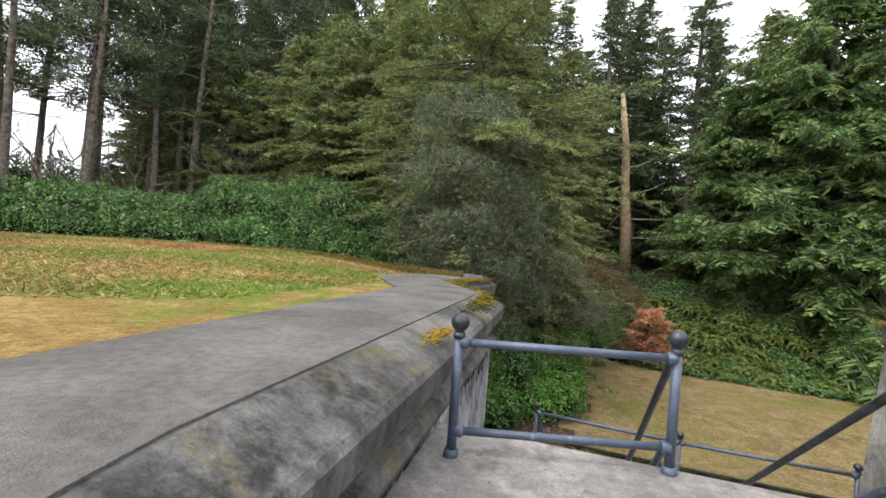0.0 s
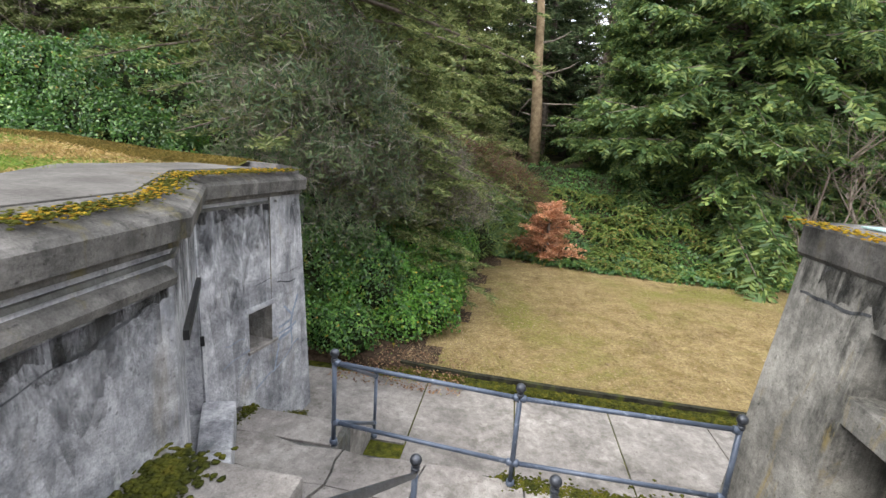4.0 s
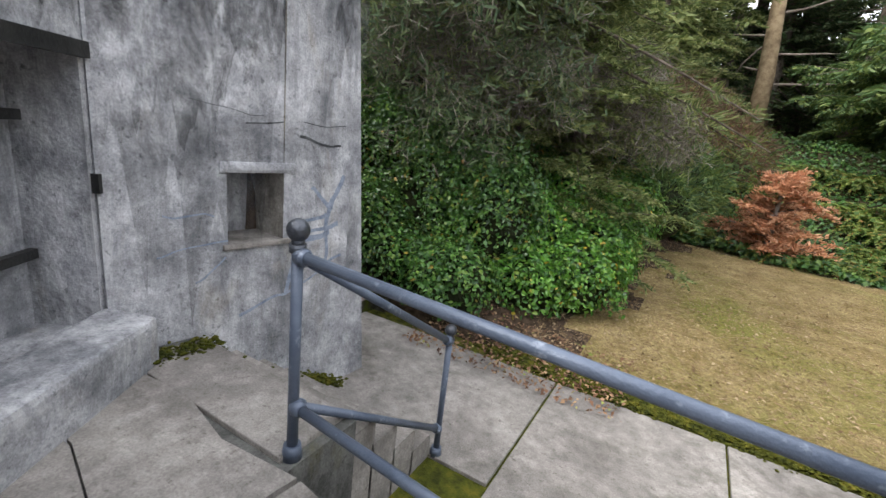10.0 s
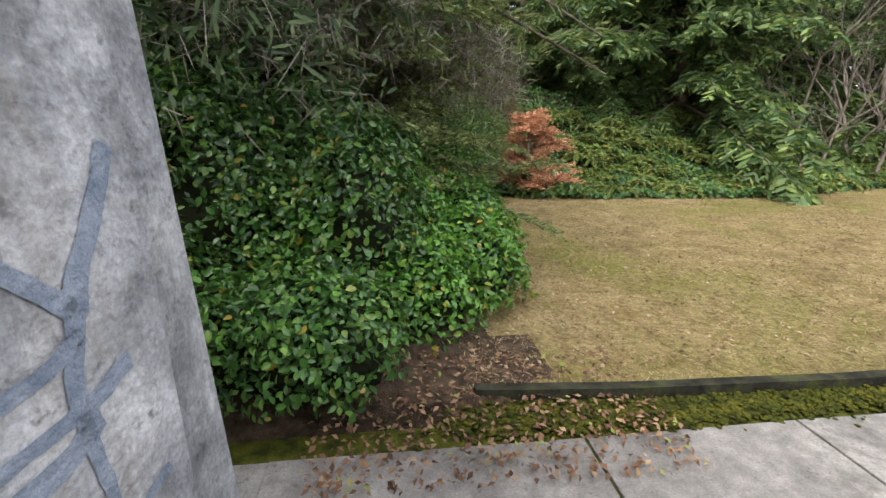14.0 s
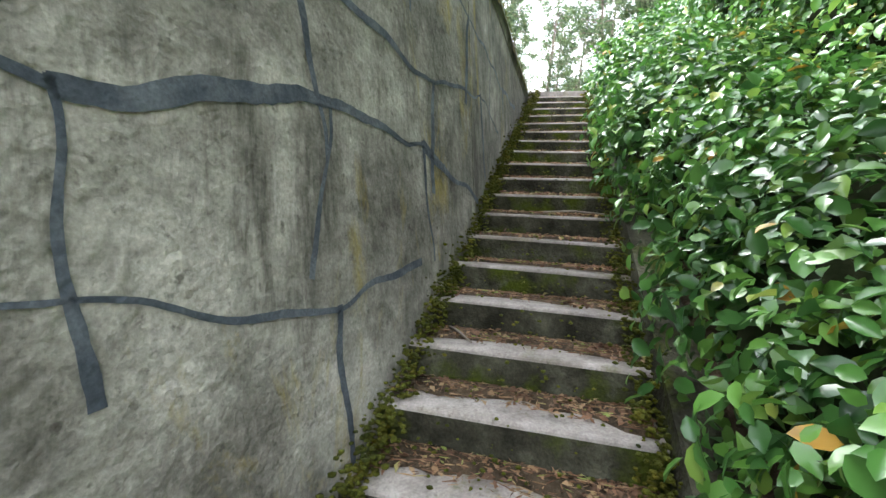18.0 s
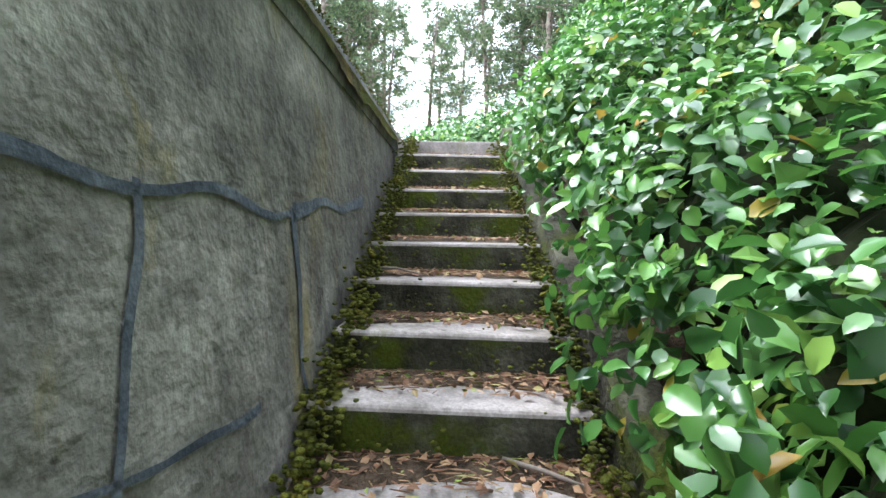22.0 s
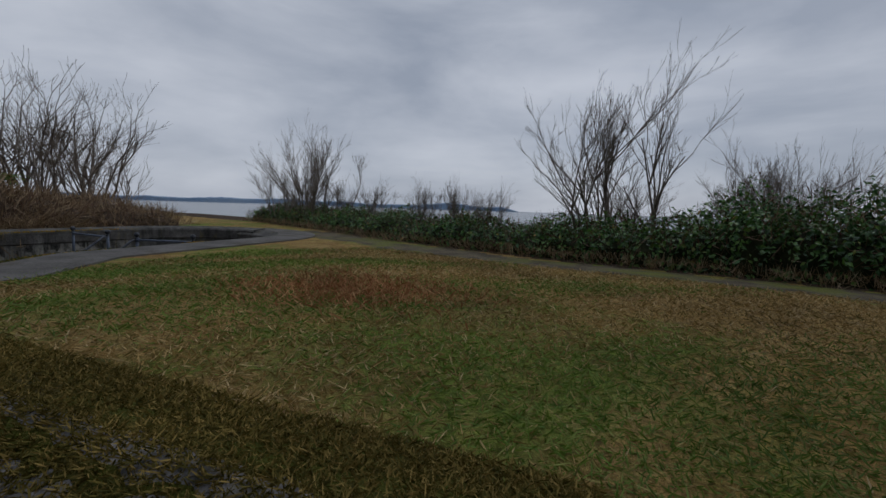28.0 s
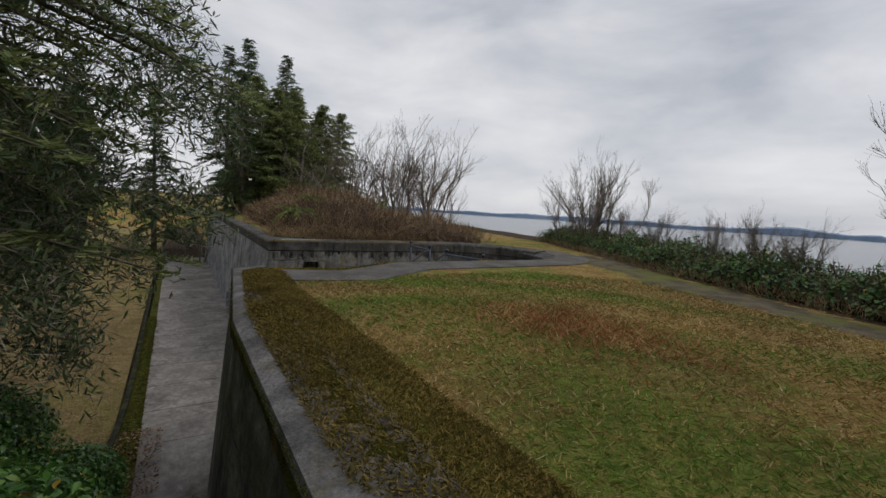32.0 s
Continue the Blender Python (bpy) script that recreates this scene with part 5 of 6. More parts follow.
# ---- leafy masses ----
def mounds(rng, blobs, count, bumps=0.16):
    """Points and normals on the outside of a heap of ellipsoids (x, y, z, rx, ry, rz)."""
    blobs = np.array(blobs, float)
    area = blobs[:, 3] * blobs[:, 4] + blobs[:, 5] * (blobs[:, 3] + blobs[:, 4])
    pick = rng.choice(len(blobs), count, p=area / area.sum())
    d = unit(rng.normal(size=(count, 3)))
    d[:, 2] = np.where(d[:, 2] < -0.25, -d[:, 2], d[:, 2])
    c, r = blobs[pick, :3], blobs[pick, 3:]
    wob = 1 + bumps * np.sin(5.1 * d[:, :1] + 9 * c[:, :1] + 4.0 * d[:, 2:]) * np.sin(6.3 * d[:, 1:2] + 7 * c[:, 1:2]) + rng.uniform(-0.16, 0.05, (count, 1))
    p = c + d * r * wob
    keep = np.ones(count, bool)
    for b in blobs:
        keep &= (((p - b[:3]) / b[3:]) ** 2).sum(1) > 0.62
    return p[keep], unit(d / r)[keep]


def core_mesh(name, blobs, mat, shrink=0.80):
    bm = bmesh.new()
    for x, y, z, rx, ry, rz in blobs:
        made = bmesh.ops.create_icosphere(bm, subdivisions=2, radius=1.0)
        for v in made["verts"]:
            w = shrink * (1 + 0.14 * math.sin(4 * v.co.x + x) * math.sin(5 * v.co.y + y))
            v.co = Vector((x + v.co.x * rx * w, y + v.co.y * ry * w, z + v.co.z * rz * w))
    return part(name, bm, mat)


def thicket(name, label, blobs, count, size, mat, seed, wide=0.55, front=None, oval=False):
    rng = np.random.default_rng(seed)
    p, n = mounds(rng, blobs, count)
    if front:
        seen = n @ np.array(front) > -0.25
        p, n = p[seen], n[seen]
    nl = unit(n + np.array([0, 0, 0.40]) + 0.45 * rng.normal(size=n.shape))
    me = oval_mesh(name, p, nl, size, rng, wide) if oval else leaf_mesh(name, p, nl, size, rng, wide)
    ob = tagged(link_mesh(name, me, mat), label, "shrub", kind="stuff")
    # darker inner leaves and a near-black filler core paint in the thicket's inner shade
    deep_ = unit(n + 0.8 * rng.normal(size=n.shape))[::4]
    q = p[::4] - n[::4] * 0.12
    tagged(link_mesh(name + "_inner", leaf_mesh(name + "_inner", q, deep_, size * 1.3, rng, 0.7), M_IVY), "inner leaves in a darker green, painted as shade deep in the thicket", "shrub", kind="stuff")
    core = core_mesh(name + "_shade_core", blobs, M_CORE, 0.70)
    tagged(core, "near-black core painted as the shade inside a leafy thicket", "shrub", kind="stuff")
    return ob


rb = random.Random(4)
near_blobs, mid_blobs = [], []
for k in range(30):
    x = 8.6 - 0.40 * k
    h0 = -RISE / GOING * max(0.0, min(x, 7.8)) + (0.0 if x > 0 else 0.15)
    near_blobs.append((x, (1.88 if x > 4.5 else 1.84) + rb.uniform(-0.1, 0.12) + 0.05 * max(0, 6 - x) * 0.5 + (0.45 if x < 0.6 else 0.0) + 0.10 * max(0, -x), h0 + 0.42, 0.55, 0.70 + 0.02 * k, 0.72 + rb.uniform(-0.1, 0.15)))
    near_blobs.append((x, 3.0 + rb.uniform(-0.2, 0.2), h0 + 1.25, 0.75, 0.95, 1.15 + rb.uniform(-0.15, 0.25)))
thicket("salal_thicket", "glossy green salal thicket crowding the long stair", near_blobs, 150000, 0.076, M_LEAF, 1, 0.62, (0.1, -1.0, 0.5), True)
for k in range(26):
    x = 8.0 - 0.9 * k
    h0 = float(land(x, 4.5))
    mid_blobs.append((x, 4.6 + rb.uniform(-0.5, 0.5), h0 + 0.9, 1.1, 1.3, 1.1 + rb.uniform(-0.2, 0.4)))
    mid_blobs.append((x, 7.0 + rb.uniform(-0.7, 0.7), h0 + 1.0, 1.3, 1.6, 1.1 + rb.uniform(-0.2, 0.4)))
thicket("salal_thicket", "green salal thicket on the bank behind the stair", mid_blobs, 46000, 0.12, M_LEAF, 2)
court_blobs = [(9.2, 2.9, -3.75, 0.75, 0.7, 0.75), (9.9, 3.6, -3.7, 0.8, 0.8, 0.85), (8.9, 3.9, -3.3, 0.9, 1.0, 1.0), (9.8, 4.8, -3.5, 0.9, 0.9, 1.0), (8.6, 5.2, -2.9, 1.1, 1.1, 1.3), (9.6, 6.2, -3.2, 1.0, 1.1, 1.2),
               (8.3, 7.0, -2.4, 1.3, 1.3, 1.6), (9.7, 7.7, -3.1, 1.0, 1.1, 1.3), (8.2, 3.0, -3.0, 0.7, 0.8, 0.8)]
thicket("salal_bush", "bright glossy salal bush at the edge of the lawn", court_blobs, 52000, 0.080, M_LEAF_BRIGHT, 3, 0.62, (0.6, -0.7, 0.4), True)
yew_blobs = [(8.9, 8.6, -2.2, 1.6, 1.4, 1.9), (10.3, 9.4, -2.9, 1.3, 1.3, 1.3), (8.2, 10.6, -1.5, 1.9, 1.6, 2.2), (10.6, 11.2, -2.5, 1.5, 1.4, 1.5)]


def needle_heap(name, label, blobs, count, ln, wd, mat, seed, lift=0.3, cat="shrub", loose=0.0):
    rng = np.random.default_rng(seed)
    p, n = mounds(rng, blobs, count)
    d = unit(n * (1 - loose) + 0.7 * rng.normal(size=p.shape) + np.array([0, 0, lift]))
    p = p + loose * rng.normal(size=p.shape) * np.array([0.22, 0.22, 0.12])
    ob = tagged(link_mesh(name, blade_mesh(name, p - d * ln * 0.3, p + d * ln * rng.uniform(0.4, 1.0, (len(p), 1)), wd, rng), mat), label, cat, kind="stuff")
    return ob


needle_heap("young_fir_boughs", "dark green young fir boughs beside the lawn", yew_blobs, 15000, 0.26, 0.035, M_CEDAR, 5, -0.1)
# filler blobs behind the needles, their near-black colour standing in for shade
tagged(core_mesh("young_fir_shade", yew_blobs, M_CORE, 0.7), "near-black core painted as the shade inside young firs", "shrub", kind="stuff")
grey_blobs = [(9.6, 12.6, -0.9, 2.2, 1.6, 1.9), (7.2, 12.2, 0.0, 2.0, 1.6, 2.2), (11.6, 13.6, -1.6, 1.6, 1.3, 1.5), (5.0, 11.0, 0.6, 2.0, 1.5, 1.8)]
needle_heap("dead_bramble", "tangle of dead grey-brown twigs on the bank", grey_blobs, 9000, 0.75, 0.014, M_BRAMBLE, 6, -0.25)
dark_boughs = [(7.4, 0.9, 0.9, 1.0, 1.1, 1.0), (7.9, 1.5, -0.1, 0.9, 0.9, 0.7), (7.0, 0.6, 2.3, 1.2, 1.1, 0.9), (7.2, 1.5, 3.6, 1.4, 1.4, 1.0), (8.3, 2.1, 1.5, 0.9, 0.9, 1.1), (8.6, 2.6, 0.3, 0.9, 0.8, 0.9), (7.6, 2.7, -0.2, 1.2, 0.8, 1.0), (8.5, 3.1, -0.9, 1.0, 0.8, 0.9), (6.6, 2.6, 0.3, 1.2, 0.8, 0.9), (5.4, 2.8, 0.7, 1.2, 0.8, 0.8), (7.9, 2.9, 0.9, 1.3, 0.9, 0.9), (6.2, 2.5, 1.6, 1.4, 1.0, 0.8), (7.2, 2.0, 2.3, 1.4, 1.2, 0.8), (6.9, 2.1, -0.9, 1.0, 0.7, 0.9), (6.1, 2.0, -0.3, 0.9, 0.6, 0.8), (7.8, 2.4, -1.6, 1.0, 0.8, 0.8), (6.6, 2.4, 4.4, 1.4, 1.2, 1.0)]
# M_FIR, darker than the olive fir's needles, paints these boughs as backlit
needle_heap("fir_boughs", "fir boughs reaching towards the long stair, backlit shade painted in as darker green", dark_boughs, 26000, 0.15, 0.030, M_FIR, 28, -0.1, "shrub", 0.85)
needle_heap("dead_boughs", "dead twigs among the fir boughs over the stair", dark_boughs, 14000, 0.32, 0.009, M_TWIG_GREY, 29, -0.25, "shrub", 0.8)
low_boughs = [(6.6, 4.0, -0.5, 1.5, 1.0, 1.1), (8.0, 4.9, -0.9, 1.5, 1.2, 1.2), (9.6, 6.2, -1.3, 1.4, 1.2, 1.0), (8.6, 7.0, -0.3, 1.6, 1.3, 1.3), (5.6, 5.4, 0.2, 1.6, 1.3, 1.3)]
needle_heap("dead_boughs", "hanging grey dead twigs under the olive fir", low_boughs, 30000, 0.40, 0.011, M_TWIG_GREY, 26, -0.3, "shrub", 0.75)
needle_heap("fir_boughs", "olive fir sprays hanging among dead twigs", low_boughs, 12000, 0.16, 0.030, M_FIR_LIGHT, 27, -0.15, "shrub", 0.85)
needle_heap("lichen_boughs", "pale lichen-grey boughs hanging over the bank", grey_blobs, 3500, 0.35, 0.03, M_FERN, 16, -0.3)


# far woods closing the view between the trunks
rw = random.Random(15)
far_blobs = [(-46 + 4.2 * k, 50 + rw.uniform(-2, 2), 2.0, 3.6, 2.0, 7.5 + rw.uniform(-1.5, 2.5)) for k in range(26)] + [(62 - 1.2 * k, 42 - 2.6 * k, 1.0, 2.6, 2.4, 6.5 + rw.uniform(-1.5, 2.0)) for k in range(14)] + [(-48 - 0.6 * k, 46 - 4 * k, 2.5, 2.4, 3.0, 4.5 + rw.uniform(-1, 1.5)) for k in range(9)]
needle_heap("far_woods", "dark far woods behind the nearer trees", far_blobs, 40000, 1.1, 0.16, M_FIR, 61, -0.2, "woods", 0.5)
# gap-filling blobs behind the far trees, wood shade painted as near-black
tagged(core_mesh("far_woods_shade", far_blobs, M_CORE, 0.72), "near-black core painted as the shade inside the far woods", "woods", kind="stuff")


# ivy and ferns on the bank behind the lawn
rng_i = np.random.default_rng(8)
ix, iy = rng_i.uniform(7.5, 40, 42000), 12.2 + 9.0 * rng_i.uniform(0, 1, 42000) ** 1.3
iy = iy + 1.2 * np.sin(0.25 * ix)
hump = 0.22 * (1 + np.sin(2.1 * ix + 1.3 * iy) * np.sin(1.7 * iy - 0.8 * ix))
ip = np.stack([ix, iy, land(ix, iy) + hump * rng_i.uniform(0.3, 1.1, len(ix))], -1)
inn = unit(np.stack([np.zeros(len(ix)), np.full(len(ix), -0.5), np.ones(len(ix))], -1) + 0.3 * rng_i.normal(size=(len(ix), 3)))
tagged(link_mesh("ivy", leaf_mesh("ivy", ip, inn, 0.15, rng_i, 0.8), M_IVY), "dark ivy ground cover on the wooded bank", "ivy", kind="stuff")


def fern_mesh(seed, fronds=16, ln=0.85, wide=0.15):
    rng = np.random.default_rng(seed)
    ro, ti = [], []
    for _ in range(fronds):
        az = rng.uniform(0, 6.28)
        o = np.array([math.cos(az), math.sin(az), 0.0])
        sd = np.array([-o[1], o[0], 0.0])
        l2, rise_ = ln * rng.uniform(0.7, 1.15), rng.uniform(0.5, 1.0)
        prev = None
        for s in np.linspace(0.05, 1, 17):
            p = o * l2 * s * 0.85 + np.array([0, 0, l2 * (rise_ * s - 0.85 * s * s)])
            if prev is not None:
                w = wide * (1 - s) ** 0.6 * min(1.0, s * 5)
                for sg in (-1, 1):
                    ro.append(p), ti.append(p + sd * sg * w + o * 0.03 + np.array([0, 0, -0.02]))
                ro.append(prev), ti.append(p)
            prev = p
    return blade_mesh("fronds", np.array(ro), np.array(ti), 0.032, rng)


ferns = []
for sd in (31, 32, 33):
    f_ = thing("sword_fern", (0, 0, 0), "green sword fern with arching fronds", "fern", "bank ferns")
    link_mesh("fronds", fern_mesh(sd), M_FERN, f_)
    ferns.append(f_)
used_f = [False] * 3
for k in range(230):
    x, y = rb.uniform(9.5, 32), 12.7 + 5.8 * rb.random() ** 1.3
    y += 1.2 * math.sin(0.25 * x)
    stand(ferns[k % 3], x, y, rb.uniform(0.9, 1.7), rb.uniform(0, 6.28), sink=-0.1, first=not used_f[k % 3])
    used_f[k % 3] = True
for x, y, z, s in ((7.1, 2.2, -2.9, 0.5), (5.2, 2.1, -1.6, 0.55), (3.4, 2.1, -0.75, 0.6), (2.2, 2.25, 0.25, 0.6), (-1.0, 2.6, 1.1, 0.6), (16.6, -3.6, 0.9, 1.35), (18.4, -4.6, 1.5, 1.0), (17.6, -7.4, 1.4, 0.9)):
    stand(ferns[int(x * 7) % 3], x, y, s, rb.uniform(0, 6), z=z)

# dead orange sapling at the edge of the lawn
bush = thing("dead_sapling", (0, 0, 0), "dead orange-brown conifer sapling", "shrub")
tr_, li_, cr_ = fir_parts(41, 2.1, 1.15, 0.15, 60, -0.30, 0.34, 0.040, 7, ragged=0.5, hang=-0.1, pitch=0.14)
tb_ = part("trunk", tr_, M_TWIG, bush)
part("branchwork", li_, M_TWIG, tb_)
link_mesh("crown", cr_, M_DEAD, bush)
stand(bush, 13.5, 12.7, 1.22, 0.5, first=True, sink=0.0)

# straw and bramble mound on the east traverse
mound_blobs = [(19.0, -6.0, -0.3, 4.2, 3.0, 2.0), (23.5, -6.5, -0.2, 4.0, 3.2, 2.2), (28, -6.5, -0.2, 4, 3.5, 1.8), (16.9, -4.3, -0.2, 1.7, 1.6, 0.9), (17.0, -7.6, -0.2, 1.9, 2.2, 1.2), (19.5, -10.5, -0.3, 3.2, 2.6, 1.3), (16.4, -10.6, -0.2, 1.6, 1.8, 0.8), (24, -11, -0.4, 4, 3, 1.4)]
tagged(core_mesh("mound_east", mound_blobs, M_SOIL, 0.92), "brown earth mound on the east traverse", "mound", kind="structure")
needle_heap("dry_grass", "tangled dry straw and dead fern on the mound", mound_blobs, 22000, 0.55, 0.016, M_STRAW, 12, 0.15, "grass")
needle_heap("brambles", "brown brambles on the mound", mound_blobs, 9000, 0.6, 0.02, M_BRAMBLE, 13, 0.2)
needle_heap("dry_grass", "pale straw spilling over the wall top", [(15.7, -3.5, 0.0, 0.75, 1.0, 0.35), (15.6, -5.2, 0.0, 0.6, 1.4, 0.35), (15.6, -7.2, 0, 0.6, 1.4, 0.3)], 5000, 0.4, 0.009, M_STRAW, 14, 0.25, "grass")

# bluff hedge
hedge_blobs = []
for k in range(64):
    x = 17.0 - 0.62 * k
    b0 = float(bluff_line(x))
    hh = 0.72 + 0.16 * math.sin(1.3 * k) + (0.75 if -6 < x < -2 else 0.25 if -9 < x < 0.5 else 0.0)
    if -13.0 < x < -11.2:
        continue
    hedge_blobs.append((x, b0 - 0.5, 0.1, 0.7, 0.75, hh * 0.8))
    hedge_blobs.append((x, b0 - 1.6, 0.1, 0.8, 1.0, hh * 1.05))
thicket("bluff_hedge", "low salal and bramble hedge along the bluff", hedge_blobs, 70000, 0.10, M_LEAF, 21, 0.6, (0, 1.0, 0.6))
needle_heap("hedge_brambles", "reddish brambles and dead fern in the hedge", hedge_blobs, 17000, 0.34, 0.014, M_BRAMBLE, 22, 0.5)
needle_heap("verge_grass", "dry grass at the foot of the hedge", [(b[0], b[1] + 0.65, 0.02, 0.7, 0.35, 0.18) for b in hedge_blobs[::2]], 16000, 0.22, 0.008, M_STRAW, 23, 0.5, "grass")
side_blobs, back_blobs = [], []
for k in range(26):
    x = -0.4 - 0.72 * k
    y = float(hedge_front(x))
    gz = float(land(x, y))
    side_blobs.append((x + 0.35, y + 0.75 + rb.uniform(-0.12, 0.12), gz + 0.25, 0.75, 0.8, 0.85 + rb.uniform(-0.1, 0.2)))
    back_blobs.append((x + 0.8, y + 2.0 + rb.uniform(-0.2, 0.2), gz + 0.6, 0.95, 1.1, 1.1 + rb.uniform(-0.1, 0.3)))
thicket("salal_hedge", "salal hedge beside the trail at the stair head", side_blobs, 60000, 0.085, M_LEAF, 24, 0.6, (0.5, -0.8, 0.5), True)
thicket("salal_hedge", "taller salal thicket behind the trail hedge", back_blobs, 24000, 0.11, M_LEAF, 25, 0.6, (0.5, -0.8, 0.6))
rope_ = thing("rope_fence", (-12, -8.6, 0.4), "yellow rope strung low across the trail head", "fence")
part("rope", tube_bm([(-15.8, -9.6, 1.2), (-14.2, -9.2, 0.95), (-12.6, -8.9, 0.85), (-11.2, -8.7, 0.9), (-10.2, -8.5, 1.0)], 0.012, 6), M_MOSS_GOLD, rope_)
for x_, y_ in ((-15.8, -9.6), (-10.2, -8.5)):
    part("stake", tube_bm([(x_, y_, 0.2), (x_, y_, 1.25)], 0.03, 8), M_TWIG, rope_)

# ---- grass and litter ----
rng_g = np.random.default_rng(17)
n_g = 240000
rad, ang = 0.4 + 11.0 * rng_g.uniform(0, 1, n_g) ** 1.25, rng_g.uniform(-3.3, 0.1, n_g)
px_, py_ = -1.2 + rad * np.cos(ang), 0.3 + rad * np.sin(ang)
ok = (py_ < -0.62 - 0.1 * np.clip(px_ - 4, 0, 9)) & (px_ < 7.4) & (py_ > bluff_line(px_) + 2.0) & ~((py_ > -0.95) & (px_ < -1.6))
px_, py_, rad = px_[ok], py_[ok], rad[ok]
gr = np.stack([px_, py_, land(px_, py_) - 0.004], -1)
gl = 0.6 + 0.05 * rad
gt = gr + np.stack([rng_g.normal(size=len(gr)) * 0.05 * gl, rng_g.normal(size=len(gr)) * 0.05 * gl, (0.010 + 0.05 * rng_g.uniform(0, 1, len(gr)) ** 2) * gl], -1)
patch = np.sin(0.9 * px_ + 1.3 * np.sin(0.7 * py_)) * np.sin(1.1 * py_ - 0.6 * px_) + 0.35 * rng_g.normal(size=len(px_))
gw = 0.005 + 0.0009 * rad
for nm, lab, sel, mat_ in (("grass", "short green winter grass on the roof", patch > 0.22, M_BLADE_GREEN), ("grass", "short tan winter grass on the roof", patch <= 0.22, M_BLADE)):
    tagged(link_mesh(nm, blade_mesh(nm, gr[sel], gt[sel], gw[sel], rng_g), mat_), lab, "grass", kind="stuff")
n_l = 60000
lx, ly = rng_g.uniform(9.6, 24, n_l), 1.6 + 11 * rng_g.uniform(0, 1, n_l) ** 1.2
lp = np.stack([lx, ly, land(lx, ly)], -1)
tagged(link_mesh("grass", blade_mesh("grass", lp, lp + np.stack([rng_g.normal(size=n_l) * 0.05, rng_g.normal(size=n_l) * 0.05, rng_g.uniform(0.008, 0.03, n_l)], -1), 0.007, rng_g), M_STRAW), "short dry lawn grass in the court", "grass", kind="stuff")


def litter(name, label, xs_, ys_, zs_, size, seed, mat):
    rng = np.random.default_rng(seed)
    p = np.stack([xs_, ys_, zs_], -1)
    nn = unit(np.array([0, 0, 1.0]) + 0.3 * rng.normal(size=p.shape))
    return tagged(link_mesh(name, leaf_mesh(name, p, nn, size, rng, 0.6, 0.08, 0.1), mat), label, "leaf litter", kind="stuff")


n_s = 6500
ks = rng_g.integers(1, 23, n_s)
back = rng_g.uniform(0, 1, n_s) ** 1.8 * 0.8
sx = GOING * ks - GOING + back * GOING * 0.85 + 0.01
sy = np.where(rng_g.uniform(0, 1, n_s) < 0.55, rng_g.uniform(0.03, 1.1, n_s), 1.1 - 0.35 * rng_g.uniform(0, 1, n_s) ** 2)
litter("fallen_leaves", "brown fallen leaves and twigs on the steps", sx, sy, -RISE * ks + 0.027, 0.042, 3, M_DEADLEAF)
tw = rng_g.uniform(0, 1, 7000)
ks2 = rng_g.integers(1, 23, 7000)
tr0 = np.stack([GOING * (ks2 - 1) + 0.02 + tw ** 1.5 * 0.24, rng_g.uniform(0.0, 1.08, 7000), -RISE * ks2 + 0.028], -1)
td = np.stack([rng_g.normal(size=7000), rng_g.normal(size=7000), rng_g.uniform(-0.02, 0.12, 7000)], -1)
tagged(link_mesh("needle_litter", blade_mesh("needle_litter", tr0, tr0 + unit(td) * rng_g.uniform(0.02, 0.085, (7000, 1)) * np.array([0.5, 1, 0.4]), 0.006, rng_g), M_DEADLEAF), "dry needles and twigs on the steps", "leaf litter", kind="stuff")
cxl, cyl = rng_g.uniform(8.4, 11.2, 1500), 0.6 + 1.6 * rng_g.uniform(0, 1, 1500)
litter("fallen_leaves", "brown fallen leaves at the foot of the shrubs", cxl, cyl, np.maximum(land(cxl, cyl), Z_COURT) + 0.012, 0.06, 4, M_DEADLEAF)
lx2, ly2 = 9.8 + 12 * rng_g.uniform(0, 1, 4000) ** 1.6, rng_g.uniform(1.8, 9, 4000)
litter("fallen_leaves", "pale fallen leaves scattered over the lawn", lx2, ly2, land(lx2, ly2) + 0.02, 0.055, 6, M_STRAW)


# damp humus at the back of each tread
rh = random.Random(77)
for k in range(1, 23):
    bm = bmesh.new()
    x0, zt = GOING * (k - 1), -RISE * k
    fr = [(0.0, 0.27)] + [(0.1 * i, (0.11 + 0.10 * abs(i - 5.2) / 5.2 if i < 10 else 0.24) + rh.uniform(-0.03, 0.03)) for i in range(1, 11)] + [(1.11, 0.28)]
    lo = [bm.verts.new((x0 + 0.004, y, zt + 0.022 + rh.uniform(-0.004, 0.006))) for y, _ in fr]
    md = [bm.verts.new((x0 + w * 0.6, y, zt + 0.018 + rh.uniform(-0.003, 0.003))) for y, w in fr]
    hi = [bm.verts.new((x0 + w, y, zt + 0.002)) for y, w in fr]
    for i in range(len(fr) - 1):
        bm.faces.new((lo[i], md[i], md[i + 1], lo[i + 1]))
        bm.faces.new((md[i], hi[i], hi[i + 1], md[i + 1]))
    for f in bm.faces:
        f.smooth = True
    tagged(part("humus", bm, M_SOIL), "dark damp leaf mould on a step", "leaf litter", "step litter", "stuff")
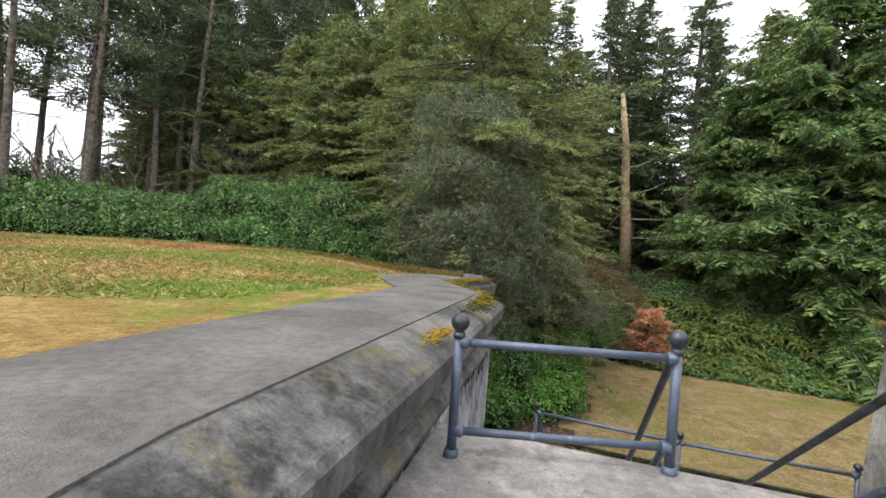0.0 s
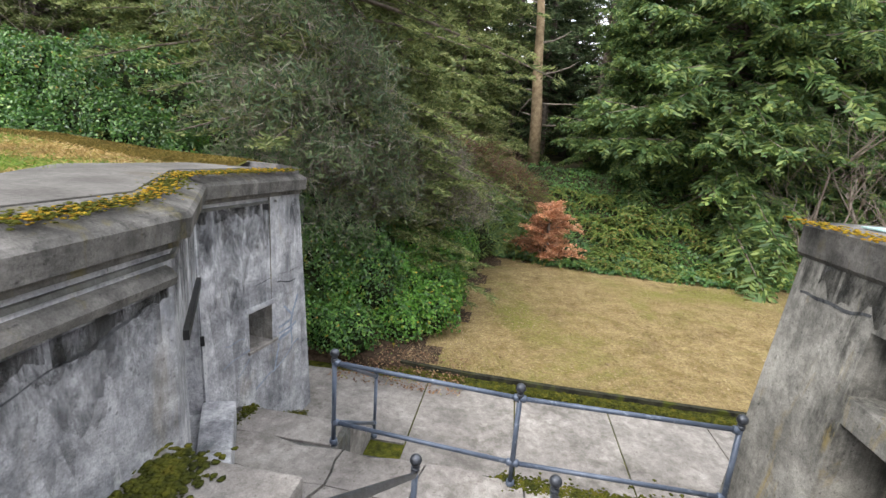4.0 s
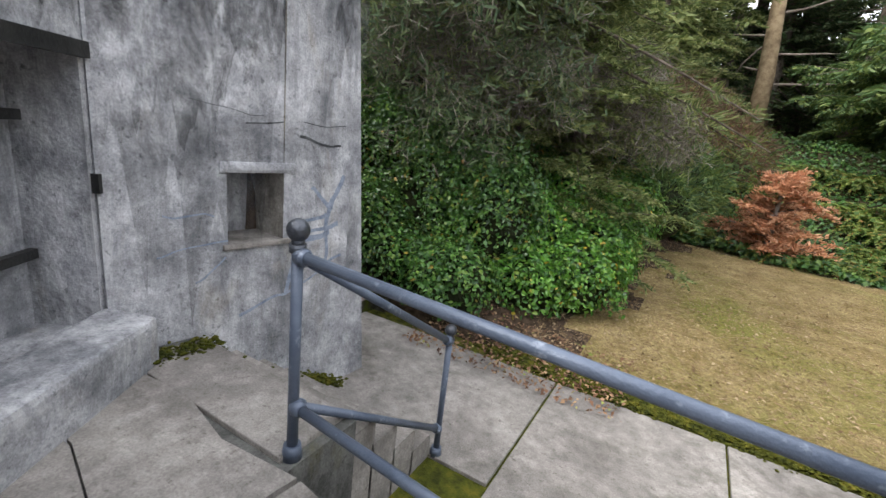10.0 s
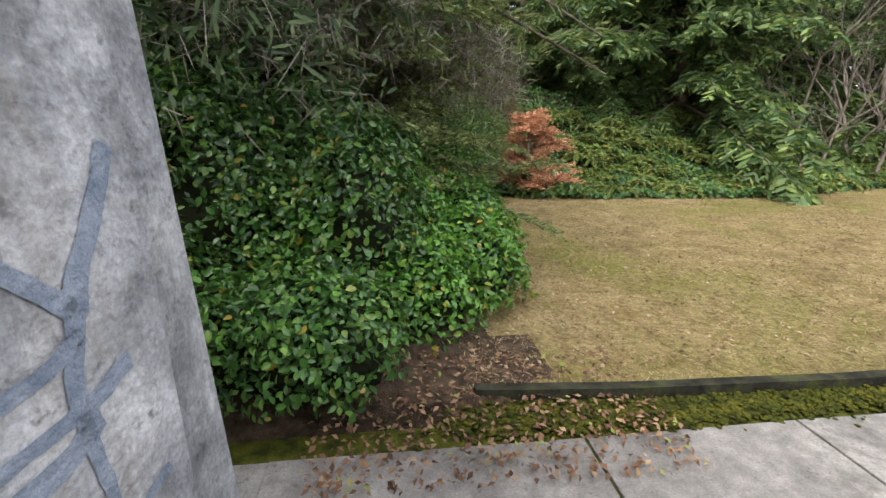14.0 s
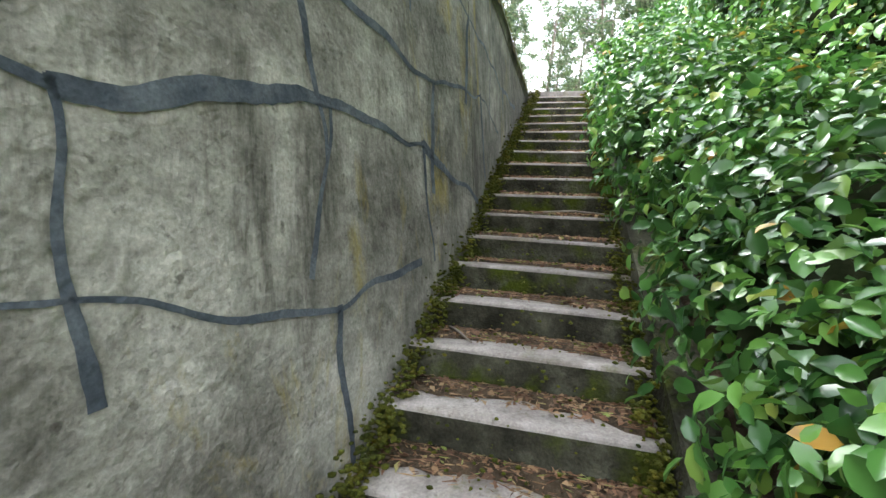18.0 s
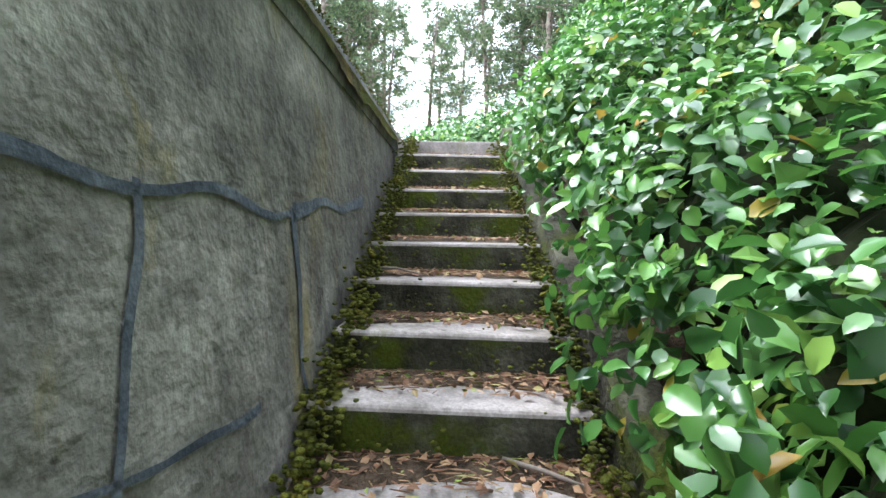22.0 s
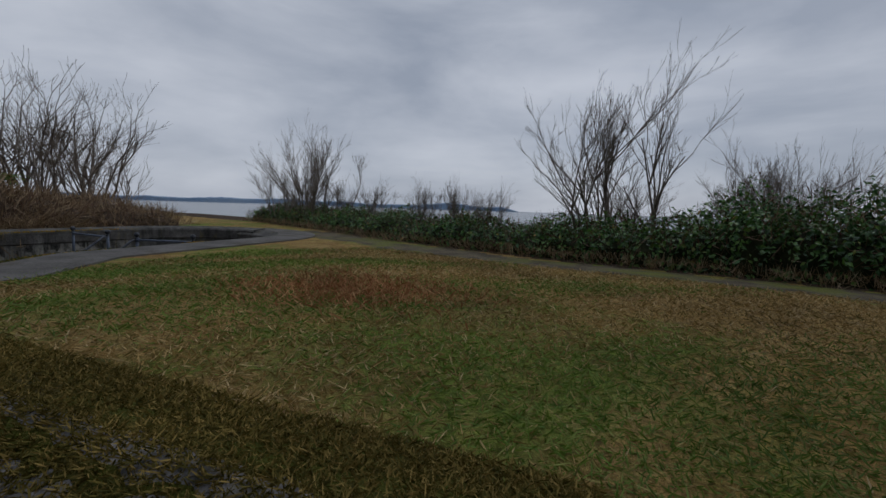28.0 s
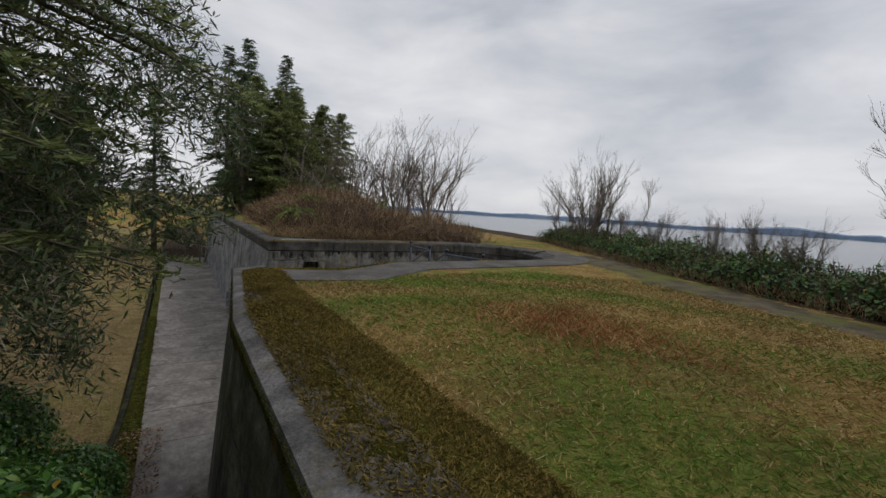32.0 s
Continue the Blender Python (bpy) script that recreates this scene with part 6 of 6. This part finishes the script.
for x0, y0, x1, y1, z_ in ((5.15, 0.12, 5.42, 0.30, -RISE * 16), (3.85, 0.50, 4.0, 0.98, -RISE * 12), (1.75, 0.04, 2.0, 0.30, -RISE * 6), (6.2, 0.62, 6.38, 0.74, -RISE * 19), (2.75, 0.66, 2.9, 0.9, -RISE * 9)):
    bm = tube_bm([(x0, y0, z_ + 0.03), ((x0 + x1) / 2 + 0.02, (y0 + y1) / 2, z_ + 0.045), (x1, y1, z_ + 0.03)], [0.009, 0.008, 0.005], 6)
    tagged(part("stick", bm, M_TWIG), "pale fallen stick lying on a step", "stick", "fallen sticks")
# moss band grown over the wall top
def cap_z(x, o):
    """Height of the coping, and of the turf behind it, at a distance in from the wall face."""
    k = np.interp(x, [4.2, 6.3, 8.45], [2.6, 1.35, 1.0])
    slab = k * (0.05 + 0.138 * np.clip(o - 0.01, 0, 0.45))
    back = np.clip((o - 0.50) / 0.35, 0, 1)
    turf_z = land(x, -0.16 - 0.104 * np.clip(x - 4.2, 0, 9) - o)
    return slab * (1 - back) + np.maximum(turf_z, 0.04) * back


def moss_start(x):
    return 0.13 + 0.34 * smooth01((1.1 - x) / 1.0)


bm = bmesh.new()
rows_m = []
rm = random.Random(6)
for k in range(80):
    x = 0.10 + 0.0995 * k
    y0 = -0.16 if x < 4.2 else -0.16 - 0.1035 * (x - 4.2)
    e0, e1 = -moss_start(x) + rm.uniform(-0.04, 0.04), -0.92 + rm.uniform(-0.10, 0.10)
    rows_m.append([bm.verts.new((x, y0 + e0 + (e1 - e0) * t, float(cap_z(x, -(e0 + (e1 - e0) * t))) + 0.022 * math.sin(math.pi * t) ** 0.5 + rm.uniform(-0.004, 0.006) - 0.004)) for t in (0, 0.08, 0.3, 0.55, 0.8, 1.0)])
for a, b in zip(rows_m, rows_m[1:]):
    for i in range(5):
        f = bm.faces.new((a[i], a[i + 1], b[i + 1], b[i]))
        f.smooth = True
bmesh.ops.recalc_face_normals(bm, faces=bm.faces)
tagged(part("moss_band", bm, M_MOSS_BROWN), "thick brown and green moss band over the wall top", "moss", kind="stuff")

n_w = 75000
wx = rng_g.uniform(0.12, 7.9, n_w)
wt = rng_g.uniform(0, 1, n_w) ** 0.9
wo = moss_start(wx) + wt * (0.90 - moss_start(wx))
wr = np.stack([wx, -0.16 - 0.104 * np.clip(wx - 4.2, 0, 9) - wo, cap_z(wx, wo) + 0.012], -1)
tagged(link_mesh("moss_grass", blade_mesh("moss_grass", wr, wr + np.stack([rng_g.normal(size=n_w) * 0.025, rng_g.normal(size=n_w) * 0.025, rng_g.uniform(0.006, 0.03, n_w)], -1), 0.006, rng_g), M_MOSS_BLADE), "brown moss and grass stubble on the wall top", "moss", kind="stuff")

# moss cushions
def moss(name, label, pts, spread_, count, seed, mat, size=(0.012, 0.045), flat=0.35):
    rng = np.random.default_rng(seed)
    if size[1] >= 0.06:
        size, count = (size[0] * 0.4, size[1] * 0.4), count * 4
    pts = np.array(pts, float)
    seg = np.linalg.norm(np.diff(pts, axis=0), axis=1)
    cum = np.r_[0, np.cumsum(seg)]
    s = rng.uniform(0, cum[-1], count)
    clump = 0.5 + 0.5 * np.sin(2.9 * s + seed) * np.sin(1.3 * s + 2)
    s = s[rng.uniform(0, 1, count) < 0.25 + 0.75 * clump]
    c = np.stack([np.interp(s, cum, pts[:, i]) for i in range(3)], -1)
    c = c + rng.normal(size=c.shape) * np.array(spread_)
    vs, fs = [], []
    base = bmesh.new()
    bmesh.ops.create_icosphere(base, subdivisions=1, radius=1.0)
    bv = np.array([v.co[:] for v in base.verts])
    bf = np.array([[v.index for v in f.verts] for f in base.faces])
    base.free()
    r = rng.uniform(*size, len(c))[:, None, None]
    v = c[:, None, :] + bv[None] * r * np.array([1, 1, flat]) * rng.uniform(0.75, 1.25, (len(c), len(bv), 1))
    f = bf[None] + len(bv) * np.arange(len(c))[:, None, None]
    return tagged(link_mesh(name, mesh_np(name, v.reshape(-1, 3), f.reshape(-1, 3), True), mat), label, "moss", kind="stuff")


moss("moss", "golden moss along the parapet edge", [(9.36, -5.3, 0.02), (9.2, -4.4, 0.03), (8.7, -3.6, 0.04), (8.2, -2.9, 0.04), (8.4, -0.8, 0.04)], (0.07, 0.07, 0.010), 2600, 2, M_MOSS_GOLD, (0.006, 0.020))
moss("moss", "olive moss along the parapet edge", [(9.40, -6.0, 0.02), (9.24, -4.4, 0.03), (8.7, -3.6, 0.04), (8.2, -2.9, 0.04), (8.42, -0.7, 0.04)], (0.09, 0.09, 0.010), 4200, 41, M_MOSS, (0.006, 0.020))
moss("moss", "golden moss tufts on the parapet edge", [(9.60, -7.6, 0.03), (9.52, -7.2, 0.03)], (0.045, 0.09, 0.006), 500, 4, M_MOSS_GOLD, (0.006, 0.018))
moss("moss", "moss on the ledge along the wall foot", [(9.45, -6.5, -1.84), (9.55, -4.6, -1.84)], (0.12, 0.1, 0.004), 900, 5, M_MOSS, (0.03, 0.09), 0.2)
moss("moss", "moss covering the east ledge", [(14.3, -6.5, -1.84), (14.2, -4.7, -1.84)], (0.22, 0.15, 0.004), 1100, 6, M_MOSS, (0.03, 0.09), 0.2)
moss("moss", "moss on the loading platform edge", [(12.0, -2.62, Z_MID), (14.3, -2.66, Z_MID)], (0.1, 0.06, 0.003), 700, 7, M_MOSS, (0.02, 0.07), 0.2)
moss("moss", "moss on the platform corner by the east wall", [(13.6, -3.9, Z_MID), (14.0, -2.7, Z_MID)], (0.2, 0.2, 0.003), 700, 10, M_MOSS, (0.02, 0.08), 0.2)
moss("moss", "moss where the short steps meet the wall", [(8.45, -2.75, Z_MID + 0.01), (8.50, -2.05, Z_MID + 0.01), (8.55, -2.0, Z_MID - 0.2), (8.58, -0.75, Z_COURT + 0.08)], (0.05, 0.05, 0.015), 700, 11, M_MOSS, (0.02, 0.06), 0.3)
moss("moss", "moss in the gutter beside the kerb", [(9.6, 1.3, Z_COURT), (22, 1.2, Z_COURT)], (0.2, 0.10, 0.01), 7000, 12, M_MOSS, (0.03, 0.09), 0.25)
moss("moss", "moss at the foot of the railing post", [(9.9, -2.35, Z_COURT + 0.02), (11.4, -2.3, Z_COURT + 0.02)], (0.2, 0.2, 0.004), 700, 13, M_MOSS, (0.02, 0.08), 0.2)
moss("moss", "moss on the east coping", [(14.55, -2.4, 0.05), (14.4, -8.8, 0.05)], (0.07, 0.2, 0.01), 500, 14, M_MOSS_GOLD, (0.015, 0.06))
ms = [(GOING * k - 0.04, 0.04, -RISE * k + 0.0) for k in range(23)]
moss("moss", "green moss along the wall side of the steps", ms, (0.10, 0.035, 0.03), 9000, 15, M_MOSS, (0.006, 0.018), 0.6)
moss("moss", "green moss on the stringer side of the steps", [(x, 0.84 + 0.045 * max(x, 0.0), z) for x, y, z in ms], (0.10, 0.04, 0.03), 6000, 16, M_MOSS, (0.006, 0.018), 0.6)
moss("moss", "moss patches on the step risers", [(GOING * k - 0.005, 0.55, -RISE * k - 0.08) for k in range(1, 23)], (0.006, 0.33, 0.05), 2500, 18, M_MOSS, (0.004, 0.014), 0.6)

# rusty dead bracken patch in the roof grass
rr_n = 2400
ra, rd = rng_g.uniform(0, 6.283, rr_n), rng_g.uniform(0, 1, rr_n) ** 0.7
rx_, ry_ = 2.5 + 1.0 * rd * np.cos(ra) + 0.3 * rng_g.normal(size=rr_n), -3.35 + 0.7 * rd * np.sin(ra) + 0.25 * rng_g.normal(size=rr_n)
rp = np.stack([rx_, ry_, land(rx_, ry_)], -1)
tagged(link_mesh("dead_bracken", blade_mesh("dead_bracken", rp, rp + np.stack([rng_g.normal(size=rr_n) * 0.06, rng_g.normal(size=rr_n) * 0.06, rng_g.uniform(0.015, 0.09, rr_n)], -1), 0.012, rng_g), M_RUST), "rust-brown patch of dead grass on the roof", "grass", kind="stuff")

# ---- sea, far shore, sign, log ----
bm = bmesh.new()
vs_ = [bm.verts.new(p_) for p_ in ((-6000, -9000, -33), (9000, -9000, -33), (9000, -34, -33), (-6000, -34, -33))]
bm.faces.new(vs_)
tagged(part("sea", bm, M_WATER), "calm grey sea below the bluff", "water", kind="structure")
bm = bmesh.new()
rsn = random.Random(2)
prev_ = None
for k in range(121):
    a = radians(-78 + 0.55 * k)
    dd = 4400 + 300 * math.sin(0.15 * k)
    t = k / 120
    hgt = 40 + 8 * math.sin(0.11 * k + 2) + 5 * math.sin(0.5 * k) + rsn.uniform(-3, 3) + (34 if 8 < k < 26 else 0) * math.sin((k - 8) / 18 * math.pi)
    if k < 4:
        hgt *= k / 4
    x_, y_ = dd * math.cos(a), dd * math.sin(a)
    row = [bm.verts.new((x_, y_, -34)), bm.verts.new((x_, y_, -34 + hgt * 0.8)), bm.verts.new((x_ * 1.08, y_ * 1.08, -34 + hgt)), bm.verts.new((x_ * 1.2, y_ * 1.2, -34))]
    if prev_:
        for i in range(3):
            bm.faces.new((prev_[i], row[i], row[i + 1], prev_[i + 1]))
    prev_ = row
tagged(part("backdrop_far_shore", bm, M_SHORE), "wooded far shore across the water, distance haze painted in as blue", "shore", kind="structure")
sign = thing("notice_board", (-13.6, -16.3, 0.9), "brown wooden notice board on two posts beside the trail", "sign")
for dx in (-0.55, 0.55):
    part("post", box_bm(-13.6 + dx - 0.05, -13.6 + dx + 0.05, -16.35, -16.25, 0.3, 2.1, 0.008), M_SIGN, sign)
part("board", box_bm(-14.12, -13.08, -16.29, -16.22, 1.15, 2.0, 0.008), M_SIGN, sign)
part("notice", box_bm(-13.9, -13.4, -16.218, -16.212, 0.92, 1.12), M_PAPER, sign, "small pale notice")
log_ = thing("weathered_log", (0.6, -0.92, 0.03), "charred weathered piece of driftwood in the grass", "log")
for x0, y0, x1, y1, r_ in ((0.28, -1.04, 0.72, -0.86, 0.05), (0.62, -0.88, 0.78, -0.80, 0.035), (1.12, -0.84, 1.28, -0.78, 0.03), (0.40, -0.94, 0.70, -0.98, 0.02)):
    bm = tube_bm([(x0, y0, 0.02), (x0 * 0.75 + x1 * 0.25, y0 * 0.75 + y1 * 0.25 + 0.01, 0.035), ((x0 + x1) / 2, (y0 + y1) / 2 + 0.015, 0.04), (x1, y1, 0.02)], [r_ * 0.4, r_, r_ * 0.8, r_ * 0.3], 7)
    for v in bm.verts:
        v.co.z = 0.03 + (v.co.z - 0.03) * 0.55
    part("splinter", bm, M_KERB, log_)
tagged(part("flaked_paint", prism_bm([(14.72, -2.75), (15.0, -2.7), (15.05, -3.6), (14.85, -3.9), (14.74, -3.4)], 0.072, 0.085), M_PAINT_BLUE), "patch of flaked turquoise paint on the coping", "paint", kind="structure")


# ---- mortar bands and cracks on the walls ----
def c_point(x, z, proud=0.005):
    y = -0.16 if x < 4.2 else -0.16 - 0.44 * (x - 4.2) / 4.25
    return Vector((x, y + 0.09 * (-0.05 - z) + proud, z))


def b_point(u, z, proud=0.005):
    p, q = Vector((*B_END, 0)), Vector((*C_LINE[2], 0))
    d = (q - p).normalized()
    return p + d * (u - 0.20) + Vector((d.y, -d.x, 0)) * (0.015 * (-0.05 - z) + proud) + Vector((0, 0, z))


def e_point(u, z, proud=0.005):
    p, q = Vector((14.62, -2.30, 0)), Vector((14.4, -9.0, 0))
    d = (q - p).normalized()
    return p + d * u + Vector((d.y, -d.x, 0)) * (0.085 * (-0.10 - z) + proud) + Vector((0, 0, z))


def a_point(u, z, proud=0.005):
    p, q = Vector((*A_END, 0)), Vector((*A_START, 0))
    d = (q - p).normalized()
    return p + d * u + Vector((d.y, -d.x, 0)) * proud + Vector((0, 0, z))


def ribbon(place, a, b, width, rng, wander=0.05, bm=None):
    """A flat band between two places on a wall, wandering a little and changing width slowly, with rough edges."""
    n = max(4, int(math.dist(a, b) / 0.035))
    nx2, nz2 = -(b[1] - a[1]), b[0] - a[0]
    ln = math.hypot(nx2, nz2) or 1
    nx2, nz2 = nx2 / ln, nz2 / ln
    ph = [rng.uniform(0, 6.3) for _ in range(4)]
    rows_ = []
    for k in range(n + 1):
        t = k / n
        s = t * ln
        o = wander * (0.5 * math.sin(5 * s + ph[0]) + 0.22 * math.sin(13 * s + ph[1])) * min(1, 5 * t, 5 * (1 - t))
        w0 = width * (1 + 0.35 * math.sin(4 * s + ph[2])) / 2
        u, z = a[0] + (b[0] - a[0]) * t + nx2 * o, a[1] + (b[1] - a[1]) * t + nz2 * o
        hi, lo = w0 * rng.uniform(0.85, 1.15), w0 * rng.uniform(0.85, 1.15)
        rows_.append((bm.verts.new(place(u + nx2 * hi, z + nz2 * hi, 0.004)), bm.verts.new(place(u - nx2 * lo, z - nz2 * lo, 0.004))))
    for r0, r1 in zip(rows_, rows_[1:]):
        bm.faces.new((r0[0], r0[1], r1[1], r1[0]))


rc = random.Random(9)
cb = bmesh.new()
for row_, lev in enumerate((-0.62, -1.30, -1.95, -2.6, -3.3)):
    x = 0.5 + 0.4 * (row_ % 2)
    zz = lev
    while x < 8.2:
        x1 = min(8.3, x + rc.uniform(0.75, 1.25))
        z1 = lev + rc.uniform(-0.16, 0.16)
        floor_z = -RISE / GOING * x
        if zz > floor_z - 0.1 or rc.random() < 0.1:
            ribbon(c_point, (x, zz), (x1, z1), rc.choice((0.02, 0.03, 0.05)), rc, 0.05, cb)
            if rc.random() < 0.9:
                ribbon(c_point, (x1, z1 + 0.02), (min(8.3, x1 + rc.uniform(-0.15, 0.15)), z1 - 0.66), rc.choice((0.018, 0.03, 0.04)), rc, 0.04, cb)
        x, zz = x1, z1
bmesh.ops.recalc_face_normals(cb, faces=cb.faces)
tagged(part("wall_mortar", cb, M_SLATE), "dark slate mortar bands between the blocks of the stair wall", "wall", kind="structure")
bb = bmesh.new()
for a, b, w in (((1.75, -2.05), (1.95, -2.25), 0.05), ((1.95, -2.25), (1.92, -2.75), 0.05), ((1.62, -2.35), (1.95, -2.30), 0.045), ((1.62, -2.45), (2.05, -2.40), 0.035), ((1.95, -2.25), (2.1, -1.95), 0.045), ((1.62, -2.55), (1.95, -2.47), 0.04),
                ((0.5, -2.52), (1.0, -2.45), 0.018), ((0.75, -2.75), (0.98, -2.58), 0.018), ((1.08, -3.1), (1.5, -3.0), 0.035), ((1.5, -3.0), (1.6, -2.6), 0.03), ((1.5, -3.0), (2.1, -2.72), 0.03), ((0.55, -2.22), (0.9, -2.25), 0.010)):
    ribbon(b_point, a, b, w, rc, 0.04, bb)
bmesh.ops.recalc_face_normals(bb, faces=bb.faces)
tagged(part("wall_patching", bb, M_BLUE), "blue-grey mortar patching round the niche", "wall", kind="structure")
kb = bmesh.new()
for a, b, w in (((1.15, -1.55), (2.1, -1.50), 0.010), ((1.6, -1.62), (2.05, -1.68), 0.018), ((0.75, -1.42), (1.3, -1.48), 0.006)):
    ribbon(b_point, a, b, w, rc, 0.04, kb)
for a, b, w in (((0.15, -0.62), (1.05, -0.55), 0.025), ((1.7, -0.62), (3.2, -0.95), 0.02), ((3.2, -0.95), (4.5, -1.0), 0.015), ((1.62, -1.3), (2.6, -1.42), 0.012), ((2.6, -1.42), (3.9, -1.55), 0.012)):
    ribbon(e_point, a, b, w, rc, 0.05, kb)
for a, b, w in (((3.3, -0.84), (3.9, -0.80), 0.015), ((3.9, -0.80), (4.4, -0.72), 0.025)):
    ribbon(a_point, a, b, w, rc, 0.05, kb)
bmesh.ops.recalc_face_normals(kb, faces=kb.faces)
tagged(part("wall_cracks", kb, M_CRACK), "black cracks and spalled seams in the concrete walls", "wall", kind="structure")


# ---- algae and lichen stains ----
def stain(place, u0, u1, top, drop, rng, bm, holes=0.25, proud=0.004):
    """A ragged sheet of growth that hangs from a level line in drips of uneven length."""
    n = int((u1 - u0) / 0.035)
    ln, prev_v = drop, None
    for k in range(n + 1):
        u = u0 + (u1 - u0) * k / n
        ln = max(0.03, 0.8 * ln + 0.2 * drop * (1 + 0.6 * math.sin(2.1 * u + u0)) + rng.gauss(0, drop * 0.22))
        row = [bm.verts.new(place(u, top - ln * t, proud)) for t in (0, 0.5, 1)]
        if prev_v and rng.random() > holes * 0.3:
            for i in (0, 1):
                bm.faces.new((prev_v[i], prev_v[i + 1], row[i + 1], row[i]))
        prev_v = row
    return bm


rs2 = random.Random(19)
sb = bmesh.new()
stain(e_point, 0.35, 6.4, -0.30, 0.20, rs2, sb)
stain(a_point, 0.3, 4.7, -0.625, 0.09, rs2, sb)
stain(b_point, 0.05, 1.3, -0.43, 0.10, rs2, sb)
bmesh.ops.recalc_face_normals(sb, faces=sb.faces)
fb = bmesh.new()
for top_, drop_ in ((-0.40, 1.25), (-0.42, 0.7), (-0.41, 0.35)):
    stain(b_point, 0.22, 2.30, top_, drop_, rs2, fb, 0.0, 0.002 + 0.001 * drop_)
    stain(lambda u, z, proud: on_door(u, proud, z), 0.05, 2.05, top_, drop_ * 0.6, rs2, fb, 0.0, 0.002 + 0.001 * drop_)
    stain(a_point, 0.3, 4.6, -0.64 + top_ * 0.02, drop_ * 0.45, rs2, fb, 0.0, 0.002 + 0.001 * drop_)
bmesh.ops.recalc_face_normals(fb, faces=fb.faces)
tagged(part("wall_soot", fb, M_SOOT), "grey weather staining down from the cornice", "stain", kind="structure")
tagged(part("wall_algae", sb, M_ALGAE), "black algae stains dripping below the copings", "stain", kind="structure")
lip = bmesh.new()
for top_, drop_ in ((0.0, 0.035), (-0.02, 0.05)):
    stain(lambda u, z, proud: c_point(u, z + 0.075 * float(1 - smooth01((u - 4.2) / 2.5)), 0.036 + proud), -0.6, 8.2, top_ - 0.005, drop_, rs2, lip, 0.0)
bmesh.ops.recalc_face_normals(lip, faces=lip.faces)
tagged(part("moss_fringe", lip, M_MOSS_BROWN), "dark moss fringe hanging under the coping edge", "moss", kind="stuff")
moss("moss", "small moss tufts along the coping edge", [(-0.6, -0.13, 0.11), (4.2, -0.13, 0.11), (6.3, -0.35, 0.04), (8.3, -0.56, 0.03)], (0.1, 0.008, 0.012), 3500, 9, M_MOSS, (0.002, 0.007), 0.7)
n_d = 2600
dx_, dy_ = rng_g.uniform(-4.2, -0.1, n_d), rng_g.uniform(-0.1, 1.7, n_d)
on_slab = (dx_ > -1.6) & (dy_ < 1.15)
litter("fallen_leaves", "brown leaves and chips trodden into the dirt at the stair head", dx_, dy_, np.where(on_slab, 0.006, land(dx_, dy_) + 0.012), 0.035, 51, M_DEADLEAF)
sd_ = np.stack([dx_, dy_, np.where(on_slab, 0.008, land(dx_, dy_) + 0.014)], -1)
tagged(link_mesh("dry_grass", blade_mesh("dry_grass", sd_, sd_ + np.stack([rng_g.normal(size=n_d) * 0.06, rng_g.normal(size=n_d) * 0.06, rng_g.uniform(0.002, 0.02, n_d)], -1), 0.004, rng_g), M_STRAW), "dry straw strewn at the stair head", "grass", kind="stuff")
